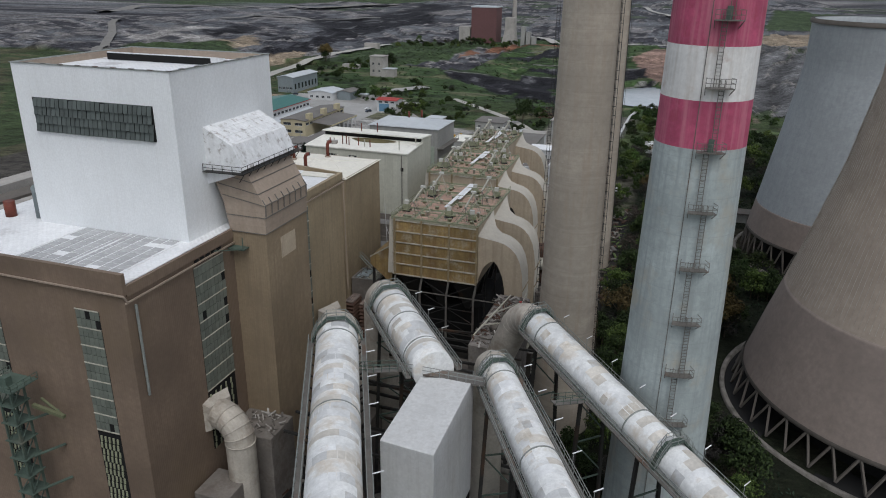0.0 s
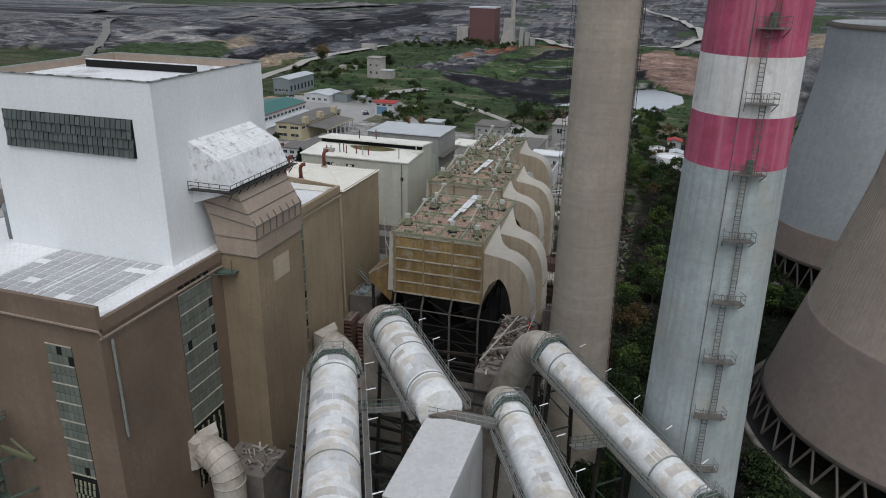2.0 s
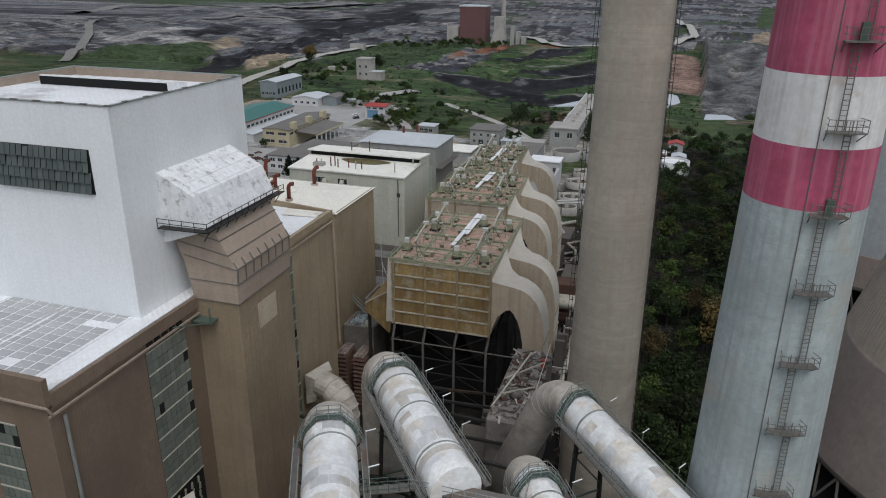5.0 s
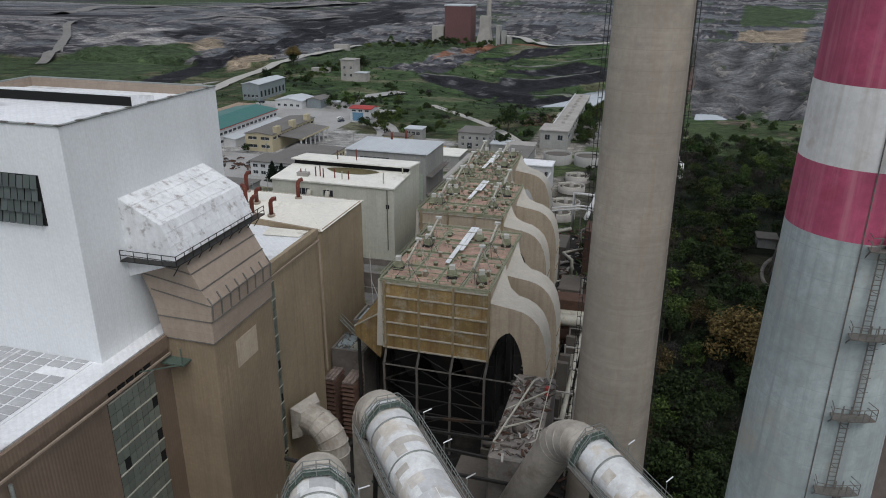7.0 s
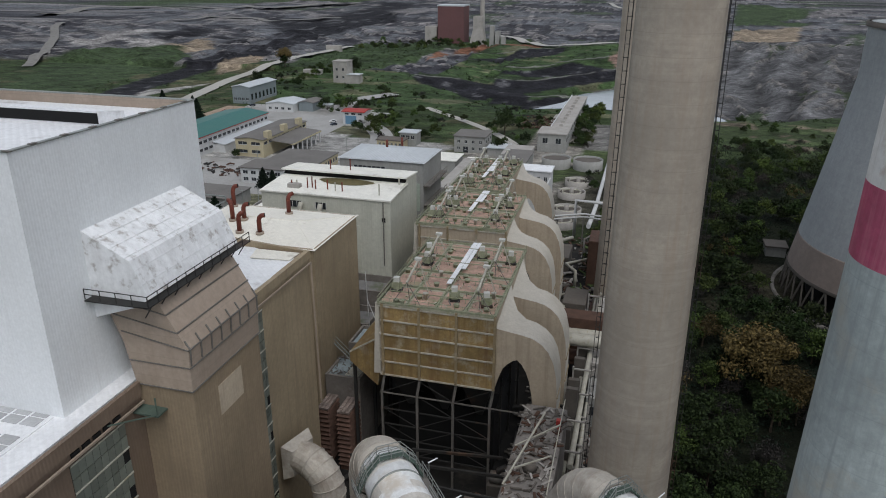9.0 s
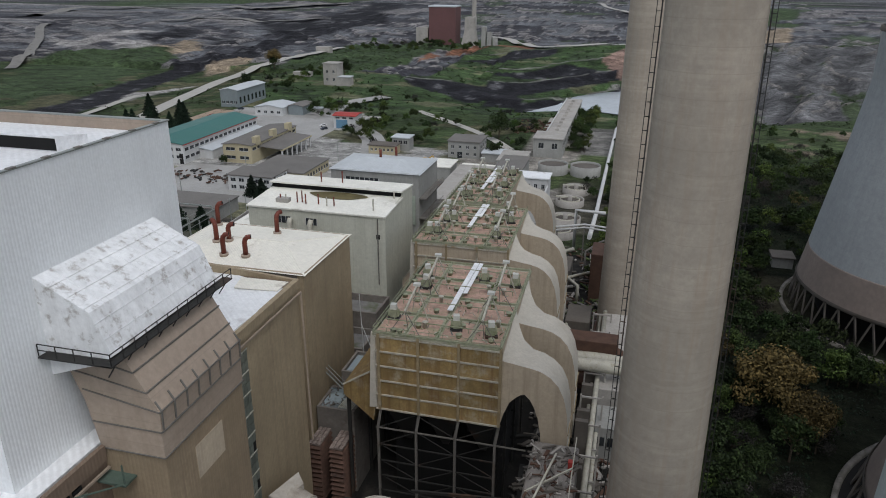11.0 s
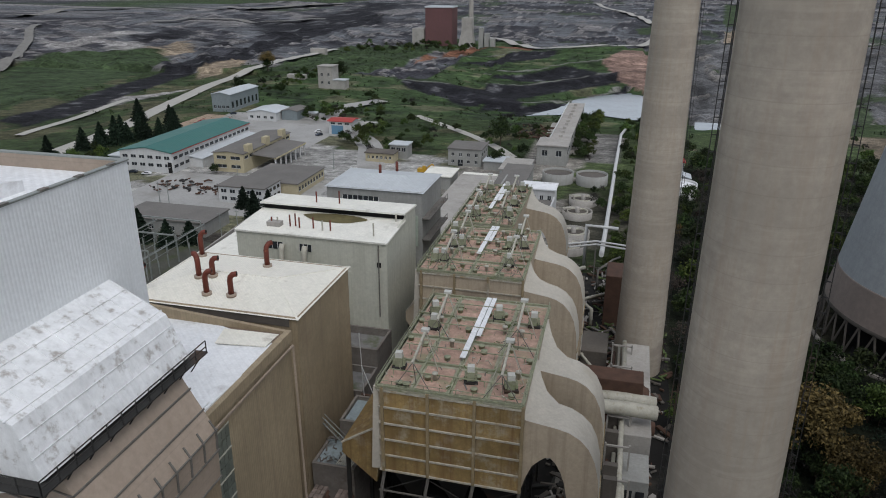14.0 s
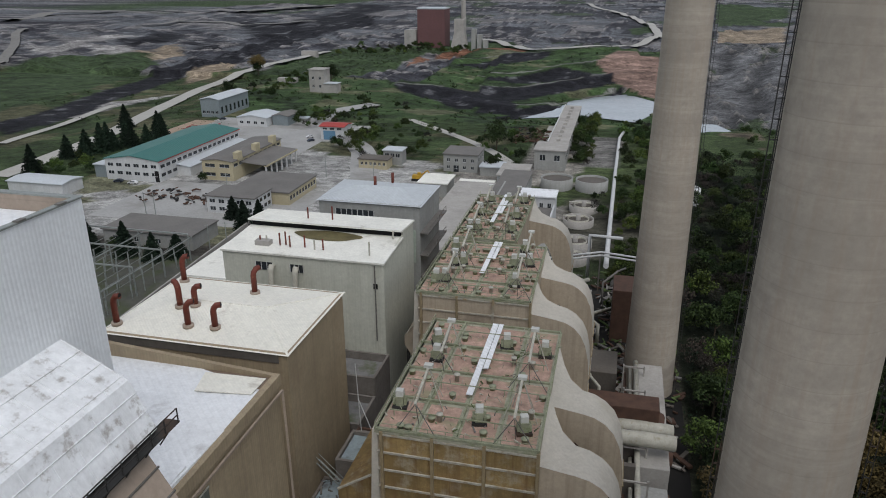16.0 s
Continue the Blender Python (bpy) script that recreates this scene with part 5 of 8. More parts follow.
def cooling_tower(cx, cy, rb, prof, split, label, upper):
    ct = thing("cooling_tower", (cx, cy, 0), label, "cooling tower", "cooling towers")
    z0 = prof[0][1]
    for nm, lo, hi, m in (("lower_shell", z0, split, M["ct_tan"]), ("upper_shell", split, prof[-1][1], upper)):
        zs = [lo + (hi - lo) * k / 24 for k in range(25)]
        pr = [(r_at(prof, z), z) for z in zs]
        bm = B()
        lathe(bm, cx, cy, pr + [(r - 0.5, z) for r, z in pr[::-1]], 96)
        part(nm, bm, m, ct)
    bm = B()
    lathe(bm, cx, cy, [(prof[-1][0] + 0.5, prof[-1][1] - 1.2), (prof[-1][0] + 0.5, prof[-1][1]), (prof[-1][0] - 0.6, prof[-1][1])], 96)
    part("rim", bm, M["conc_dark"], ct)
    bm = B()
    lathe(bm, cx, cy, [(prof[0][0] + 0.15, z0 - 0.4), (prof[0][0] + 0.35, z0), (prof[0][0] + 0.15, z0 + 0.6)], 96)
    part("ring_beam", bm, M["conc_dark"], ct)
    n = 44
    q = B()
    bar(q, (rb - 1.6, 0, 0.6), (prof[0][0] - 0.2, math.pi * prof[0][0] / n, z0), 0.42)
    leg_a = mesh_of("leg", q, M["conc_dark"])
    q = B()
    bar(q, (rb - 1.6, 0, 0.6), (prof[0][0] - 0.2, -math.pi * prof[0][0] / n, z0), 0.42)
    leg_b = mesh_of("leg", q, M["conc_dark"])
    for k in range(n):
        for me1 in (leg_a, leg_b):
            share("leg", me1, ct, (cx, cy, 0), (0, 0, k * math.tau / n))
    bm = B()
    lathe(bm, cx, cy, [(rb + 0.9, -0.5), (rb + 0.9, 0.8), (rb, 0.8), (rb - 0.2, 0.1)], 96)
    part("basin_curb", bm, mat_curb, ct, "broken dusty concrete basin edge")
    # The floor's black colour carries the shade under the shell.
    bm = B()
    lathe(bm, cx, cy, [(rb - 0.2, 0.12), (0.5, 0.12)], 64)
    part("basin_floor", bm, M["dark"], ct, "basin floor coloured near-black for the shade inside")
    # Added open drum in black, painting the dark interior seen between the legs.
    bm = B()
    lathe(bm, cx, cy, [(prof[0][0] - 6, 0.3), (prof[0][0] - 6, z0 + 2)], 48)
    part("fill_pack", bm, M["dark"], ct, "near-black drum standing in for the shade behind the legs")
    return ct


CT1, CT1_P = (102.7, 123.8), [(34.6, 6.5), (32.3, 15), (27.4, 32), (22.5, 51), (19.6, 68), (19.2, 76)]
CT2, CT2_P = (104.0, 218.0), [(30.6, 8.5), (28.6, 20), (24.2, 47), (22.1, 61.5), (22.2, 74.5)]
cooling_tower(*CT1, 37.8, CT1_P, 26.0, "huge tan ribbed concrete cooling tower on raking legs", mat("cooling_tower_ribbed_concrete", (0.40, 0.335, 0.275), 0.88, 0.16, 0.07, 1.0, 0.25, streak=0.3, streak_color=(0.28, 0.22, 0.175)))
cooling_tower(*CT2, 33.0, CT2_P, 17.5, "grey-coated concrete cooling tower with a bare tan base", M["ct_grey"])

# vertical ribs on the raw shell
ct1 = [o for o in scene.objects if o.name == "cooling_tower"][0]
for k in range(90):
    a = math.pi * 0.62 + k * math.pi * 1.0 / 90
    bm = B()
    pts = [(CT1[0] + (r_at(CT1_P, z) + 0.03) * math.cos(a), CT1[1] + (r_at(CT1_P, z) + 0.03) * math.sin(a), z) for z in range(27, 72, 5)]
    for p, q2 in zip(pts, pts[1:]):
        bar(bm, p, q2, 0.06, 0.06)
    part("shell_rib", bm, M["duct_head"], ct1)


# ---- electrostatic precipitators ----
S_FRONT = [(0, 32.7), (0.6, 32.55), (1.3, 32.45), (2.6, 32.25), (4.4, 32.0), (6.0, 31.6), (7.4, 30.8), (8.6, 29.5), (9.5, 27.6), (10.1, 25.0), (10.4, 21.7), (10.5, 12.0)]
S_BACK = [(0, 35.0), (0.5, 34.1), (1.1, 33.2), (2.2, 32.5), (4.0, 32.1), (5.8, 31.65), (7.3, 30.8), (8.6, 29.5), (9.5, 27.6), (10.1, 25.0), (10.4, 21.7), (10.5, 12.0)]
S_BOT = [(6.9, 12.0), (6.7, 17.0), (6.3, 21.0), (5.8, 23.6), (5.2, 25.3), (4.5, 26.6), (3.7, 27.4), (3.0, 27.2), (2.2, 26.5), (1.4, 25.6), (0.6, 23.5), (0.0, 21.2)]


def outlet_duct(parent, xe, y0, y1):
    """S-curved outlet from the casing's side at xe, wide at the casing and narrow outside."""
    def yb(dx):
        return y0 + 5.8 + (y1 - y0 - 5.8) * max(0.0, 1 - dx / 3.4) ** 1.25
    bm = B()
    fr = [bm.verts.new((xe + dx, y0, z)) for dx, z in S_FRONT]
    bk = [bm.verts.new((xe + dx, yb(dx), z)) for dx, z in S_BACK]
    for k in range(len(fr) - 1):
        f = bm.faces.new((fr[k], fr[k + 1], bk[k + 1], bk[k]))
        f.smooth = True
    part("outlet_top", bm, M["esp_ribbon"], parent, "pale curved outlet sheet")
    bm = B()
    tf = [bm.verts.new((xe + dx, y0 + 0.01, z - 0.02)) for dx, z in S_FRONT]
    bf = [bm.verts.new((xe + dx, y0 + 0.01, z)) for dx, z in S_BOT]
    tb = [bm.verts.new((xe + dx, yb(dx) - 0.01, z - 0.02)) for dx, z in S_BACK]
    bb = [bm.verts.new((xe + dx, yb(dx) - 0.01, z)) for dx, z in S_BOT]
    n = len(tf)
    for a, b in ((tf, bf), (tb, bb)):
        for k in range(n - 1):
            bm.faces.new((a[k], a[k + 1], b[n - 2 - k], b[n - 1 - k]))
    for k in range(n - 1):
        bm.faces.new((bf[k], bf[k + 1], bb[k + 1], bb[k]))
    part("outlet_side", bm, M["esp_side"], parent, "beige outlet side with an arched underside")
    for dx, z in ((10.45, 21.4), (10.5, 17.0)):
        bm = B()
        bar(bm, (xe + dx, y0 - 0.05, z), (xe + dx, y0 + 5.9, z), 0.2)
        part("outlet_flange", bm, M["esp_rib"], parent)


drum_q = B()
lathe(drum_q, 0, 0, [(0.0, 0), (0.42, 0), (0.42, 0.5), (0.5, 0.5), (0.5, 0.62), (0.0, 0.62)], 14)
DRUM = mesh_of("insulator_drum", drum_q, M["moss_steel"])
drum_q = B()
lathe(drum_q, 0, 0, [(0.0, 0), (0.3, 0), (0.3, 0.9), (0.42, 0.95), (0.42, 1.15), (0.0, 1.2)], 14)
DRUM2 = mesh_of("insulator_drum", drum_q, M["pale_steel"])


def transformer(x, y, z, turn):
    tr = thing("rectifier_transformer", (x, y, z), "pale boxy rectifier transformer on a mossy base on the deck", "transformer", "deck transformers")
    bm = B()
    box(bm, x - 0.95, x + 0.95, y - 0.8, y + 0.8, z, z + 0.35)
    part("base", bm, M["dark_steel"], tr)
    bm = B()
    box(bm, x - 0.5, x + 0.5, y - 0.5, y + 0.5, z + 0.35, z + 1.55)
    box(bm, x - 0.55, x + 0.55, y - 0.55, y + 0.55, z + 1.55, z + 1.7)
    part("tank", bm, M["moss_steel"], tr)
    bm = B()
    box(bm, x - 0.48, x + 0.48, y - 0.45, y + 0.45, z + 1.7, z + 2.5)
    part("cover", bm, mat_white_box, tr, "faded white cover")
    for s in (-1, 1):
        bm = B()
        for k in range(5):
            box(bm, x + s * 0.56, x + s * 0.86, y - 0.45 + k * 0.2, y - 0.38 + k * 0.2, z + 0.5, z + 1.4)
        part("radiator", bm, M["moss_steel"], tr)
    tr.rotation_euler = (0, 0, turn)
    return tr


mat_white_box = mat("faded_white_box", (0.55, 0.55, 0.51), 0.6, 0.1, 0.5, 4.0, 0.1, stain=0.3, stain_color=(0.36, 0.35, 0.27), stain_scale=0.6)


def precipitator(x0, x1, y0, y1, first, n_out, beams):
    zt, zb = 34.9, 21.5
    w = x1 - x0
    esp = thing("electrostatic_precipitator", ((x0 + x1) / 2, (y0 + y1) / 2, 0),
                "rusty ochre precipitator casing with a mossy, cluttered deck" if first else "beige precipitator casing with a mossy, cluttered deck",
                "precipitator", "precipitators")
    bm = B()
    box(bm, x0 + 0.3, x1 - 0.02, y0 + 0.3, y1, zb, zt - 0.3)
    part("casing", bm, M["esp_side"], esp)
    bm = B()
    loft(bm, [[(x0 - 0.9, y0, zb), (x0 + 0.3, y0 + 0.2, zb), (x0 + 0.3, y0 + 0.2, zt), (x0 - 0.3, y0, zt)], [(x0 - 0.9, y1, zb), (x0 + 0.3, y1, zb), (x0 + 0.3, y1, zt), (x0 - 0.3, y1, zt)]])
    part("side_flange", bm, M["esp_ribbon"], esp, "pale sloping side flange")
    # front panels between ribs
    cols = [x0 + 0.9 + (w - 0.9) * k / 3 for k in range(4)]
    rows = [zb + (zt - 0.5 - zb) * k / 5 for k in range(6)]
    for c in range(3):
        for r in range(5):
            bm = B()
            box(bm, cols[c] + 0.22, cols[c + 1] - 0.22, y0 + 0.02, y0 + 0.3, rows[r] + 0.12, rows[r + 1] - 0.12)
            part("front_panel", bm, M["esp_panel"] if first else M["esp_side"], esp)
    for c in range(4):
        bm = B()
        box(bm, cols[c] - 0.2, cols[c] + 0.2, y0 - 0.28, y0 + 0.3, zb, zt)
        part("front_post", bm, M["esp_rib"], esp)
    for r in range(6):
        bm = B()
        box(bm, x0 + 0.3, x1, y0 - 0.16, y0 + 0.3, rows[r] - 0.12, rows[r] + 0.14)
        part("front_rib", bm, M["rib_white"], esp, "whitened rib ledge")
    # deck
    bm = B()
    box(bm, x0, x1, y0 - 0.1, y1, zt - 0.3, zt)
    deck = part("deck", bm, M["deck_grey"], esp, "lichen-grey steel deck")
    ny = max(3, round((y1 - y0) / 6.8))
    px, py = w / 4, (y1 - y0) / ny
    for i in range(4):
        for j in range(ny):
            bm = B()
            a, b = x0 + i * px, y0 + j * py
            box(bm, a + 0.45, a + px - 0.45, b + 0.7, b + py - 0.7, zt - 0.02, zt + 0.06)
            part("deck_plate", bm, M["deck"], deck, "pinkish rusted deck plate")
    for j in range(ny + 1):
        bm = B()
        bar(bm, (x0 + 0.2, y0 + j * py, zt + 0.22), (x1 - 0.2, y0 + j * py, zt + 0.22), 0.2, 0.3)
        part("deck_beam", bm, M["moss_steel"], deck)
    for i in range(5):
        bm = B()
        bar(bm, (x0 + i * px, y0 + 0.2, zt + 0.12), (x0 + i * px, y1, zt + 0.12), 0.22, 0.25)
        part("deck_beam", bm, M["moss_steel"], deck)
    for j in range(ny):
        bm = B()
        yy = y0 + (j + 0.45) * py
        bar(bm, (x0 + 1, yy, zt + 0.9), (x1 - 1.2, yy, zt + 0.9), 0.13)
        for k in range(5):
            bar(bm, (x0 + 1.5 + k * (w - 3) / 4, yy, zt), (x0 + 1.5 + k * (w - 3) / 4, yy, zt + 0.9), 0.1)
        part("deck_pipe", bm, M["moss_steel"], esp)
    # edge rails
    for a, b in (((x0 + 0.1, y0, zt), (x1 - 0.1, y0, zt)), ((x1 - 0.1, y0, zt), (x1 - 0.1, y1, zt)), ((x0 + 0.1, y0, zt), (x0 + 0.1, y1, zt))):
        railing(esp, a, b, 1.1, 2.2, M["moss_steel"])
    # drums scattered in pairs over the hoppers
    for i in range(4):
        for j in range(ny):
            for s in range(2 if first else 3):
                share("insulator_drum", DRUM if random.random() < 0.75 else DRUM2, esp,
                      (x0 + (i + random.uniform(0.15, 0.9)) * px, y0 + (j + random.uniform(0.1, 0.9)) * py, zt + 0.05))
    # lifting beams on tripods
    for bx, by in beams:
        bm = B()
        bar(bm, (bx, by - 6.4, zt + 4.0), (bx, by + 0.6, zt + 5.6), 0.3, 0.32)
        lb = part("lifting_beam", bm, M["pale_steel"], esp, "pale lifting beam")
        bm = B()
        box(bm, bx - 0.55, bx + 0.55, by - 0.4, by + 0.4, zt + 5.5, zt + 5.9)
        part("beam_cap", bm, mat_white_box, lb)
        for dx, dy in ((-2.2, -1.2), (2.2, -1.2), (-1.4, 2.0), (1.4, 2.0)):
            bm = B()
            bar(bm, (bx, by, zt + 5.5), (bx + dx, by + dy, zt), 0.085)
            part("tripod_leg", bm, M["pale_steel"], lb)
        for dx, dy in ((-2.6, -0.6), (2.6, -0.6), (0.0, 1.4)):
            bm = B()
            bar(bm, (bx, by - 6.2, zt + 4.0), (bx + dx, by - 6.2 + dy, zt), 0.085)
            part("tripod_leg", bm, M["steel"], lb)
    # plank walkway
    bm = B()
    cx = (x0 + x1) / 2 + 0.4
    box(bm, cx - 0.9, cx - 0.05, y0 + 9, y1 - 0.6, zt + 0.75, zt + 0.87)
    part("walkway_plank", bm, M["white_roof"], esp, "pale metal walkway plank")
    bm = B()
    box(bm, cx + 0.05, cx + 0.75, y0 + 16, y1 - 0.6, zt + 0.75, zt + 0.87)
    part("walkway_plank", bm, M["white_roof"], esp)
    # outlets
    for ya, yc in n_out:
        outlet_duct(esp, x1, ya, yc)
    # hoppers and legs
    for i in range(3):
        for j in range(max(2, ny - 1)):
            bm = B()
            a, b = cols[i] + 0.4, y0 + 1 + j * (y1 - y0 - 1) / max(2, ny - 1)
            ax, bx2 = cols[i + 1] - 0.4, y0 + (j + 1) * (y1 - y0 - 1) / max(2, ny - 1)
            mx, my = (a + ax) / 2, (b + bx2) / 2
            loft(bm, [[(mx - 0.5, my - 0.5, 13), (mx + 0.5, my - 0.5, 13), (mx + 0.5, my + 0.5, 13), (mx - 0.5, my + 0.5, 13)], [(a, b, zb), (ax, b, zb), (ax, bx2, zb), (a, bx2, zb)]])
            # The hoppers' darkness is shade under the casing, put into their colour.
            part("hopper", bm, M["dark_steel"], esp, "steel hopper coloured dark for the shade under the casing")
    for j in range(ny):
        yy = y0 + 0.3 + j * (y1 - y0 - 0.6) / (ny - 1)
        for c in range(4):
            bm = B()
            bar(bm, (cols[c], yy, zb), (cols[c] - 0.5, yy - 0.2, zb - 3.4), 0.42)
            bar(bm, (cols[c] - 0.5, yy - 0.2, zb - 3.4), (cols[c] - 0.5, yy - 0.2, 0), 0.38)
            # Rear rows take the darker steel: shade below the casing, set by colour.
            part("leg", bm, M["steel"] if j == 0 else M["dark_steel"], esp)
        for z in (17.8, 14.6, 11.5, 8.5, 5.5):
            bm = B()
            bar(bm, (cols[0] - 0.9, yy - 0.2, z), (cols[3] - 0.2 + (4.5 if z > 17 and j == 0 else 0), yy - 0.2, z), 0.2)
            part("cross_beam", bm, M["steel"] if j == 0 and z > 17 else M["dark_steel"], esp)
        if j < 3:
            for c in range(3):
                for za, zc in ((17.8, 14.6), (14.6, 11.5), (11.5, 8.5), (8.5, 5.5), (21.0, 17.8)):
                    bm = B()
                    up = (c + (0 if za > 15 else 1)) % 2
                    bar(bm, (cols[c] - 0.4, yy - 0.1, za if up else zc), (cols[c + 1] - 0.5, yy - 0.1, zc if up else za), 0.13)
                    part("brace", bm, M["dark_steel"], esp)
    # Added black block: fills the space under the hoppers with painted shade.
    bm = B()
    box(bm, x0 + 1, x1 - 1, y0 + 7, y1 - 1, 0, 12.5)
    part("plinth", bm, M["dark"], esp, "near-black block standing in for the shade under the hoppers")
    return esp


precipitator(-10.0, 10.0, 110.0, 140.2, True, ((110.6, 123.6), (123.6, 136.6)), [(-4.9, 116.9), (7.0, 116.8), (-4.9, 129.8), (7.0, 129.8)])
precipitator(-15.9, 4.0, 150.0, 176.0, False, ((150.5, 159.5), (166.5, 175.9)), [(-10.5, 157), (1.5, 157), (-10.5, 169.5), (1.5, 169.5)])
precipitator(-15.9, -2.4, 178.0, 209.0, False, ((199.0, 208.9),), [(-11.5, 185), (-5.0, 185), (-11.5, 199), (-5.0, 199)])
for x, y, tn in ((2.2, 114.2, 0.2), (7.8, 113.4, 0.3), (-8.3, 115.4, 0.1), (-7.6, 132.6, 0.4), (2.6, 133.5, 0.2), (8.3, 132.5, 0.1), (-6.6, 128, 0),
                 (-13.5, 155, 0.1), (-12.0, 155.4, 0.1), (-12, 163.5, 0.2), (-10.5, 163.8, 0.2), (0.5, 156, 0.1), (-1.0, 165, 0.0), (1.8, 166, 0.2), (-13.5, 171, 0.1), (0, 173, 0.2),
                 (-13, 183, 0.1), (-11.5, 183.3, 0.1), (-4.2, 184, 0.1), (-12.8, 194, 0.2), (-4.5, 193, 0.1), (-12, 204, 0.1), (-8, 204, 0.1), (-4.4, 205, 0.2)):
    transformer(x, y, 35.0, tn)

# inlet hoods on the west side of the casings
for xa, ya, yb, w, m in ((-10.9, 110.6, 139.8, 4.6, M["esp_panel"]), (-16.8, 152.6, 175.6, 2.2, M["esp_side"]), (-16.8, 180.6, 208.6, 2.2, M["esp_side"])):
    hd = thing("inlet_hood", (xa, ya, 0), "stained inlet hood sloping out from the casing's foot", "duct hood", "inlet hoods")
    bm = B()
    pf = [(xa, 27.6), (xa - w, 24.6), (xa - w, 22.8), (xa + 0.4, 18.6), (xa + 0.8, 21.5)]
    loft(bm, [[(x, ya, z) for x, z in pf], [(x, yb, z) for x, z in pf]])
    part("hood_shell", bm, m, hd)
    bm = B()
    bar(bm, (xa, ya - 0.06, 27.6), (xa - w, ya - 0.06, 24.6), 0.3, 0.22)
    part("edge_beam", bm, M["rib_white"], hd, "whitened edge beam")
    for k in range(4):
        bm = B()
        bar(bm, (xa - w + 0.4, ya + 1 + k * (yb - ya - 2) / 3, 23), (xa - w + 0.4, ya + 1 + k * (yb - ya - 2) / 3, 0), 0.5)
        part("leg", bm, M["dark_steel"], hd)


def walled_annex(x0, x1, y0, y1, z, rim, wall, floor, label):
    """A flat-roofed block with a raised parapet round its sunk roof."""
    an = thing("walled_annex", ((x0 + x1) / 2, (y0 + y1) / 2, 0), label, "annex", "annexes")
    bm = B()
    box(bm, x0, x1, y0, y1, 0, z)
    part("wall", bm, wall, an)
    for a in ((x0, x1, y0, y0 + 0.35), (x0, x1, y1 - 0.35, y1), (x0, x0 + 0.35, y0 + 0.35, y1 - 0.35), (x1 - 0.35, x1, y0 + 0.35, y1 - 0.35)):
        bm = B()
        box(bm, *a, z, z + rim)
        box(bm, a[0] - 0.04, a[1] + 0.04, a[2] - 0.04, a[3] + 0.04, z + rim, z + rim + 0.1)
        part("parapet", bm, wall, an)
    bm = B()
    box(bm, x0 + 0.36, x1 - 0.36, y0 + 0.36, y1 - 0.36, z + 0.004, z + 0.12)
    part("roof", bm, floor, an)
    return an


mat_sheet = mat("torn_blue_grey_sheet", (0.30, 0.36, 0.38), 0.55, 0.2, 0.4, 3.0, 0.2, stain=0.7, stain_color=(0.06, 0.05, 0.045), stain_scale=0.35)
mat_moss = mat("mossy_gravel_roof", (0.20, 0.195, 0.19), 0.95, 0.3, 0.5, 3.0, 0.4, stain=0.6, stain_color=(0.07, 0.085, 0.025), stain_scale=0.22)
walled_annex(-45, -21.9, 143.6, 152.2, 18.8, 1.6, M["conc_mid"], mat_moss, "roofless concrete annex with a mossy gravel floor")
walled_annex(-45, -21.7, 134.6, 143.2, 15.6, 1.4, M["conc_mid"], mat_moss, "lower concrete annex with a mossy sunk roof")
walled_annex(-20.9, -15.9, 122.4, 130.0, 18.6, 0.7, M["conc_mid"], mat_sheet, "concrete hopper house roofed with torn blue-grey sheet")
walled_annex(-22.4, -15.6, 114.6, 121.6, 16.2, 0.35, M["conc_mid"], mat_sheet, "concrete house with a half-fallen sheet roof")
walled_annex(-21.6, -17.2, 131.6, 134.2, 16.6, 0.3, M["rust"], M["conc_mid"], "small rusty cooler house with a gridded top")
for k in range(9):
    bm = B()
    bar(bm, (-18.6 + 0.3 * k, 115.0, 16.8), (-17.9 + 0.28 * k, 119.4 + 0.3 * (k % 3), 17.1), 0.13, 0.1)
    solid("bare_joist", bm, M["pale_steel"], "bare roof joist over the fallen sheet roof", "joist", "bare joists")
lad = thing("slanted_ladder", (-20.5, 119.5, 17), "slanting railed ladder leaning over the low roof", "ladder")
for s in (-0.45, 0.45):
    bm = B()
    bar(bm, (-23.0, 120.6 + s, 20.2), (-18.2, 119.4 + s, 16.9), 0.14)
    bar(bm, (-23.0, 120.6 + s, 21.2), (-18.2, 119.4 + s, 17.9), 0.08)
    part("stringer", bm, M["rail"], lad)
for k in range(12):
    f = (k + 0.5) / 12
    bm = B()
    bar(bm, (-23.0 + 4.8 * f, 120.15 - 1.2 * f, 20.2 - 3.3 * f), (-23.0 + 4.8 * f, 121.05 - 1.2 * f, 20.2 - 3.3 * f), 0.07)
    part("rung", bm, M["rail"], lad)
mast = thing("guyed_mast", (-19.6, 130.4, 18), "thin white mast stayed beside the hopper house", "mast")
for a, b in (((-19.6, 130.4, 18), (-20.2, 130.6, 31)), ((-20.0, 130.5, 25), (-16.6, 128.6, 19))):
    bm = B()
    bar(bm, a, b, 0.1)
    part("pole", bm, M["wall_white"], mast)


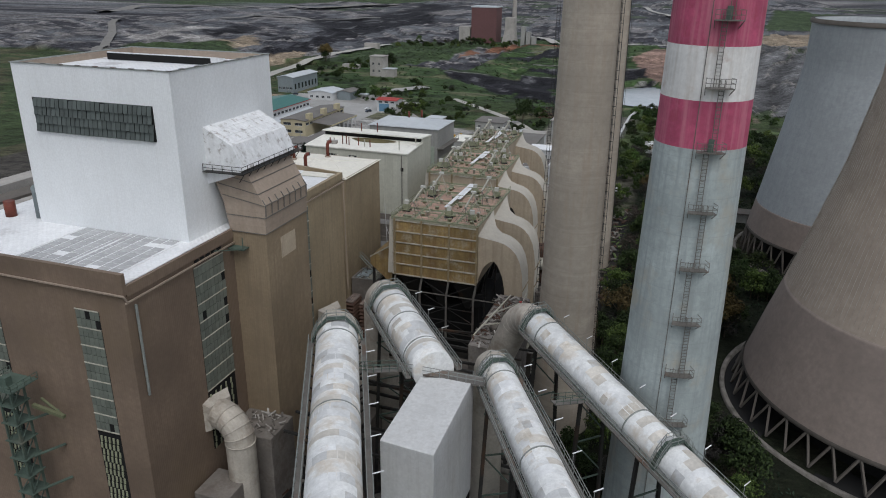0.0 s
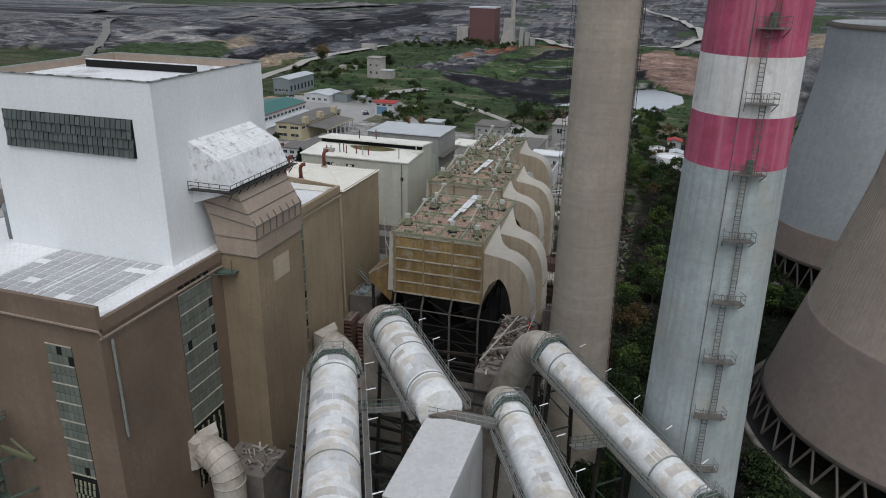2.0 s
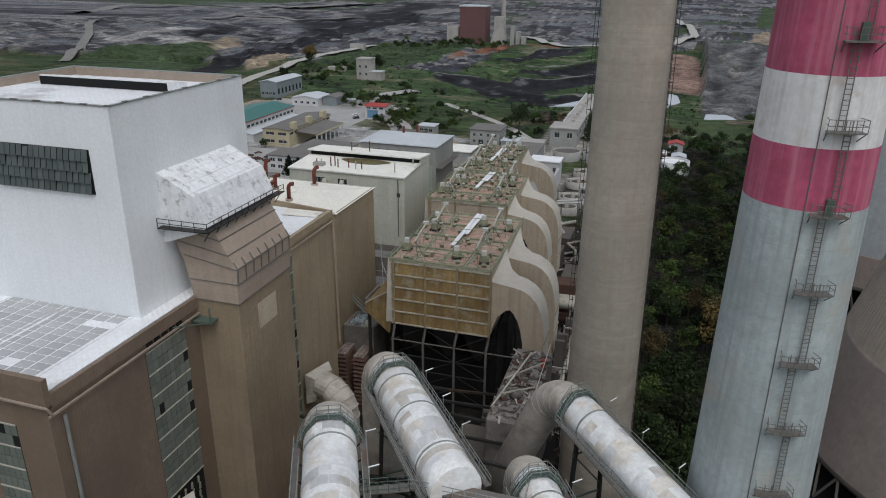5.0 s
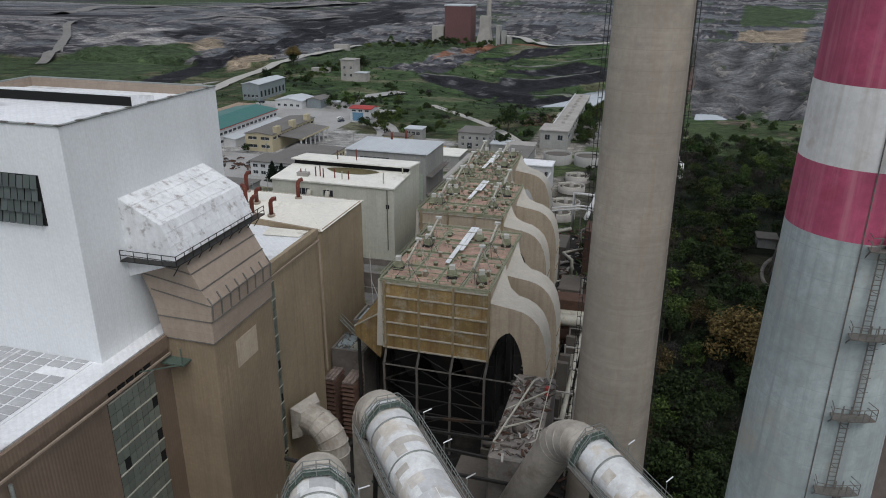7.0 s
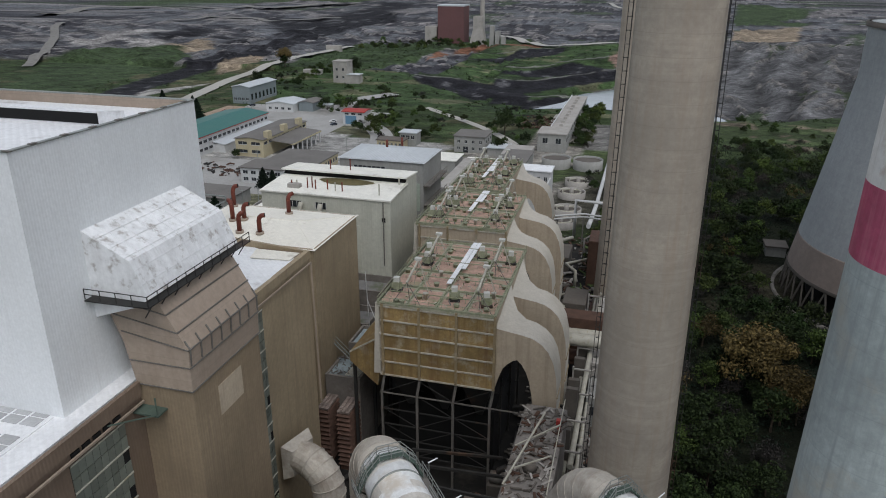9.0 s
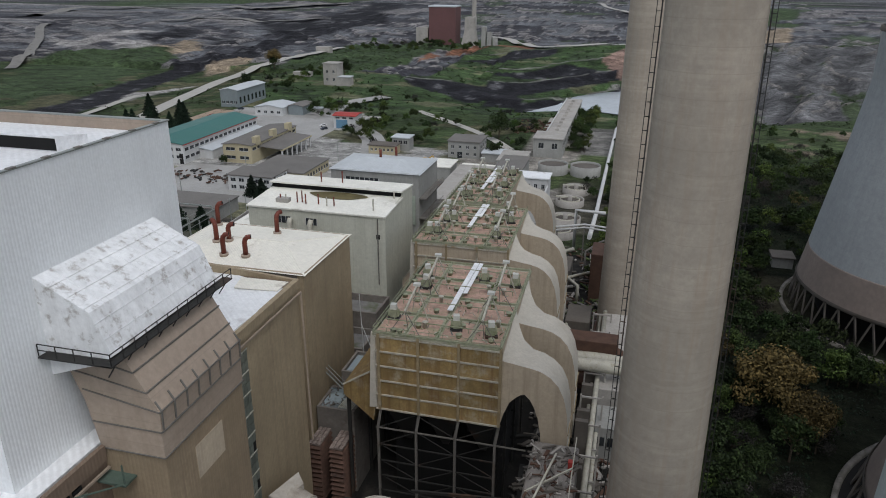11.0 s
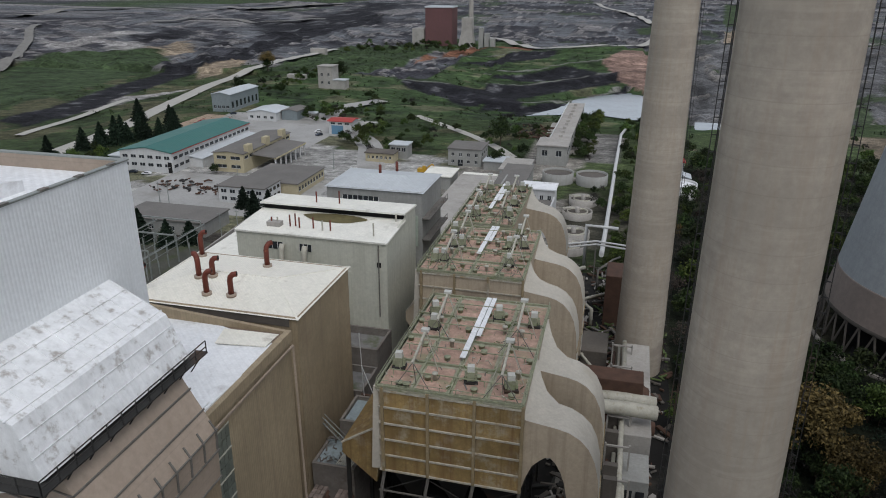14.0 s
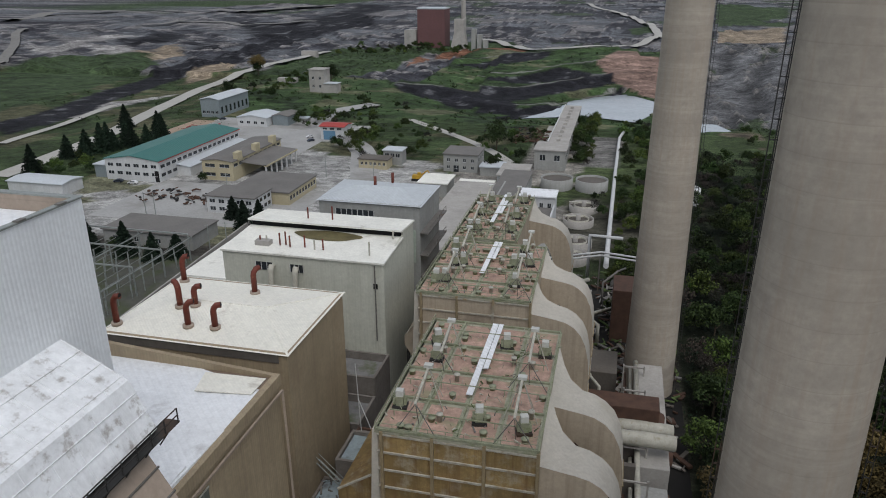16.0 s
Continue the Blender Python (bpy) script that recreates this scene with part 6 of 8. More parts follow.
def brick_cooler(x, y, w, d, z, label):
    """A narrow stack of overlapping rusty trays under a gridded sloping top."""
    bk = thing("tray_cooler", (x, y, 0), label, "cooler", "tray coolers")
    bm = B()
    box(bm, x - w / 2 + 0.2, x + w / 2 - 0.2, y - d / 2 + 0.2, y + d / 2 - 0.2, 0, z - 0.3)
    part("core", bm, M["rust"], bk)
    for k in range(12):
        bm = B()
        zz = z - 0.9 - k * 0.95
        loft(bm, [[(x - w / 2 - 0.15, y - d / 2 - 0.15, zz), (x + w / 2 + 0.15, y - d / 2 - 0.15, zz), (x + w / 2 + 0.15, y + d / 2 + 0.15, zz), (x - w / 2 - 0.15, y + d / 2 + 0.15, zz)],
                  [(x - w / 2 + 0.2, y - d / 2 + 0.2, zz + 0.4), (x + w / 2 - 0.2, y - d / 2 + 0.2, zz + 0.4), (x + w / 2 - 0.2, y + d / 2 - 0.2, zz + 0.4), (x - w / 2 + 0.2, y + d / 2 - 0.2, zz + 0.4)]])
        part("tray", bm, mat_tray, bk)
    nx2, ny2 = 3, max(4, int(d / 0.9))
    for i in range(nx2):
        for j in range(ny2):
            bm = B()
            box(bm, x - w / 2 + i * w / nx2 + 0.06, x - w / 2 + (i + 1) * w / nx2 - 0.06, y - d / 2 + j * d / ny2 + 0.06, y - d / 2 + (j + 1) * d / ny2 - 0.06, z - 0.35, z)
            part("top_cell", bm, mat_cell, bk)


mat_tray = mat("rust_brown_tray", (0.13, 0.075, 0.055), 0.85, 0.35, 0.6, 4.0, 0.3, stain=0.4, stain_color=(0.05, 0.035, 0.03), stain_scale=0.5)
mat_cell = mat("dusty_tile_cell", (0.27, 0.215, 0.185), 0.85, 0.3, 0.8, 4.0, 0.2, rnd=0.3)
brick_cooler(-21.0, 112.2, 2.2, 5.0, 12.6, "stack of rusty cooler trays with a gridded top")
brick_cooler(-17.0, 112.6, 2.4, 6.2, 12.6, "stack of rusty cooler trays with a dusty tiled top")


# ---- flue gas ducts ----
def cyl_patch(bm, a, d, s, u, r, t0, t1, a0, a1, th=0.05, seg=6):
    """A curved sheet laid round a duct."""
    rows = []
    for t in (t0, t1):
        rows.append([[bm.verts.new(a + d * t + (s * math.cos(g) + u * math.sin(g)) * rr) for g in [a0 + (a1 - a0) * k / seg for k in range(seg + 1)]] for rr in (r, r + th)])
    for k in range(seg):
        f = bm.faces.new((rows[0][1][k], rows[0][1][k + 1], rows[1][1][k + 1], rows[1][1][k]))
        f.smooth = True
    edge = [[[bm.verts.new(v.co) for v in ln] for ln in row] for row in rows]
    for i in (0, 1):
        for k in range(seg):
            bm.faces.new((edge[i][0][k], edge[i][0][k + 1], edge[i][1][k + 1], edge[i][1][k]))
    for row in rows:
        for v in row[0]:
            bm.verts.remove(v)


def gas_duct(a, b, r, label, head_drop, head_turn, walks=(1, 1), arch_at=(3.5,), z_walk=-0.4):
    """A round duct from a (its far head) to b, with sheet patches, collars, walkways, stairs and an elbow head."""
    a, b = Vector(a), Vector(b)
    d = (b - a).normalized()
    s = d.cross(Vector((0, 0, 1))).normalized()
    u = s.cross(d)
    ln = (b - a).length
    dt = thing("gas_duct", tuple(a), label, "duct", "flue gas ducts")
    bm = B()
    n = int(ln / 2)
    tube(bm, [a + d * (ln * k / n) for k in range(n + 1)], r, 40)
    part("shell", bm, M["duct"], dt, "pale sheet-clad duct shell")
    # elbow head
    hd = Vector(head_turn)
    bm = B()
    pts, n = [], 10
    for k in range(n + 1):
        g = k / n * math.pi / 2
        pts.append(a - d * (head_drop * math.sin(g)) + (hd * head_drop) * (1 - math.cos(g)))
    pts += [pts[-1] + hd * 6, pts[-1] + hd * 30]
    tube(bm, pts, r * 1.02, 32)
    part("elbow", bm, M["duct_head"], dt, "dusty elbow turning down")
    for k in range(1, n, 2):
        g = k / n * math.pi / 2
        p = a - d * (head_drop * math.sin(g)) + (hd * head_drop) * (1 - math.cos(g))
        tdir = (-d * math.cos(g) + hd * math.sin(g)).normalized()
        bm = B()
        tube(bm, [p, p + tdir * 0.12], r * 1.035, 32)
        part("elbow_seam", bm, M["duct_head"], dt)
    # sheets
    t = 0.3
    while t < ln - 1.6:
        w = random.uniform(1.0, 1.7)
        g0 = random.uniform(-0.1, 0.4)
        while g0 < 2.9:
            g1 = min(3.25, g0 + random.choice((0.45, 0.6, 0.9, 1.6)))
            if random.random() < 0.62:
                bm = B()
                cyl_patch(bm, a, d, s, u, r + 0.005, t, min(ln, t + w), g0, g1, random.uniform(0.012, 0.035))
                part("cladding_sheet", bm, random.choice((M["duct"], M["duct_patch"], M["duct_patch"], M["duct_warm"])), dt)
            g0 = g1
        t += w
    for t in [4.2, ln * 0.45, ln * 0.8]:
        bm = B()
        tube(bm, [a + d * t, a + d * (t + 0.22)], r + 0.09, 40)
        part("collar", bm, M["rail"], dt, "dark collar ring")
    # side walkways
    for sd, on in zip((1, -1), walks):
        if not on:
            continue
        off = s * sd * (r + 0.75) + Vector((0, 0, z_walk))
        bm = B()
        p0, p1 = a + d * 1.0 + off, a + d * ln + off
        e = s * 0.36
        loft(bm, [[p0 - e, p0 + e, p0 + e - u * 0.15, p0 - e - u * 0.15], [p1 - e, p1 + e, p1 + e - u * 0.15, p1 - e - u * 0.15]])
        part("walkway", bm, M["steel"], dt, "narrow steel side walkway")
        railing(dt, p0 + s * sd * 0.36, p1 + s * sd * 0.36, 1.1, 1.6, M["rail"])
        railing(dt, p0 - s * sd * 0.3 + d * 4, p1 - s * sd * 0.3, 1.0, 2.4, M["rail"])
        for k in range(int(ln / 6.5) if sd < 0 else 0):
            q = p0 + d * (2.0 + k * 6.5) + s * sd * 0.4
            bm = B()
            bar(bm, q, q + Vector((0, 0, 2.3)), 0.06)
            post = part("lamp_post", bm, M["rail"], dt)
            bm = B()
            bar(bm, q + Vector((0, 0, 2.3)) - s * sd * 0.1, q + Vector((0, 0, 2.35)) + s * sd * 1.1 - d * 0.3, 0.11, 0.09)
            part("tube_lamp", bm, M["white_roof"], post, "white tube lamp, unlit")
        for k in range(int(ln / 3)):
            bm = B()
            q = a + d * (1.5 + k * 3)
            bar(bm, q + s * sd * (r * 0.8) - Vector((0, 0, r * 0.55)), q + off - u * 0.1, 0.14)
            part("bracket", bm, M["dark_steel"], dt)
    # stepped arch catwalk over the duct
    for t in arch_at:
        lx = r + 0.7
        sh = [(-lx, z_walk + 0.1), (-r * 0.95, r * 0.55), (-r * 0.45, r + 0.35), (r * 0.45, r + 0.35), (r * 0.95, r * 0.55), (lx, z_walk + 0.1)]
        for (xa, za), (xb, zb) in zip(sh, sh[1:]):
            bm = B()
            pa, pb = a + d * t + s * xa + Vector((0, 0, za)), a + d * t + s * xb + Vector((0, 0, zb))
            bar(bm, pa, pb, 0.95, 0.1)
            m = max(2, int((pb - pa).length / 0.4))
            for k in range(m):
                q = pa + (pb - pa) * (k + 0.5) / m
                bar(bm, q - d * 0.47, q + d * 0.47, 0.24, 0.2)
            part("arch_step", bm, M["green_steel"], dt, "green stepped catwalk over the duct")
            for e in (-0.5, 0.5):
                railing(dt, pa + d * e, pb + d * e, 1.1, 1.1, M["rail"])
    # trestles
    for t in [4 + k * 13 for k in range(int(ln / 13) + 1)]:
        base = a + d * t
        for sx in (-1, 1):
            bm = B()
            bar(bm, base + s * sx * r * 0.8 - Vector((0, 0, r * 0.5)), Vector((base.x + s.x * sx * (r + 0.8), base.y + s.y * sx * (r + 0.8), 0)), 0.45)
            part("trestle_leg", bm, M["dark_steel"], dt)
        for k in range(4):
            z0, z1 = 2 + k * 7, 8 + k * 7
            bm = B()
            bar(bm, Vector((base.x - s.x * r, base.y - s.y * r, z0)), Vector((base.x + s.x * r, base.y + s.y * r, z1)), 0.2)
            bar(bm, Vector((base.x - s.x * r, base.y - s.y * r, z1)), Vector((base.x + s.x * r, base.y + s.y * r, z1)), 0.2)
            part("trestle_brace", bm, M["green_steel"], dt)
    return dt


DOWN = (0, 0, -1)
gas_duct((3.6, 56.0, 35.0), (25.5, 10.5, 35.0), 3.05, "long pale sheet-clad flue duct with patched stained cladding", 3.6, DOWN, (1, 1), (1.6,))
gas_duct((5.6, 70.6, 34.5), (20.6, 51.4, 34.5), 2.95, "short pale flue duct ending at a railed platform", 4.2, DOWN, (1, 1), (2.0,))
gas_duct((28.0, 56.4, 33.5), (50.5, 15.3, 33.5), 2.3, "pale flue duct with a domed dusty head", 3.0, DOWN, (1, 1), (1.8,))
gas_duct((30.2, 73.4, 33.2), (70.0, 29.3, 27.6), 2.45, "long sloping white flue duct with railed walkways", 4.0, (-0.35, 0.25, -0.9), (1, 1), (1.2, 34.0))

hopper = thing("transfer_box", (23, 43, 19), "big pale sheet-metal box duct with a sloping top", "duct box")
bm = B()
loft(bm, [[(19.4, 35.2, 17), (26.4, 34.6, 17), (26.6, 50.4, 17), (19.2, 49.0, 17)], [(19.4, 35.2, 33.9), (26.4, 34.6, 33.9), (26.2, 51.8, 34.3), (19.2, 49.6, 34.3)]])
bmesh.ops.bevel(bm, geom=bm.edges[:], offset=0.08, segments=1, affect='EDGES')
part("body", bm, mat("dull_white_sheet", (0.58, 0.585, 0.58), 0.55, 0.08, 0.3, 2.5, 0.12, streak=0.35, streak_color=(0.36, 0.35, 0.33), stain=0.3, stain_color=(0.45, 0.43, 0.4)), hopper, "dull white sheet")
bm = B()
box(bm, 15.5, 28.0, 50.4, 52.6, 34.0, 34.3)
part("platform", bm, M["steel"], hopper, "steel platform at the duct end")
railing(hopper, (15.5, 50.4, 34.3), (28.0, 50.4, 34.3), 1.2, 1.2, M["rail"])
railing(hopper, (28.0, 50.4, 34.3), (28.0, 55.5, 34.3), 1.2, 1.2, M["rail"])

# footbridges between the ducts
for a, b in (((9.5, 47.5, 34.4), (15.5, 50.6, 34.2)), ((37.2, 52, 32.6), (40.6, 55.2, 31.8)), ((31, 51.5, 33), (34.5, 50.5, 33))):
    br = thing("footbridge", a, "short railed steel footbridge between two ducts", "footbridge", "footbridges")
    bm = B()
    va, vb = Vector(a), Vector(b)
    bar(bm, va, vb, 1.2, 0.15)
    part("floor", bm, M["steel"], br)
    sd = (vb - va).cross(Vector((0, 0, 1))).normalized() * 0.6
    railing(br, va + sd, vb + sd, 1.1, 1.2, M["green_steel"])
    railing(br, va - sd, vb - sd, 1.1, 1.2, M["green_steel"])


# wall elbows: square flange, mitred bends
def wall_elbow(p, out, bend, drop, r, label):
    el = thing("elbow_duct", p, label, "duct", "wall elbows")
    p, out = Vector(p), Vector(out)
    pts = [p]
    for k in range(6):
        g = k / 5 * math.pi / 2
        pts.append(p + out * (2.2 + bend * math.sin(g)) + Vector((0, 0, -bend * (1 - math.cos(g)))))
    pts.append(pts[-1] + Vector((0, 0, -drop)))
    bm = B()
    tube(bm, pts, r, 20)
    for f in bm.faces:
        f.smooth = False
    part("pipe", bm, M["duct_head"], el, "dusty mitred sheet elbow")
    sd = out.cross(Vector((0, 0, 1))).normalized()
    bm = B()
    q0 = p + out * 0.05
    sq = [(-1, -1), (1, -1), (1, 1), (-1, 1)]
    loft(bm, [[q0 + sd * i * (r + 0.5) + Vector((0, 0, j * (r + 0.5))) for i, j in sq], [p + out * 1.6 + sd * i * (r * 0.9) + Vector((0, 0, j * (r * 0.9))) for i, j in sq]])
    part("flange", bm, M["duct_head"], el, "square flange on the wall")
    for k in range(2, len(pts) - 1):
        bm = B()
        dd = (pts[k + 1] - pts[k - 1]).normalized()
        tube(bm, [pts[k] - dd * 0.07, pts[k] + dd * 0.07], r * 1.05, 20)
        part("seam", bm, M["duct_head"], el)


wall_elbow((-17.5, 52.6, 19.0), Vector((0.96, -0.28, 0)), 3.6, 16, 2.35, "dusty beige elbow duct leaving the brown wall")
wall_elbow((-15.8, 89.5, 18.6), Vector((0.95, -0.3, 0)), 4.2, 14, 2.4, "dusty beige elbow duct beside the flue tower")

# ---- low structures round the ducts ----
def block(name, a, m, label, category="annex", bev=0.1):
    bm = B()
    box(bm, *a)
    bmesh.ops.bevel(bm, geom=bm.edges[:], offset=bev, segments=1, affect='EDGES')
    return solid(name, bm, m, label, category)


block("fan_house", (-17.4, -9.0, 55.0, 62.3, 0, 13.6), M["conc_mid"], "low dusty concrete fan house at the foot of the flue tower")
block("fan_house", (-16.8, -10.8, 44.5, 51.0, 0, 9.0), M["conc_mid"], "low pale roof below the wall elbow")
block("fan_house", (-6, 4, 62, 76, 0, 13), M["conc_dark"], "sooty concrete fan house below the ducts")
block("fan_house", (8, 20, 84, 100, 0, 8.5), M["conc_dark"], "sooty concrete slab house below the casing")
block("rubble_block", (15.6, 22.4, 85.5, 109.6, 0, 20.4), mat("grey_rubble_concrete", (0.24, 0.22, 0.2), 0.9, 0.35, 0.5, 3.0, 0.5, stain=0.6, stain_color=(0.1, 0.085, 0.07), stain_scale=0.35), "broken concrete fan block with a rubble-strewn top", bev=0.25)
block("machine_plinth", (12, 24, 36, 52, 0, 6), M["conc_dark"], "dark machine plinth under the box duct")
block("low_annex", (23.6, 28.8, 143.5, 178, 0, 10.2), M["conc_pale"], "long low annex with a partly fallen pale roof")
block("low_annex", (24.0, 28.6, 134.5, 142.3, 0, 7.4), M["wall_grey"], "small grey annex with dark windows")
for k in range(2):
    bm = B()
    box(bm, 24.6 + k * 2, 26.0 + k * 2, 134.3, 134.52, 3.6, 5.4)
    solid("annex_window", bm, M["pane"], "dark annex window in the grey wall", "window", "annex windows")
bm = B()
lp = [(26.2 + 2.2 * math.cos(k) * (1 + 0.25 * math.sin(2.3 * k)), 157 + 5.5 * math.sin(k) * (1 + 0.2 * math.cos(3.1 * k)), 10.24) for k in [j * math.tau / 20 for j in range(20)]]
bm.faces.new([bm.verts.new(p) for p in lp])
solid("roof_hole", bm, M["rust"], "ragged rust-brown hole in the annex roof", "roof hole")
for y, z, m in ((146, 13.5, M["pale_steel"]), (151.5, 12.0, M["pale_steel"]), (148.5, 8.5, M["rust"])):
    bm = B()
    tube(bm, [(12, y, z), (24, y + 0.6, z), (29.5, y + 1, z - 0.4)], 1.3, 18)
    solid("cross_duct", bm, m, "rust-streaked cross duct leading to the chimney", "duct", "cross ducts")
block("cross_wall", (13, 27, 152.6, 157.2, 4, 15.5), M["rust"], "rusty brown cross wall beside the chimney", "wall")


# rubble and loose beams on the broken block and the annexes
def rubble(name, x0, x1, y0, y1, z, n, label, mats, size=(0.3, 1.4)):
    for m_i, m in enumerate(mats):
        bm = B()
        for _ in range(n // len(mats)):
            c = Vector((random.uniform(x0, x1), random.uniform(y0, y1), z + random.uniform(0, 0.25)))
            w = random.uniform(*size)
            ln = w * random.uniform(0.8, 3.5)
            g = random.uniform(0, math.tau)
            bar(bm, c, c + Vector((math.cos(g) * ln, math.sin(g) * ln, random.uniform(-0.1, 0.6))), w * random.uniform(0.25, 0.8), w * 0.3)
        solid(name, bm, m, label, "debris", kind="stuff")


rubble("rubble", 15.8, 22, 86, 108, 20.4, 260, "broken concrete and torn sheets lying on the block top", [M["conc_dark"], M["conc_pale"], M["rust"], M["conc_dark"]], (0.15, 0.7))
rubble("rubble", -22, -16, 115, 121, 16.35, 60, "torn blue-grey sheets and debris on the annex roof", [M["grey_shed"], M["conc_dark"], M["conc_dark"]], (0.15, 0.6))
rubble("rubble", 13, 30, 110, 150, 0.3, 420, "scrap and broken concrete on the sooty ground", [M["conc_dark"], M["conc_pale"], M["rust"], M["steel"]], (0.3, 1.5))
rubble("rubble", -16, 30, 40, 108, 0.3, 420, "scrap and machine parts on the sooty ground", [M["conc_dark"], M["dark_steel"], M["rust"], M["steel"]], (0.3, 1.6))
for a, b, w in (((15.9, 88, 21), (19.5, 103, 23.5), 0.25), ((17, 90, 22.5), (21.5, 96, 21), 0.2), ((16, 97, 21), (22, 101, 23), 0.22), ((21.9, 86, 20.4), (21.9, 109, 22.4), 0.15)):
    bm = B()
    bar(bm, a, b, w)
    solid("fallen_beam", bm, M["pale_steel"], "bent steel beam lying across the rubble", "beam", "fallen beams")
bm = B()
tube(bm, [(18.8, 93, 20.4), (18.8, 93, 21.6), (18.8, 93, 21.7)], [1.1, 0.9, 0.7], 16)
solid("fan_hub", bm, M["conc_dark"], "broken fan hub set in the rubble", "fan")
bm = B()
box(bm, 21.2, 21.9, 103.5, 104.2, 20.4, 22.0)
solid("red_drum", bm, M["roof_red"], "small red box standing on the rubble", "box")

for x0, x1, y0, y1 in ((-9.6, 9.6, 110.6, 139.6), (-15.4, 3.6, 150.6, 175.6), (-15.4, -2.8, 178.6, 208.6)):
    rubble("deck_clutter", x0, x1, y0, y1, 35.02, 320, "rusty brackets, weeds and loose fittings on the deck", [M["moss_steel"], M["pale_steel"], M["deck_grey"], M["steel"], M["weed"]], (0.08, 0.3))
rubble("rubble", -16.5, -9.5, 56, 62, 13.6, 60, "scraps of sheet and concrete on the fan house roof", [M["conc_dark"], M["conc_pale"]], (0.15, 0.6))
rubble("rubble", 16, 34, 180, 250, 0.3, 300, "scrap and weeds between the tanks", [M["conc_dark"], M["rust"], M["weed"], M["weed"]], (0.3, 1.4))

# pipe rack east of the casings
rack = thing("pipe_rack", (22, 120, 0), "cluttered pipe rack beside the precipitators", "pipe rack")
for x, z, r in ((22.5, 9, 0.35), (23.5, 10.5, 0.5), (21.5, 7.5, 0.3), (24.3, 6, 0.4)):
    bm = B()
    tube(bm, [(x, 108, z), (x, 178, z)], r, 10)
    part("pipe", bm, M["pale_steel"] if r > 0.32 else M["rust"], rack)
for k in range(8):
    bm = B()
    y = 110 + k * 9
    for x in (21, 25):
        bar(bm, (x, y, 0), (x, y, 12.5), 0.3)
    bar(bm, (21, y, 12), (25, y, 12), 0.3)
    bar(bm, (21, y, 7), (25, y, 7), 0.25)
    part("portal", bm, M["conc_pale"], rack)

# green stair tower against the front wall
st = thing("stair_tower", (-36.5, 33.5, 0), "green steel stair tower against the brown wall", "stair tower")
for x in (-37.6, -35.4):
    for y in (32.4, 34.6):
        bm = B()
        bar(bm, (x, y, 0), (x, y, 31), 0.28)
        part("post", bm, M["green_steel"], st)
for k in range(10):
    z = 1 + k * 3
    bm = B()
    box(bm, -38, -35, 32, 35, z, z + 0.12)
    part("landing", bm, M["green_steel"], st)
    bm = B()
    bar(bm, (-37.6, 32.4, z), (-35.4, 32.4, z + 3), 0.14)
    bar(bm, (-35.4, 32.4, z), (-35.4, 34.6, z + 3), 0.14)
    part("brace", bm, M["green_steel"], st)
    if k % 2 == 0 and k > 1:
        bm = B()
        bar(bm, (-35.2, 33.5, z), (-32.8, 37.3, z + 0.2), 0.5, 0.15)
        part("wall_tie", bm, M["green_steel"], st)
for a, b in (((-39, 31.5, 31), (-34, 31.5, 31)), ((-34, 31.5, 31), (-34, 36, 31)), ((-39, 31.5, 31), (-39, 36, 31))):
    railing(st, a, b, 1.1, 1.2, M["green_steel"])
bm = B()
box(bm, -39, -34, 31.5, 36, 30.9, 31)
box(bm, -37.2, -36.0, 32.6, 33.6, 31, 32.4)
part("top_landing", bm, M["green_steel"], st)
bm = B()
bar(bm, (-34.2, 34.5, 27.4), (-28.8, 34.6, 26.6), 0.5)
bar(bm, (-34.2, 36.0, 27.6), (-28.8, 34.6, 26.6), 0.3)
part("jib", bm, mat("yellow_green_steel", (0.14, 0.15, 0.085), 0.6, 0.2), st, "yellow-green jib arm")


# ---- sooty machinery below the ducts ----
random.seed(23)
for k in range(26):
    x, y = random.uniform(-10, 32), random.uniform(38, 104)
    if 13 < x < 24 and 84 < y:
        continue
    w, d, h = random.uniform(1.5, 4), random.uniform(1.5, 4), random.uniform(2, 9)
    mc = thing("fan_unit", (x, y, 0), "sooty fan unit with a round housing on a plinth", "machine", "fan units")
    bm = B()
    box(bm, x - w / 2, x + w / 2, y - d / 2, y + d / 2, 0, h)
    bmesh.ops.bevel(bm, geom=bm.edges[:], offset=0.12, segments=1, affect='EDGES')
    part("plinth", bm, M["conc_dark"], mc)
    bm = B()
    tube(bm, [(x - w * 0.4, y, h + 0.9), (x + w * 0.4, y, h + 0.9)], 1.0, 18)
    part("housing", bm, M["steel"], mc)
    bm = B()
    tube(bm, [(x, y, h + 0.9), (x, y, h + 2.4), (x + 1.2, y + 0.4, h + 3.0)], 0.45, 12)
    part("outlet", bm, M["dark_steel"], mc)
for k in range(14):
    z = random.uniform(8, 26)
    y = random.uniform(42, 104)
    bm = B()
    x0, x1 = random.uniform(-12, 4), random.uniform(12, 34)
    bar(bm, (x0, y, z), (x1, y + random.uniform(-3, 3), z), 0.35, 0.45)
    solid("service_beam", bm, M["dark_steel"], "dark steel service beam spanning between the trestles", "beam", "service beams")
for k in range(10):
    y = 111 + k * 4.0
    bm = B()
    box(bm, 20.9, 23.0, y, y + 1.0, 0, random.uniform(9, 16))
    solid("concrete_pier", bm, M["conc_dark"], "soot-stained concrete pier beside the outlets", "pier", "outlet piers")
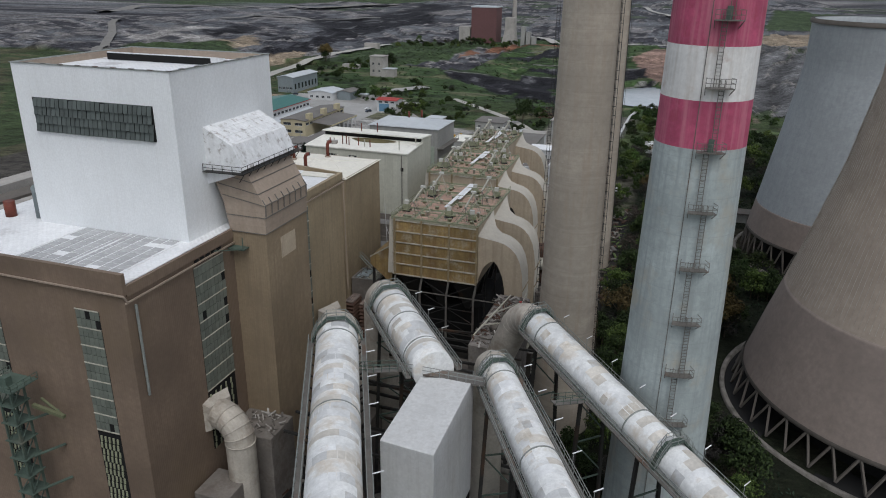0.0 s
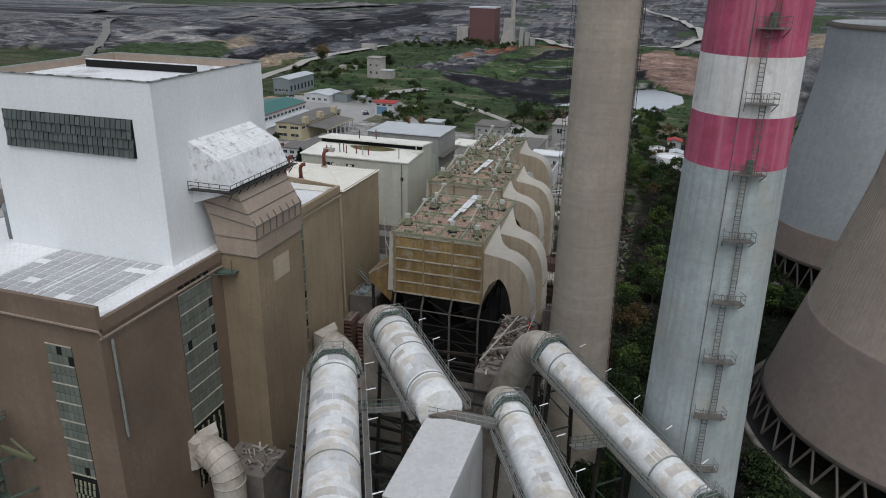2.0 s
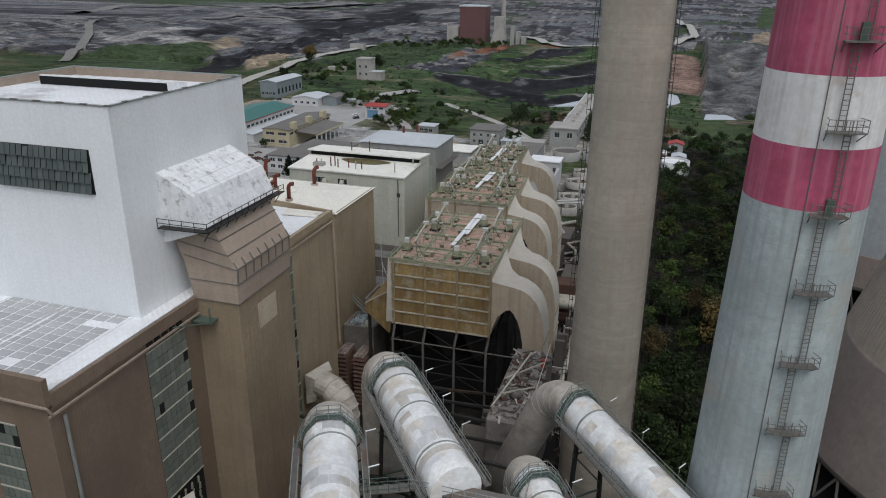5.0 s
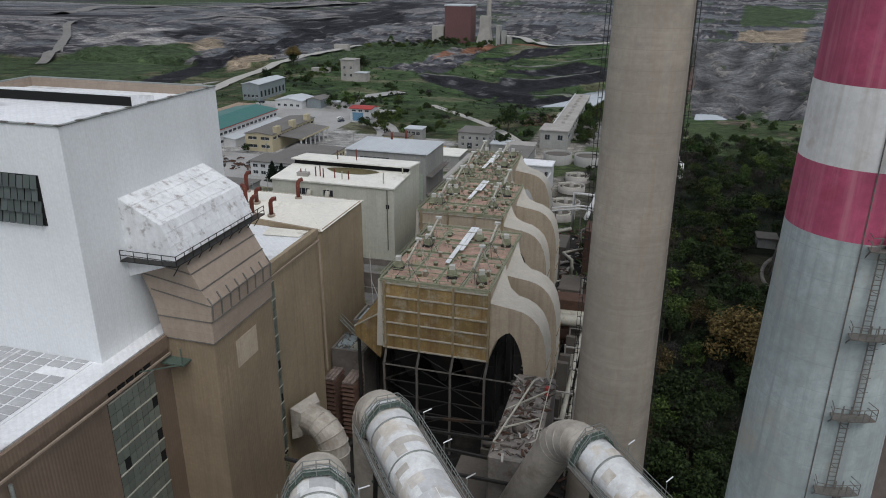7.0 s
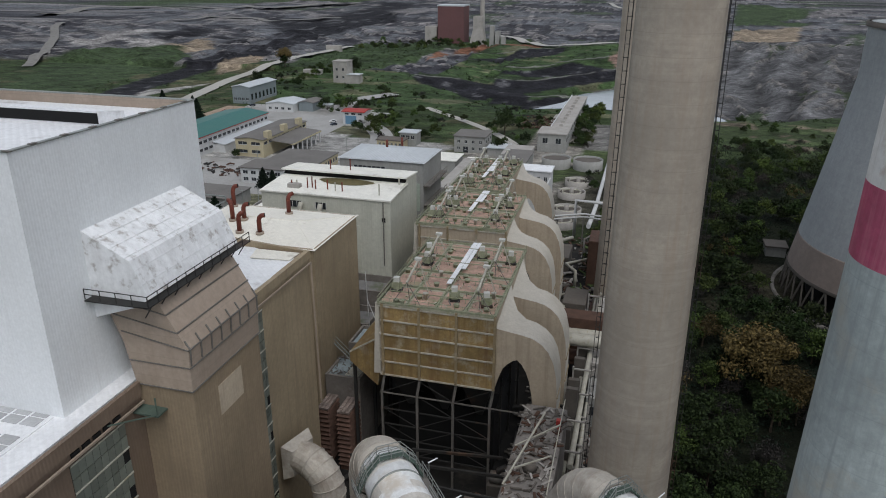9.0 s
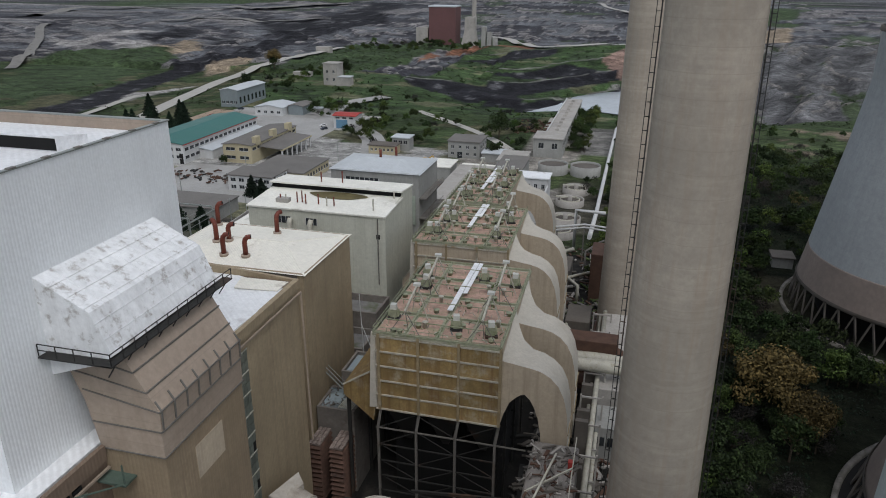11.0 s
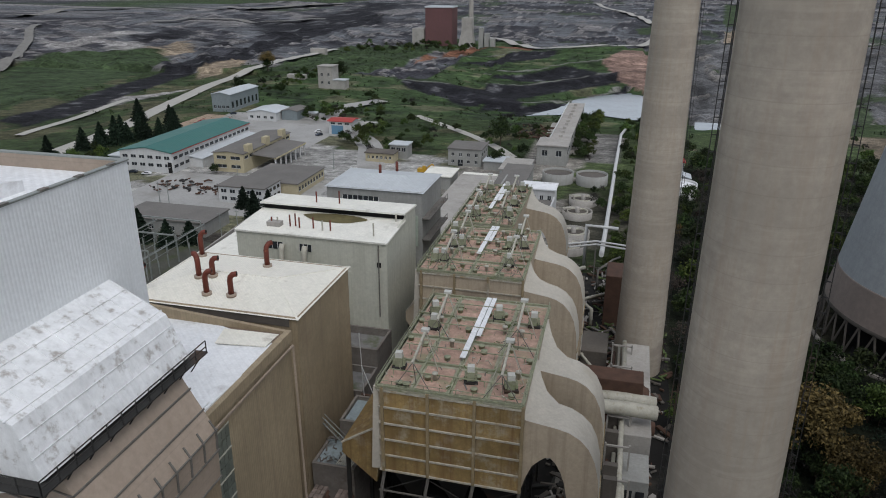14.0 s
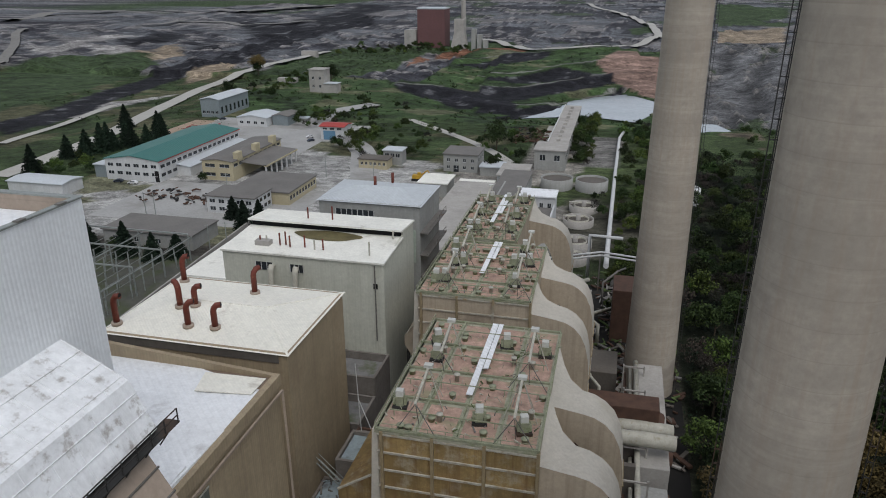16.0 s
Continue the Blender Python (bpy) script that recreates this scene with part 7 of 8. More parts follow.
for k in range(6):
    x = 12.5 + k * 2.0
    bm = B()
    bar(bm, (x, 138, 5.5), (x + 0.4, 152, 5.5), 0.5, 0.7)
    solid("ground_beam", bm, M["conc_dark"], "grey concrete beam laid over the trench", "beam", "trench beams")
# vents on the lower roof, west of the white block
bm = B()
tube(bm, [(-50.4, 56.2, 47), (-50.4, 56.2, 51.2), (-50.2, 56.0, 52.0), (-49.6, 55.4, 52.2)], 0.75, 14)
solid("roof_vent_pipe", bm, M["grey_shed"], "thick grey bent vent pipe beside the white block", "vent pipe")
bm = B()
tube(bm, [(-55.5, 55.0, 47), (-55.5, 55.0, 49.6)], 0.9, 14)
solid("roof_vent_pipe", bm, M["red_stack"], "short rust-brown vent stack on the lower roof", "vent pipe")

rubble("rubble", 5.5, 33, 158, 246, 0.3, 500, "scrap, pipes and broken concrete beside the clarifiers", [M["conc_dark"], M["conc_pale"], M["rust"], M["steel"]], (0.3, 1.6))
rubble("rubble", 11, 24, 112, 150, 0.4, 200, "fallen sheets and beams in the trench", [M["conc_dark"], M["dark_steel"]], (0.4, 1.6))
random.seed(31)
for k in range(9):
    bm = B()
    x, y, z = random.uniform(7, 20), random.uniform(160, 240), random.uniform(1.5, 7)
    tube(bm, [(x, y, 0), (x, y, z), (x + random.uniform(-4, 4), y + random.uniform(4, 9), z), (x + random.uniform(-2, 8), y + random.uniform(9, 18), z)], random.uniform(0.25, 0.6), 10)
    solid("service_pipe", bm, M["pale_steel"] if k % 2 else M["steel"], "bent service pipe crossing the cluttered ground", "pipe", "service pipes")
for x0, x1, y0, y1, h, m in ((18, 26, 206, 216, 14, M["rust"]), (6.5, 12, 214, 226, 5, M["conc_dark"]), (14, 20, 180, 190, 6, M["conc_dark"]), (7, 12, 186, 200, 8, M["conc_dark"])):
    block("service_block", (x0, x1, y0, y1, 0, h), m, "dirty brown service block among the pipework")


# ---- yard buildings ----
def house(name, x0, x1, y0, y1, h, wall, roof, label, category="building", ridge=0.0, ridge_axis="y", flat=True, rows=(), right_rows=(), eave=0.5, turn=0.0, doors=()):
    """A building with its wall, roof and single windows. rows: (sill, head, count, width) on the front; right_rows on the right side."""
    hs = thing(name, ((x0 + x1) / 2, (y0 + y1) / 2, 0), label, category)
    bm = B()
    box(bm, x0, x1, y0, y1, -0.5, h)
    part("wall", bm, wall, hs)
    bm = B()
    e = eave
    if flat:
        box(bm, x0 - e, x1 + e, y0 - e, y1 + e, h, h + 0.45)
    elif ridge_axis == "y":
        xm = (x0 + x1) / 2
        loft(bm, [[(x0 - e, y, h), (xm, y, h + ridge), (x1 + e, y, h), (x1 + e, y, h + 0.3), (xm, y, h + ridge + 0.3), (x0 - e, y, h + 0.3)] for y in (y0 - e, y1 + e)])
        for y in (y0, y1):
            q = B()
            loft(q, [[(x0, y - 0.01, h), (x1, y - 0.01, h), (xm, y - 0.01, h + ridge)], [(x0, y + 0.2, h), (x1, y + 0.2, h), (xm, y + 0.2, h + ridge)]])
            part("gable", q, wall, hs)
    else:
        ym = (y0 + y1) / 2
        loft(bm, [[(x, y0 - e, h), (x, ym, h + ridge), (x, y1 + e, h), (x, y1 + e, h + 0.3), (x, ym, h + ridge + 0.3), (x, y0 - e, h + 0.3)] for x in (x0 - e, x1 + e)])
        for x in (x0, x1):
            q = B()
            loft(q, [[(x - 0.01, y0, h), (x - 0.01, y1, h), (x - 0.01, ym, h + ridge)], [(x + 0.1, y0, h), (x + 0.1, y1, h), (x + 0.1, ym, h + ridge)]])
            part("gable", q, wall, hs)
    part("roof", bm, roof, hs)
    for sill, head, n, w in rows:
        pitch = (x1 - x0 - 1.0) / n
        for k in range(n):
            bm = B()
            c = x0 + 0.5 + pitch * (k + 0.5)
            box(bm, c - w / 2, c + w / 2, y0 - 0.06, y0 + 0.1, sill, head)
            wn2 = part("window", bm, M["pane"], hs)
            bm = B()
            box(bm, c - w / 2 - 0.1, c + w / 2 + 0.1, y0 - 0.16, y0 - 0.02, sill - 0.16, sill)
            part("sill", bm, M["wall_white"], wn2)
            bm = B()
            box(bm, c - 0.05, c + 0.05, y0 - 0.1, y0 - 0.03, sill, head)
            part("mullion", bm, M["wall_white"], wn2)
    for sill, head, n, w in right_rows:
        pitch = (y1 - y0 - 1.0) / n
        for k in range(n):
            bm = B()
            c = y0 + 0.5 + pitch * (k + 0.5)
            box(bm, x1 - 0.1, x1 + 0.06, c - w / 2, c + w / 2, sill, head)
            wn2 = part("window", bm, M["pane"], hs)
            bm = B()
            box(bm, x1 + 0.02, x1 + 0.16, c - w / 2 - 0.1, c + w / 2 + 0.1, sill - 0.16, sill)
            part("sill", bm, M["wall_white"], wn2)
    for x, w, hd, m in doors:
        bm = B()
        box(bm, x - w / 2, x + w / 2, y0 - 0.08, y0 + 0.1, 0, hd)
        part("door", bm, m, hs)
    if turn:
        hs.rotation_euler = (0, 0, radians(turn))
    return hs


teal = house("workshop", -204.5, -177.5, 309, 380, 9.2, M["wall_white"], M["roof_teal"], "long white workshop with a teal sheet roof", ridge=2.0, flat=False,
             rows=((2.6, 4.0, 6, 2.6), (6.2, 7.6, 6, 2.6)), right_rows=((6.0, 7.4, 16, 3.0), (2.2, 3.6, 16, 3.0)), doors=((-179, 2.0, 5.0, M["dark"]),))
bm = B()
box(bm, -177.4, -176.9, 308.6, 380.4, 9.0, 9.35)
part("red_edge", bm, M["roof_red"], teal, "thin red eaves line")
bm = B()
box(bm, -177.5, -170.5, 322, 378, 0, 4.2)
part("lean_to", bm, M["wall_white"], teal)
bm = B()
slab(bm, [(-177.5, 321.6, 5.2), (-170.2, 321.6, 4.2), (-170.2, 378.4, 4.2), (-177.5, 378.4, 5.2)], 0.25)
part("lean_to_roof", bm, M["roof_pale"], teal)
house("blue_annex", -212, -204.6, 311, 322, 5.6, M["grey_shed"], M["roof_pale"], "small blue-grey lean-to beside the workshop")
yel = house("yellow_workshop", -162, -147, 318, 366, 8.6, M["wall_yellow"], M["roof_dark"], "pale yellow workshop with a dark stained roof and roof boxes", flat=False, ridge=0.9,
            rows=((2.0, 3.4, 2, 4.6), (6.0, 7.4, 2, 4.6)), right_rows=((6.2, 7.4, 10, 3.2),))
for k in range(3):
    bm = B()
    box(bm, -148.6, -146.2, 322 + k * 17, 326 + k * 17, 8.4, 12.0)
    part("roof_box", bm, M["wall_yellow"], yel)
can = thing("canopy", (-141, 342, 0), "open dark-roofed canopy on pale posts", "canopy")
bm = B()
slab(bm, [(-147, 325, 7.2), (-134.5, 325, 6.2), (-134.5, 358, 6.2), (-147, 358, 7.2)], 0.35)
part("roof", bm, M["roof_dark"], can)
for k in range(7):
    bm = B()
    box(bm, -135.4, -134.8, 325.5 + k * 5.2, 326.1 + k * 5.2, 0, 6.2)
    part("post", bm, M["wall_white"], can)
bm = B()
box(bm, -135.6, -134.4, 325, 358, 5.4, 6.2)
part("beam", bm, M["wall_yellow"], can)
house("office_block", -135, -115, 276, 290, 6.6, M["wall_white"], M["roof_dark"], "white two-storey office with a dark flat roof", rows=((1.2, 2.6, 5, 2.2), (4.2, 5.6, 5, 2.2)), right_rows=((4.2, 5.6, 4, 2.0), (1.2, 2.6, 4, 2.0)))
house("office_wing", -133, -108, 291, 318, 5.0, M["wall_yellow"], M["roof_dark"], "low cream wing with a grey felt roof", right_rows=((2.0, 3.6, 9, 1.6),))
house("garage", -142.5, -129, 406, 417, 7.2, M["wall_white"], M["roof_red"], "white garage with a red sheet roof and a blue door", flat=False, ridge=0.8, ridge_axis="x", eave=0.7,
      doors=((-137.4, 7.0, 5.0, M["wall_blue"]),), rows=((5.6, 6.6, 3, 2.4),))
house("grey_shed", -242, -229, 450, 488, 11.0, M["grey_shed"], M["roof_pale"], "tall blue-grey sheet shed with a pale roof", flat=False, ridge=1.4, rows=((2.4, 4.0, 4, 1.8),), right_rows=((2.2, 6.4, 7, 2.2),))
house("light_shed", -206, -187, 430, 450, 5.0, M["wall_white"], M["roof_pale"], "low white shed with a pale blue-grey roof", flat=False, ridge=1.6, rows=((1.6, 3.0, 4, 2.0),))
house("light_shed", -186, -176, 436, 452, 5.4, M["grey_shed"], M["roof_dark"], "small grey shed with a dark roof", flat=False, ridge=1.2)
house("gatehouse", -175, -168, 446, 451, 2.8, M["wall_grey"], M["roof_pale"], "tiny open kiosk with a pale roof")
tw = house("hoist_tower", -214, -202, 556, 568, 17.0, M["conc_pale"], M["conc_pale"], "pale concrete hoist tower standing alone", rows=((4, 6, 2, 1.5), (10, 12, 2, 1.5)))
house("hoist_annex", -202, -192, 556, 564, 7.0, M["conc_pale"], M["roof_pale"], "low pale annex beside the hoist tower")
house("grey_house", -61, -45, 356, 372, 8.0, M["wall_grey"], M["roof_dark"], "plain grey two-storey house with a dark flat roof", rows=((1.5, 2.8, 4, 1.2), (4.8, 6.2, 4, 1.2)), right_rows=((4.8, 6.2, 3, 1.2),), doors=((-55, 2.4, 3.0, M["pane"]),))
house("grey_shed", -43, -33, 352, 362, 4.0, M["wall_grey"], M["roof_pale"], "low grey shed beside the grey house")
house("yellow_hut", -101, -87, 352, 360, 4.4, M["wall_yellow"], M["conc_dark"], "roofless pale yellow hut with a row of square openings", rows=((2.0, 3.2, 6, 1.0),))
house("grey_frame_house", -92, -83, 362, 370, 6.6, M["wall_grey"], M["roof_pale"], "unfinished grey concrete frame house", rows=((3.6, 5.4, 3, 1.8),))
house("flat_shed", -62, -50, 316, 330, 5.4, M["wall_grey"], M["cream_roof"], "low shed with a cream roof")
house("flat_shed", -46, -32, 314, 326, 5.0, M["wall_yellow"], M["cream_roof"], "low shed with a pale cream roof")
house("parapet_hall", -44, -25.5, 224, 312, 8.0, M["wall_grey"], M["conc_pale"], "long low hall with a bare grey flat roof")
bm = B()
box(bm, -25.6, -25.0, 224, 312, 7.9, 9.6)
solid("roof_parapet", bm, M["wall_grey"], "pale parapet wall along the flat roof", "parapet")
house("flat_hall", -100, -52, 205, 262, 6.8, M["wall_grey"], M["cream_roof"], "wide low hall with a pale cream roof")
house("long_shed", -152, -118, 238, 254, 5.0, M["wall_grey"], M["roof_dark"], "low shed with a wide dark roof", rows=((1.6, 3.0, 4, 1.6),))
house("bus_shed", -232, -205, 282, 294, 4.6, M["wall_white"], M["roof_pale"], "low white shed with a pale roof on the grass", flat=False, ridge=0.8, ridge_axis="x")
house("gallery_head", -20.6, -6.4, 368, 385, 9.2, M["wall_grey"], M["conc_pale"], "grey head house at the end of the conveyor gallery", rows=((4.6, 7.2, 2, 2.4),), right_rows=((5.0, 7.0, 3, 2.0),))
gal = house("conveyor_gallery", -16.4, -7.0, 385.6, 491, 8.6, M["wall_grey"], M["conc_pale"], "long grey conveyor gallery with a row of roof vents", right_rows=((5.5, 7.0, 13, 2.0),))
for k in range(10):
    bm = B()
    box(bm, -12.6, -10.8, 390 + k * 10, 392 + k * 10, 9.0, 10.2)
    part("roof_vent", bm, M["conc_pale"], gal)
bm = B()
box(bm, -16.7, -16.3, 386, 491, 8.9, 9.8)
part("side_parapet", bm, M["wall_white"], gal)
house("white_block", -16.5, -4.0, 291, 300, 10.4, M["wall_white"], M["white_roof"], "white block with small square windows and a pale roof", rows=((6.6, 8.2, 4, 1.2),))
house("slate_shed", -28, -17, 292, 330, 9.0, M["wall_grey"], M["roof_dark"], "narrow shed with a slate-dark roof")
house("flat_shed", -32, -20, 332, 352, 6.0, M["wall_white"], M["conc_pale"], "low shed with a dusty white roof")
pool = thing("pool_building", (-10, 281, 0), "white-walled building with a dark sunken roof", "building")
bm = B()
for a in ((-16.5, -15.9, 268, 291), (-4.4, -3.8, 268, 291), (-15.9, -4.4, 268, 268.6)):
    box(bm, a[0], a[1], a[2], a[3], 0, 8.0)
part("wall", bm, M["wall_white"], pool)
bm = B()
box(bm, -15.9, -4.4, 268.6, 291, 0, 6.6)
part("roof", bm, M["roof_dark"], pool)


def round_tank(x, y, r, h, label, wall, top, name="round_tank", bridge=False):
    tk = thing(name, (x, y, 0), label, "tank", "round tanks")
    bm = B()
    lathe(bm, x, y, [(r, -0.3), (r, h), (r - 0.4, h), (r - 0.4, h - 0.9)], 40)
    part("wall", bm, wall, tk)
    bm = B()
    lathe(bm, x, y, [(r - 0.4, h - 0.9), (0.01, h - 0.7)], 40)
    part("surface", bm, top, tk)
    if bridge:
        bm = B()
        bar(bm, (x - r, y, h + 0.6), (x + r * 0.3, y, h + 0.6), 0.9, 0.25)
        part("bridge", bm, M["pale_steel"], tk)
        bm = B()
        lathe(bm, x, y, [(0.9, h - 0.9), (0.9, h + 1.2), (0.0, h + 1.2)], 14)
        part("centre_drum", bm, M["conc_pale"], tk)
        bm = B()
        lathe(bm, x, y, [(r * 0.7, h - 0.7), (r * 0.7, h), (r * 0.66, h), (r * 0.66, h - 0.7)], 32)
        part("weir", bm, M["pale_steel"], tk)


for x, y, r, h in ((-7.6, 341, 6.8, 4.6), (7.1, 341, 6.8, 4.6)):
    round_tank(x, y, r, h, "round concrete thickener tank with a dark scummed surface", M["wall_grey"], M["conc_dark"])
for x, y in ((5.6, 311), (4.6, 294), (5.1, 271), (4.6, 257.5)):
    round_tank(x, y, 5.6, 2.6, "low round clarifier with a bridge and weir ring", M["conc_pale"], M["conc_dark"], "clarifier", True)
round_tank(43, 331, 6.8, 6.0, "broad low white storage tank among the bushes", M["wall_white"], M["white_roof"])
round_tank(35.5, 352, 4.0, 5.0, "small white storage tank among the bushes", M["wall_white"], M["white_roof"])
house("hut", 42, 48, 345, 352, 4.0, M["wall_white"], M["roof_pale"], "small white hut among the trees", flat=False, ridge=1.0)
house("hut", 72, 78, 246, 252, 3.2, M["wall_grey"], M["conc_dark"], "small grey hut with a rusty roof among the bushes")
house("hut", 40, 47, 372, 379, 4.2, M["wall_white"], M["roof_red"], "small house with a brownish roof among the trees", flat=False, ridge=1.2)

# long white pipe and its bridge
bm = B()
tube(bm, [(15.8, 236, 8), (15.9, 272, 4), (16.4, 360, 3.5), (17.2, 430, 3.5), (20, 452, 3.5)], 0.75, 14)
solid("long_pipe", bm, M["wall_white"], "long white overground pipe on low supports", "pipe")
pb = thing("pipe_bridge", (9, 238, 0), "pale pipe bridge on posts beside the clarifiers", "pipe bridge")
for z in (11.2, 12.2):
    bm = B()
    tube(bm, [(-4, 226, z), (14, 236, z), (29, 233, z)], 0.3, 8)
    part("pipe", bm, M["wall_white"], pb)
bm = B()
tube(bm, [(10.5, 246, 0), (10.5, 246, 13.5), (20, 245, 13.5)], 0.55, 10)
part("riser", bm, M["wall_white"], pb)
for x, y in ((-2, 227), (6, 232), (14, 236), (24, 234)):
    bm = B()
    bar(bm, (x, y, 0), (x, y, 11), 0.4)
    part("post", bm, M["steel"], pb)

# far works on the rise
fw = thing("far_works", (-200, 905, 0), "dark red clad works with a thin pale chimney", "building")
bm = B()
box(bm, -224, -191, 898, 925, -8, 44)
part("red_block", bm, M["brick_red"], fw)
bm = B()
box(bm, -224.5, -190.5, 897.5, 925.5, 44, 45.5)
part("roof", bm, M["roof_pale"], fw)
bm = B()
box(bm, -241, -226, 900, 915, -8, 20)
part("side_block", bm, M["conc_pale"], fw)
bm = B()
loft(bm, [[(-186, 898, -8), (-164, 898, -8), (-164, 915, -8), (-186, 915, -8)], [(-180, 900, 18), (-168, 900, 18), (-168, 912, 18), (-180, 912, 18)], [(-180, 900, 33), (-168, 900, 33), (-168, 912, 33), (-180, 912, 33)]])
part("grey_block", bm, M["conc_pale"], fw)
bm = B()
lathe(bm, -172, 915, [(3.2, -8), (2.4, 90)], 20)
part("chimney", bm, M["conc_pale"], fw)
for k in range(3):
    bm = B()
    box(bm, -160 + k * 7, -155 + k * 7, 904, 912, -8, 22 - 6 * k)
    part("silo_frame", bm, M["wall_grey"], fw)
for a, lb in (((-330, -312, 800, 806, -8, 4), "small pale hut by the mine road"), ((-262, -246, 600, 606, -4, 3.6), "low pale hut on the grass")):
    block("far_hut", a, M["conc_pale"], lb, "hut")

# ---- substation ----
sub = thing("substation", (-130, 210, 0), "outdoor substation of grey gantries and insulator posts", "substation")
for k in range(4):
    y = 188 + k * 14
    bm = B()
    for x in (-150, -132, -114):
        bar(bm, (x, y, 0), (x, y, 9), 0.35)
    bar(bm, (-150, y, 9), (-114, y, 9), 0.4)
    part("gantry", bm, M["rail"], sub)
q = B()
tube(q, [(0, 0, 0), (0, 0, 2.2), (0, 0, 2.3), (0, 0, 4.2)], [0.14, 0.14, 0.26, 0.2], 8)
POST_I = mesh_of("insulator_post", q, M["rail"])
for i in range(9):
    for k in range(9):
        share("insulator_post", POST_I, sub, (-148 + i * 4.2 + random.uniform(-0.4, 0.4), 184 + k * 5.5, 0))
for x in (-150, -132, -114):
    bm = B()
    bar(bm, (x, 186, 7.4), (x, 232, 7.4), 0.3)
    part("bus_beam", bm, M["rail"], sub)
for k in range(10):
    bm = B()
    tube(bm, [(-149 + k * 3.8, 186, 5.0), (-149 + k * 3.8, 232, 5.2)], 0.07, 6)
    part("bus_bar", bm, M["rail"], sub)
mat_bed = mat("weedy_gravel_bed", (0.085, 0.085, 0.07), 0.95, 0.35, 0.3, 2.0, 0.3, stain=0.7, stain_color=(0.05, 0.065, 0.022), stain_scale=0.12)
bm = B()
box(bm, -156, -106, 180, 234, -0.3, 0.07)
part("gravel_bed", bm, mat_bed, sub, "weedy dark gravel bed")
for x, y, h in ((-160, 238, 14), (-148, 262, 11), (-152, 262, 11), (-104, 236, 12), (-113, 240, 9), (-86, 330, 9), (-110, 334, 9), (-140, 300, 9)):
    pl = thing("utility_pole", (x, y, 0), "thin grey utility pole with a cross-arm", "pole", "utility poles")
    bm = B()
    tube(bm, [(x, y, 0), (x, y, h)], [0.2, 0.12], 8)
    part("pole", bm, M["rail"], pl)
    bm = B()
    bar(bm, (x - 1, y, h - 0.6), (x + 1, y, h - 0.6), 0.12)
    part("cross_arm", bm, M["rail"], pl)
# conveyor wall and covered belt west of the halls
for k, (h, m) in enumerate(((3.2, M["conc_pale"]), (1.2, M["conc_mid"]), (1.6, M["conc_pale"]), (0.8, M["conc_mid"]))):
    bm = B()
    bar(bm, (-105.5 + k * 2.6, 182, h / 2), (-110.5 + k * 2.6, 272, h / 2), 0.5 if k == 0 else 1.7, h)
    solid("covered_belt", bm, m, "long covered belt run beside a concrete wall", "conveyor", "covered belts")


for a, b, m in (((-204, 120, 4), (-200, 250, 4), M["conc_pale"]), ((-176, 110, 4), (-168, 235, 4), M["conc_pale"]), ((-190, 115, 3), (-184, 240, 3), M["conc_dark"])):
    bm = B()
    bar(bm, a, b, 9, 5)
    solid("long_store", bm, m, "long low store with a dusty pale flat roof", "building", "long stores")
# ---- vehicles ----
def car(x, y, turn, paint, label, ln=4.3):
    c = thing("car", (x, y, 0.1), label, "car", "parked cars")
    bm = B()
    prof = [(-ln / 2, 0.35), (-ln / 2, 0.8), (-ln / 2 + 0.9, 0.92), (-ln / 2 + 1.5, 1.42), (ln / 2 - 1.1, 1.45), (ln / 2 - 0.15, 0.95), (ln / 2, 0.85), (ln / 2, 0.35)]
    loft(bm, [[(x + px, y - 0.85, 0.1 + pz) for px, pz in prof], [(x + px, y + 0.85, 0.1 + pz) for px, pz in prof]])
    bmesh.ops.bevel(bm, geom=bm.edges[:], offset=0.07, segments=2, affect='EDGES')
    part("body", bm, paint, c)
    bm = B()
    loft(bm, [[(x - ln / 2 + 1.12, y - 0.87, 1.05), (x + ln / 2 - 0.5, y - 0.87, 1.05), (x + ln / 2 - 1.15, y - 0.87, 1.48), (x - ln / 2 + 1.55, y - 0.87, 1.46)], [(x - ln / 2 + 1.12, y + 0.87, 1.05), (x + ln / 2 - 0.5, y + 0.87, 1.05), (x + ln / 2 - 1.15, y + 0.87, 1.48), (x - ln / 2 + 1.55, y + 0.87, 1.46)]])
    part("side_windows", bm, M["pane"], c)
    for wx in (-ln / 2 + 0.8, ln / 2 - 0.8):
        for wy in (-0.82, 0.82):
            bm = B()
            tube(bm, [(x + wx, y + wy - 0.11, 0.42), (x + wx, y + wy + 0.11, 0.42)], 0.32, 14)
            part("wheel", bm, M["rubber"], c)
    c.rotation_euler = (0, 0, radians(turn))


car(-188, 304, 8, M["car_white"], "white saloon car parked by the workshop")
car(-196, 305, 12, M["car_dark"], "dark blue car parked by the workshop")
car(-136, 296, 80, M["car_dark"], "dark car parked beside the canopy")
car(-146, 400, 60, M["car_dark"], "dark car parked by the garage")
car(-150, 408, 40, M["car_white"], "white car parked by the garage")
car(-224, 444, 20, M["car_dark"], "dark car parked in front of the grey shed")
ex = thing("excavator", (-68, 338, 0), "yellow tracked excavator resting on the yard road", "excavator")
bm = B()
box(bm, -70.5, -66.5, 336.6, 339.4, 1.0, 2.6)
box(bm, -68.2, -66.8, 336.8, 338.2, 2.6, 3.8)
part("body", bm, M["yellow"], ex)
for y in (336.2, 339.2):
    bm = B()
    box(bm, -70.8, -66.2, y, y + 0.6, 0.1, 1.0)
    part("track", bm, M["rubber"], ex)
bm = B()
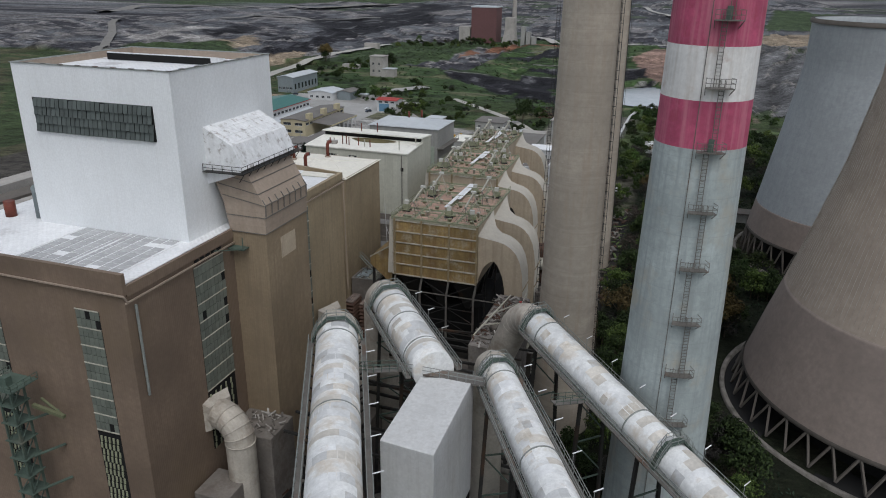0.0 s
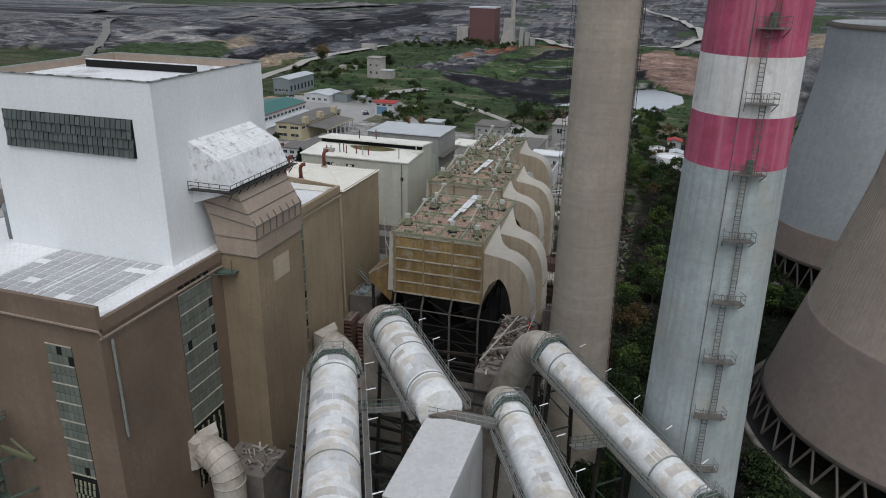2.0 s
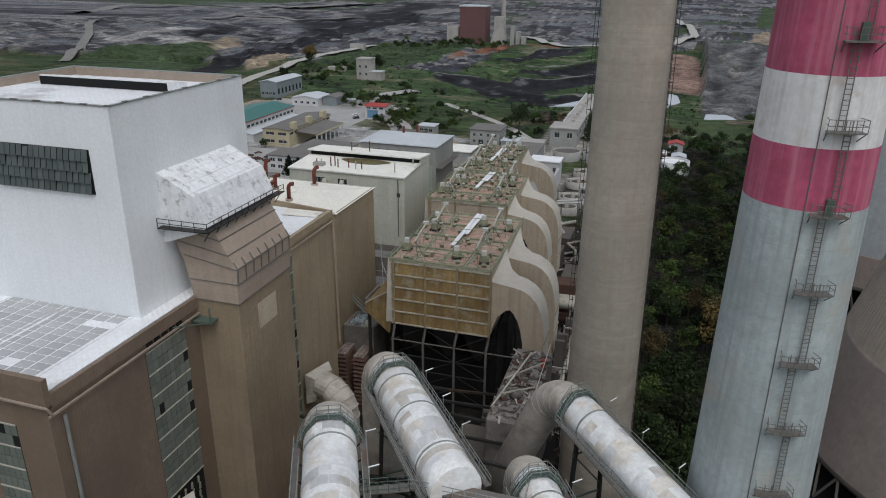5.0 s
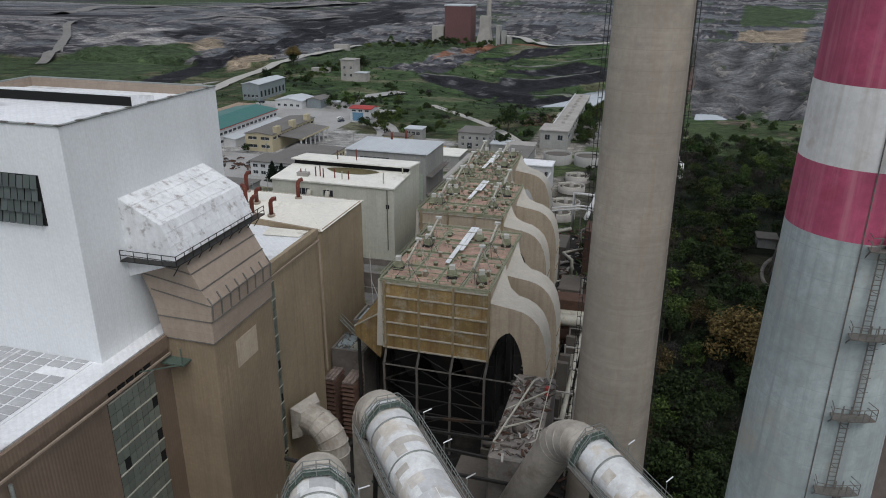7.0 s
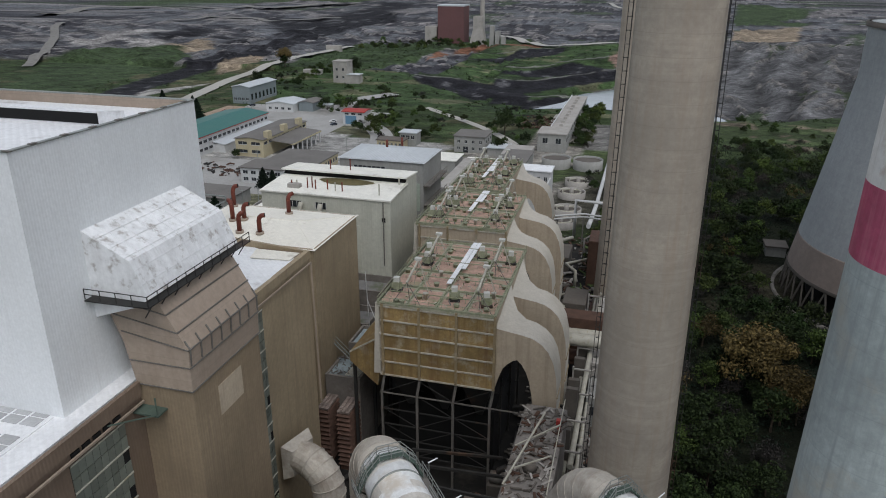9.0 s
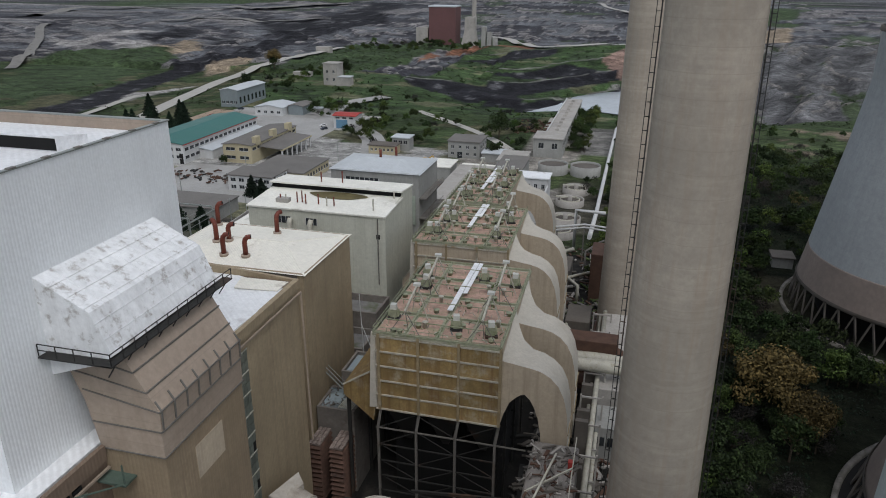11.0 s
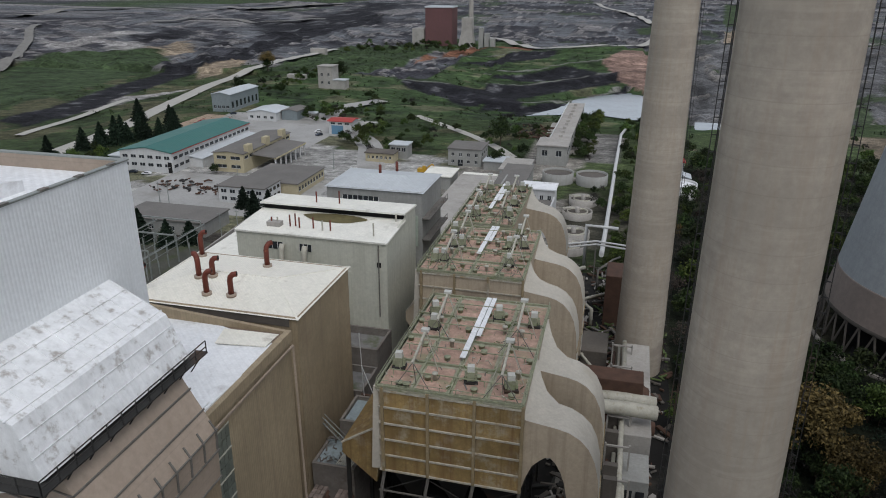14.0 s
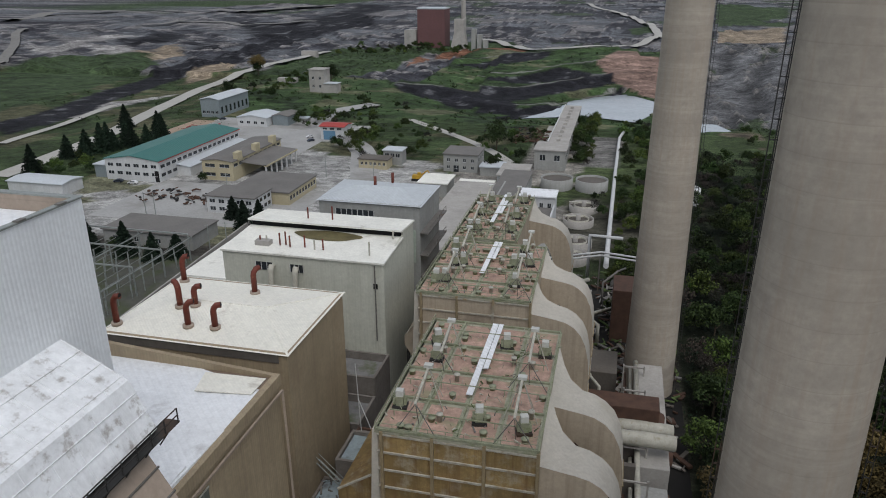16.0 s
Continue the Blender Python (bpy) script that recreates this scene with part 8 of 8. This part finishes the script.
bar(bm, (-67, 338.6, 2.4), (-64, 338.6, 4.6), 0.5)
bar(bm, (-64, 338.6, 4.6), (-61.6, 338.6, 1.6), 0.4)
part("boom", bm, M["yellow"], ex)
for x0, x1, y0, y1, n, m, lb in ((-176, -140, 282, 300, 40, M["rust"], "rusty scrap scattered over the parking yard"), (-40, -14, 420, 455, 120, M["rust"], "heap of dark red scrap metal"),
                                 (-60, -30, 425, 460, 70, M["dark_steel"], "dark scrap heap beside the gravel lot"), (-232, -215, 408, 425, 30, M["car_red"], "red scrapped machinery on the sandy lot"),
                                 (-172, -130, 284, 298, 40, M["dark_steel"], "dark scrap sheets on the parking yard")):
    bm = B()
    for _ in range(n):
        c = Vector((random.uniform(x0, x1), random.uniform(y0, y1), random.uniform(0.1, 1.2)))
        g = random.uniform(0, math.tau)
        ln = random.uniform(0.6, 3.0)
        bar(bm, c, c + Vector((math.cos(g) * ln, math.sin(g) * ln, random.uniform(-0.3, 0.8))), random.uniform(0.3, 1.2), random.uniform(0.2, 0.7))
    solid("scrap_heap", bm, m, lb, "scrap", kind="stuff")
for a, m, lb in (((-240, -226, 395, 440, -0.3, 0.12), mat("sandy_lot_soil", (0.36, 0.27, 0.2), 0.95, 0.15, 0.08, 1.0, 0.2), "sandy pinkish lot"), ((-24, -2, 440, 470, -0.3, 0.3), M["road"], "pale gravel lot")):
    bm = B()
    box(bm, *a)
    solid("pavement", bm, m, lb, "pavement", kind="structure")


# ---- trees ----
def leaf_material(name, color, tip, stand=False):
    m = bpy.data.materials.new(name)
    m.use_nodes = True
    N, L = m.node_tree.nodes, m.node_tree.links
    bs = N["Principled BSDF"]
    bs.inputs["Roughness"].default_value = 0.75
    bs.inputs["Specular IOR Level"].default_value = 0.2
    ge = N.new("ShaderNodeNewGeometry")
    oi = N.new("ShaderNodeObjectInfo")
    x = N.new("ShaderNodeMix")
    x.data_type = 'RGBA'
    x.inputs[6].default_value, x.inputs[7].default_value = (*color, 1), (*tip, 1)
    L.new(ge.outputs["Random Per Island"], x.inputs[0])
    y = N.new("ShaderNodeMix")
    y.data_type, y.blend_type = 'RGBA', 'MULTIPLY'
    y.inputs[0].default_value = 1.0
    L.new(x.outputs[2], y.inputs[6])
    L.new(ramp_grey(N, L, oi.outputs["Random"], 0.55, 1.35), y.inputs[7])
    if stand:
        at = N.new("ShaderNodeVertexColor")
        at.layer_name = "stand"
        w = N.new("ShaderNodeMix")
        w.data_type, w.blend_type = 'RGBA', 'MULTIPLY'
        w.inputs[0].default_value = 1.0
        L.new(x.outputs[2], w.inputs[6])
        L.new(at.outputs[0], w.inputs[7])
        L.new(w.outputs[2], bs.inputs["Base Color"])
    else:
        L.new(y.outputs[2], bs.inputs["Base Color"])
    return m


SHADES = {"green": ((0.008, 0.015, 0.005), (0.036, 0.057, 0.017)), "fresh": ((0.020, 0.036, 0.009), (0.078, 0.116, 0.028)),
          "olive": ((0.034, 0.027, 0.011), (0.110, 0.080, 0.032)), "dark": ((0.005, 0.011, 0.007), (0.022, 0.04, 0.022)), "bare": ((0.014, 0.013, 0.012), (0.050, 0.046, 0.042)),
          "amber": ((0.036, 0.028, 0.010), (0.145, 0.105, 0.038))}
LEAF = {k: leaf_material(k + "_leaves", *v) for k, v in SHADES.items()}
STAND = {k: leaf_material(k + "_woodland_leaves", *v, stand=True) for k, v in SHADES.items()}


def leaf_quad(bm, c, s, out=Vector((0, 0, 0.6))):
    """One small leaf clump, turned roughly towards the outside of its crown."""
    n = (Vector((random.gauss(0, 0.7), random.gauss(0, 0.7), random.gauss(0, 0.7))) + out).normalized()
    t = n.orthogonal().normalized()
    t.rotate(Matrix.Rotation(random.uniform(0, math.tau), 3, n))
    b = n.cross(t)
    bm.faces.new([bm.verts.new(c + t * s * i + b * s * j * 0.6) for i, j in ((-1, 0), (-0.2, -0.8), (1, 0), (-0.2, 0.8))])


def tree(name, h, spread, leaf, label, n=520, conifer=False, leaf_size=0.32):
    t = thing(name, (0, 0, 0), label, "tree", "trees")
    bm = B()
    top = h * (0.95 if conifer else 0.6)
    tube(bm, [(0, 0, -0.3), (random.uniform(-0.2, 0.2), 0.1, h * 0.3), (random.uniform(-0.3, 0.3), random.uniform(-0.3, 0.3), top)], [h * 0.028, h * 0.02, h * 0.006], 8)
    limbs = []
    for k in range(7):
        g = k * 2.4 + random.uniform(-0.4, 0.4)
        z0 = h * random.uniform(0.2, 0.5)
        e = Vector((math.cos(g) * spread * 0.7, math.sin(g) * spread * 0.7, h * random.uniform(0.45, 0.85)))
        if not conifer:
            tube(bm, [(0, 0, z0), tuple(e * 0.55 + Vector((0, 0, z0 * 0.4))), tuple(e)], [h * 0.012, h * 0.008, h * 0.003], 6)
        limbs.append(e)
    part("trunk", bm, M["bark"], t)
    bm = B()
    if conifer:
        for _ in range(n):
            z = h * (0.12 + 0.88 * random.random() ** 1.3)
            r = spread * (1 - z / h) ** 0.8 * math.sqrt(random.random()) * (0.8 + 0.3 * math.sin(z * 4))
            g = random.uniform(0, math.tau)
            leaf_quad(bm, Vector((r * math.cos(g), r * math.sin(g), z - 0.25 * r)), leaf_size)
    else:
        blobs = [(e, spread * random.uniform(0.28, 0.5)) for e in limbs] + [(Vector((random.uniform(-0.3, 0.3) * spread, random.uniform(-0.3, 0.3) * spread, h * random.uniform(0.6, 0.9))), spread * random.uniform(0.3, 0.5)) for _ in range(5)]
        for _ in range(n):
            c, r = random.choice(blobs)
            d = Vector((random.gauss(0, 1), random.gauss(0, 1), random.gauss(0, 0.8))).normalized() * r * random.random() ** 0.4
            leaf_quad(bm, c + d, leaf_size * random.uniform(0.7, 1.3), d.normalized() * 1.1 + Vector((0, 0, 0.25)))
    part("crown", bm, LEAF[leaf], t, recalc=False)
    return t


KINDS = [tree("tree", 8.5, 3.8, "green", "leafy green tree in the thicket", 1500, leaf_size=0.30), tree("tree", 7.0, 3.4, "fresh", "fresh green bushy tree", 1300, leaf_size=0.28),
         tree("tree", 10.0, 4.4, "olive", "olive-brown tree just coming into leaf", 1500, leaf_size=0.28), tree("tree", 6.0, 3.2, "bare", "grey nearly bare shrubby tree", 900, leaf_size=0.2),
         tree("tree", 6.0, 3.0, "green", "low dark green bush-like tree", 1200, leaf_size=0.28)]
CON = tree("conifer", 13.5, 6.2, "dark", "tall dark pine with a ragged pointed crown", 3600, True, 0.6)
BIG = tree("tree", 17, 7.5, "amber", "broad olive-brown tree standing over the thicket", 5200, leaf_size=0.42)
ROUND = tree("tree", 13, 6.0, "green", "round full green tree beside the scrap lot", 2600, leaf_size=0.42)


def put(kind, x, y, s=1.0):
    m = Matrix.Translation((x, y, ground_zone(x, y)[0] - 0.1)) @ Matrix.Rotation(random.uniform(0, math.tau), 4, 'Z')
    o = copy_thing(kind, m)
    o.scale = (s, s, s * random.uniform(0.9, 1.15))
    return o


def free(x, y):
    if math.hypot(x - CT1[0], y - CT1[1]) < 43 or math.hypot(x - CT2[0], y - CT2[1]) < 38:
        return False
    if math.hypot(x - 51.2, y - 66.3) < 10 or math.hypot(x - 32.2, y - 96.9) < 9.5 or math.hypot(x - 26.8, y - 186.2) < 9:
        return False
    for hx, hy in ((43, 331), (35.5, 352), (45, 348), (75, 249), (43, 375), (72, 293)):
        if math.hypot(x - hx, y - hy) < 7:
            return False
    return True


random.seed(7)


def joined(name, spots, label, keep=0.55):
    """Many trees in one mesh: leaf quads of the tree kinds, set down at each spot."""
    V, F = [], []
    n0 = 0
    for x, y, k, sc in spots:
        me1 = KINDS[k].children[-1].data if KINDS[k].children[-1].name.startswith("crown") else KINDS[k].children[0].data
        co = np.empty(len(me1.vertices) * 3, dtype=np.float32)
        me1.vertices.foreach_get("co", co)
        co = co.reshape(-1, 4, 3)
        co = co[np.random.rand(len(co)) < keep]
        mid = co.mean(axis=1, keepdims=True)
        co = mid + (co - mid) * 1.3
        g = random.uniform(0, math.tau)
        rot = np.array([[math.cos(g), -math.sin(g), 0], [math.sin(g), math.cos(g), 0], [0, 0, 1]], dtype=np.float32)
        co = (co @ rot.T) * sc + np.array([x, y, ground_zone(x, y)[0]], dtype=np.float32)
        V.append((["green", "fresh", "olive", "bare", "green"][k], co, random.uniform(0.45, 1.5), random.uniform(0.85, 1.2)))
    for lf in sorted({v[0] for v in V}):
        mine = [v for v in V if v[0] == lf]
        pts = np.concatenate([v[1].reshape(-1, 3) for v in mine])
        me2 = bpy.data.meshes.new(name)
        me2.from_pydata(pts.tolist(), [], np.arange(len(pts)).reshape(-1, 4).tolist())
        hue = np.concatenate([np.tile(np.array([[k * w, k, k * 0.9, 1.0]], dtype=np.float32), (len(co) * 4, 1)) for _, co, k, w in mine])
        me2.color_attributes.new("stand", 'FLOAT_COLOR', 'POINT').data.foreach_set("color", hue.ravel())
        me2.materials.append(STAND[lf])
        tagged(new(name, me2), label, "woodland", kind="stuff")


np.random.seed(5)
spots, near_spots = [], []
while len(spots) + len(near_spots) < 620:
    x, y = random.uniform(36, 150), random.uniform(70, 400)
    if x > 70 and y < 170 or not free(x, y):
        continue
    if y > 300 and random.random() < 0.45:
        continue
    k = random.choices(range(5), (4, 1.6, 0.35, 3.2, 3))[0]
    (near_spots if x < 80 and y < 185 and len(near_spots) < 130 else spots).append((x, y, k, random.uniform(0.7, 1.25)))
for x, y, k, sc in near_spots:
    put(KINDS[k], x, y, sc)
joined("woodland", spots, "dense mixed spring thicket behind the chimneys")
for x, y, s in ((58.5, 158, 1.0), (64, 150, 0.7)):
    put(BIG, x, y, s)
for x, y in ((-243, 308), (-249, 338), (-240, 352), (-238, 359), (-233, 367), (-229, 374), (-236, 395), (-237, 335), (-246, 348), (-226, 384), (-231, 390), (-244, 362), (-240, 372)):
    put(CON, x, y, random.uniform(0.75, 1.1))
for x, y in ((-150, 228), (-144, 232), (-137, 229), (-131, 233), (-126, 228), (-156, 236), (-120, 232), (-112, 262), (-108, 266), (-122, 272)):
    put(CON if random.random() < 0.5 else KINDS[0], x, y, random.uniform(0.5, 0.8))
put(ROUND, -44, 402, 1.0)
put(ROUND, -214, 600, 1.1)
put(ROUND, -262, 520, 0.9)
yard_spots = []
for x0, x1, y0, y1, n in ((-130, -60, 372, 440, 26), (-105, -82, 366, 384, 12), (-6, 4, 372, 490, 60), (-128, -112, 380, 420, 12), (-175, -120, 425, 470, 26), (-250, -205, 300, 345, 14), (-60, -20, 395, 470, 24), (18, 34, 215, 480, 130), (-270, -225, 500, 640, 50), (-190, -120, 470, 540, 16), (-300, -150, 820, 900, 70), (8, 16, 300, 330, 6), (-40, -28, 356, 400, 6), (-160, -152, 312, 318, 2), (80, 240, 400, 470, 40)):
    for _ in range(n):
        x, y = random.uniform(x0, x1), random.uniform(y0, y1)
        yard_spots.append((x, y, random.choice((0, 1, 1, 3, 4, 4)), random.uniform(0.4, 1.05) if y < 700 else random.uniform(0.6, 1.2)))
joined("shrubs", yard_spots, "green shrubs and saplings round the yard and slopes", 0.7)
for proto in KINDS + [CON, BIG, ROUND]:
    proto.location = {"conifer": (-268, 410, 0)}.get(proto.name, (44 + 6 * KINDS.index(proto) if proto in KINDS else -300, 215 + 9 * KINDS.index(proto) if proto in KINDS else 640, 0)) if proto.name != "conifer" else (-268, 410, 0)

# far bushes and grass tufts, too many to count
bm = B()
random.seed(11)
for _ in range(2600):
    x, y = random.uniform(-420, 300), random.uniform(440, 960)
    z, c = ground_zone(x, y)
    if c[1] < c[0] * 1.05 or seg_dist(x, y, ROAD_A) < 9:
        continue
    r = random.uniform(0.7, 2.2)
    for _k in range(7):
        leaf_quad(bm, Vector((x + random.gauss(0, r * 0.6), y + random.gauss(0, r * 0.6), z + random.uniform(0.1, r))), r * 0.5)
tagged(new("bushes", mesh_of("bushes", bm, LEAF["green"], False)), "scattered low bushes on the far slopes", "bushes", kind="stuff")
# Undergrowth uses the dark leaf colour to paint the shade beneath the trees.
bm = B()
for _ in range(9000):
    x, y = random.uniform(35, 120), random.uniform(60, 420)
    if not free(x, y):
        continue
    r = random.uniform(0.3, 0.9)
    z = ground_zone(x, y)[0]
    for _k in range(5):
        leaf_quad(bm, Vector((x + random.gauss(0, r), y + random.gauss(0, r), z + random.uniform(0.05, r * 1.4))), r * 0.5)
tagged(new("undergrowth", mesh_of("undergrowth", bm, LEAF["dark"], False)), "dense green undergrowth, coloured dark for the shade below the trees", "undergrowth", kind="stuff")
bm = B()
for _ in range(1500):
    x, y = random.uniform(-250, -20), random.uniform(250, 480)
    z, c = ground_zone(x, y)
    if c[1] < c[0] * 1.02:
        continue
    r = random.uniform(0.3, 0.9)
    for _k in range(5):
        leaf_quad(bm, Vector((x + random.gauss(0, r), y + random.gauss(0, r), z + random.uniform(0.05, r))), r * 0.5)
tagged(new("grass_tufts", mesh_of("grass_tufts", bm, LEAF["fresh"], False)), "tufts of grass and weeds round the yard", "grass", kind="stuff")
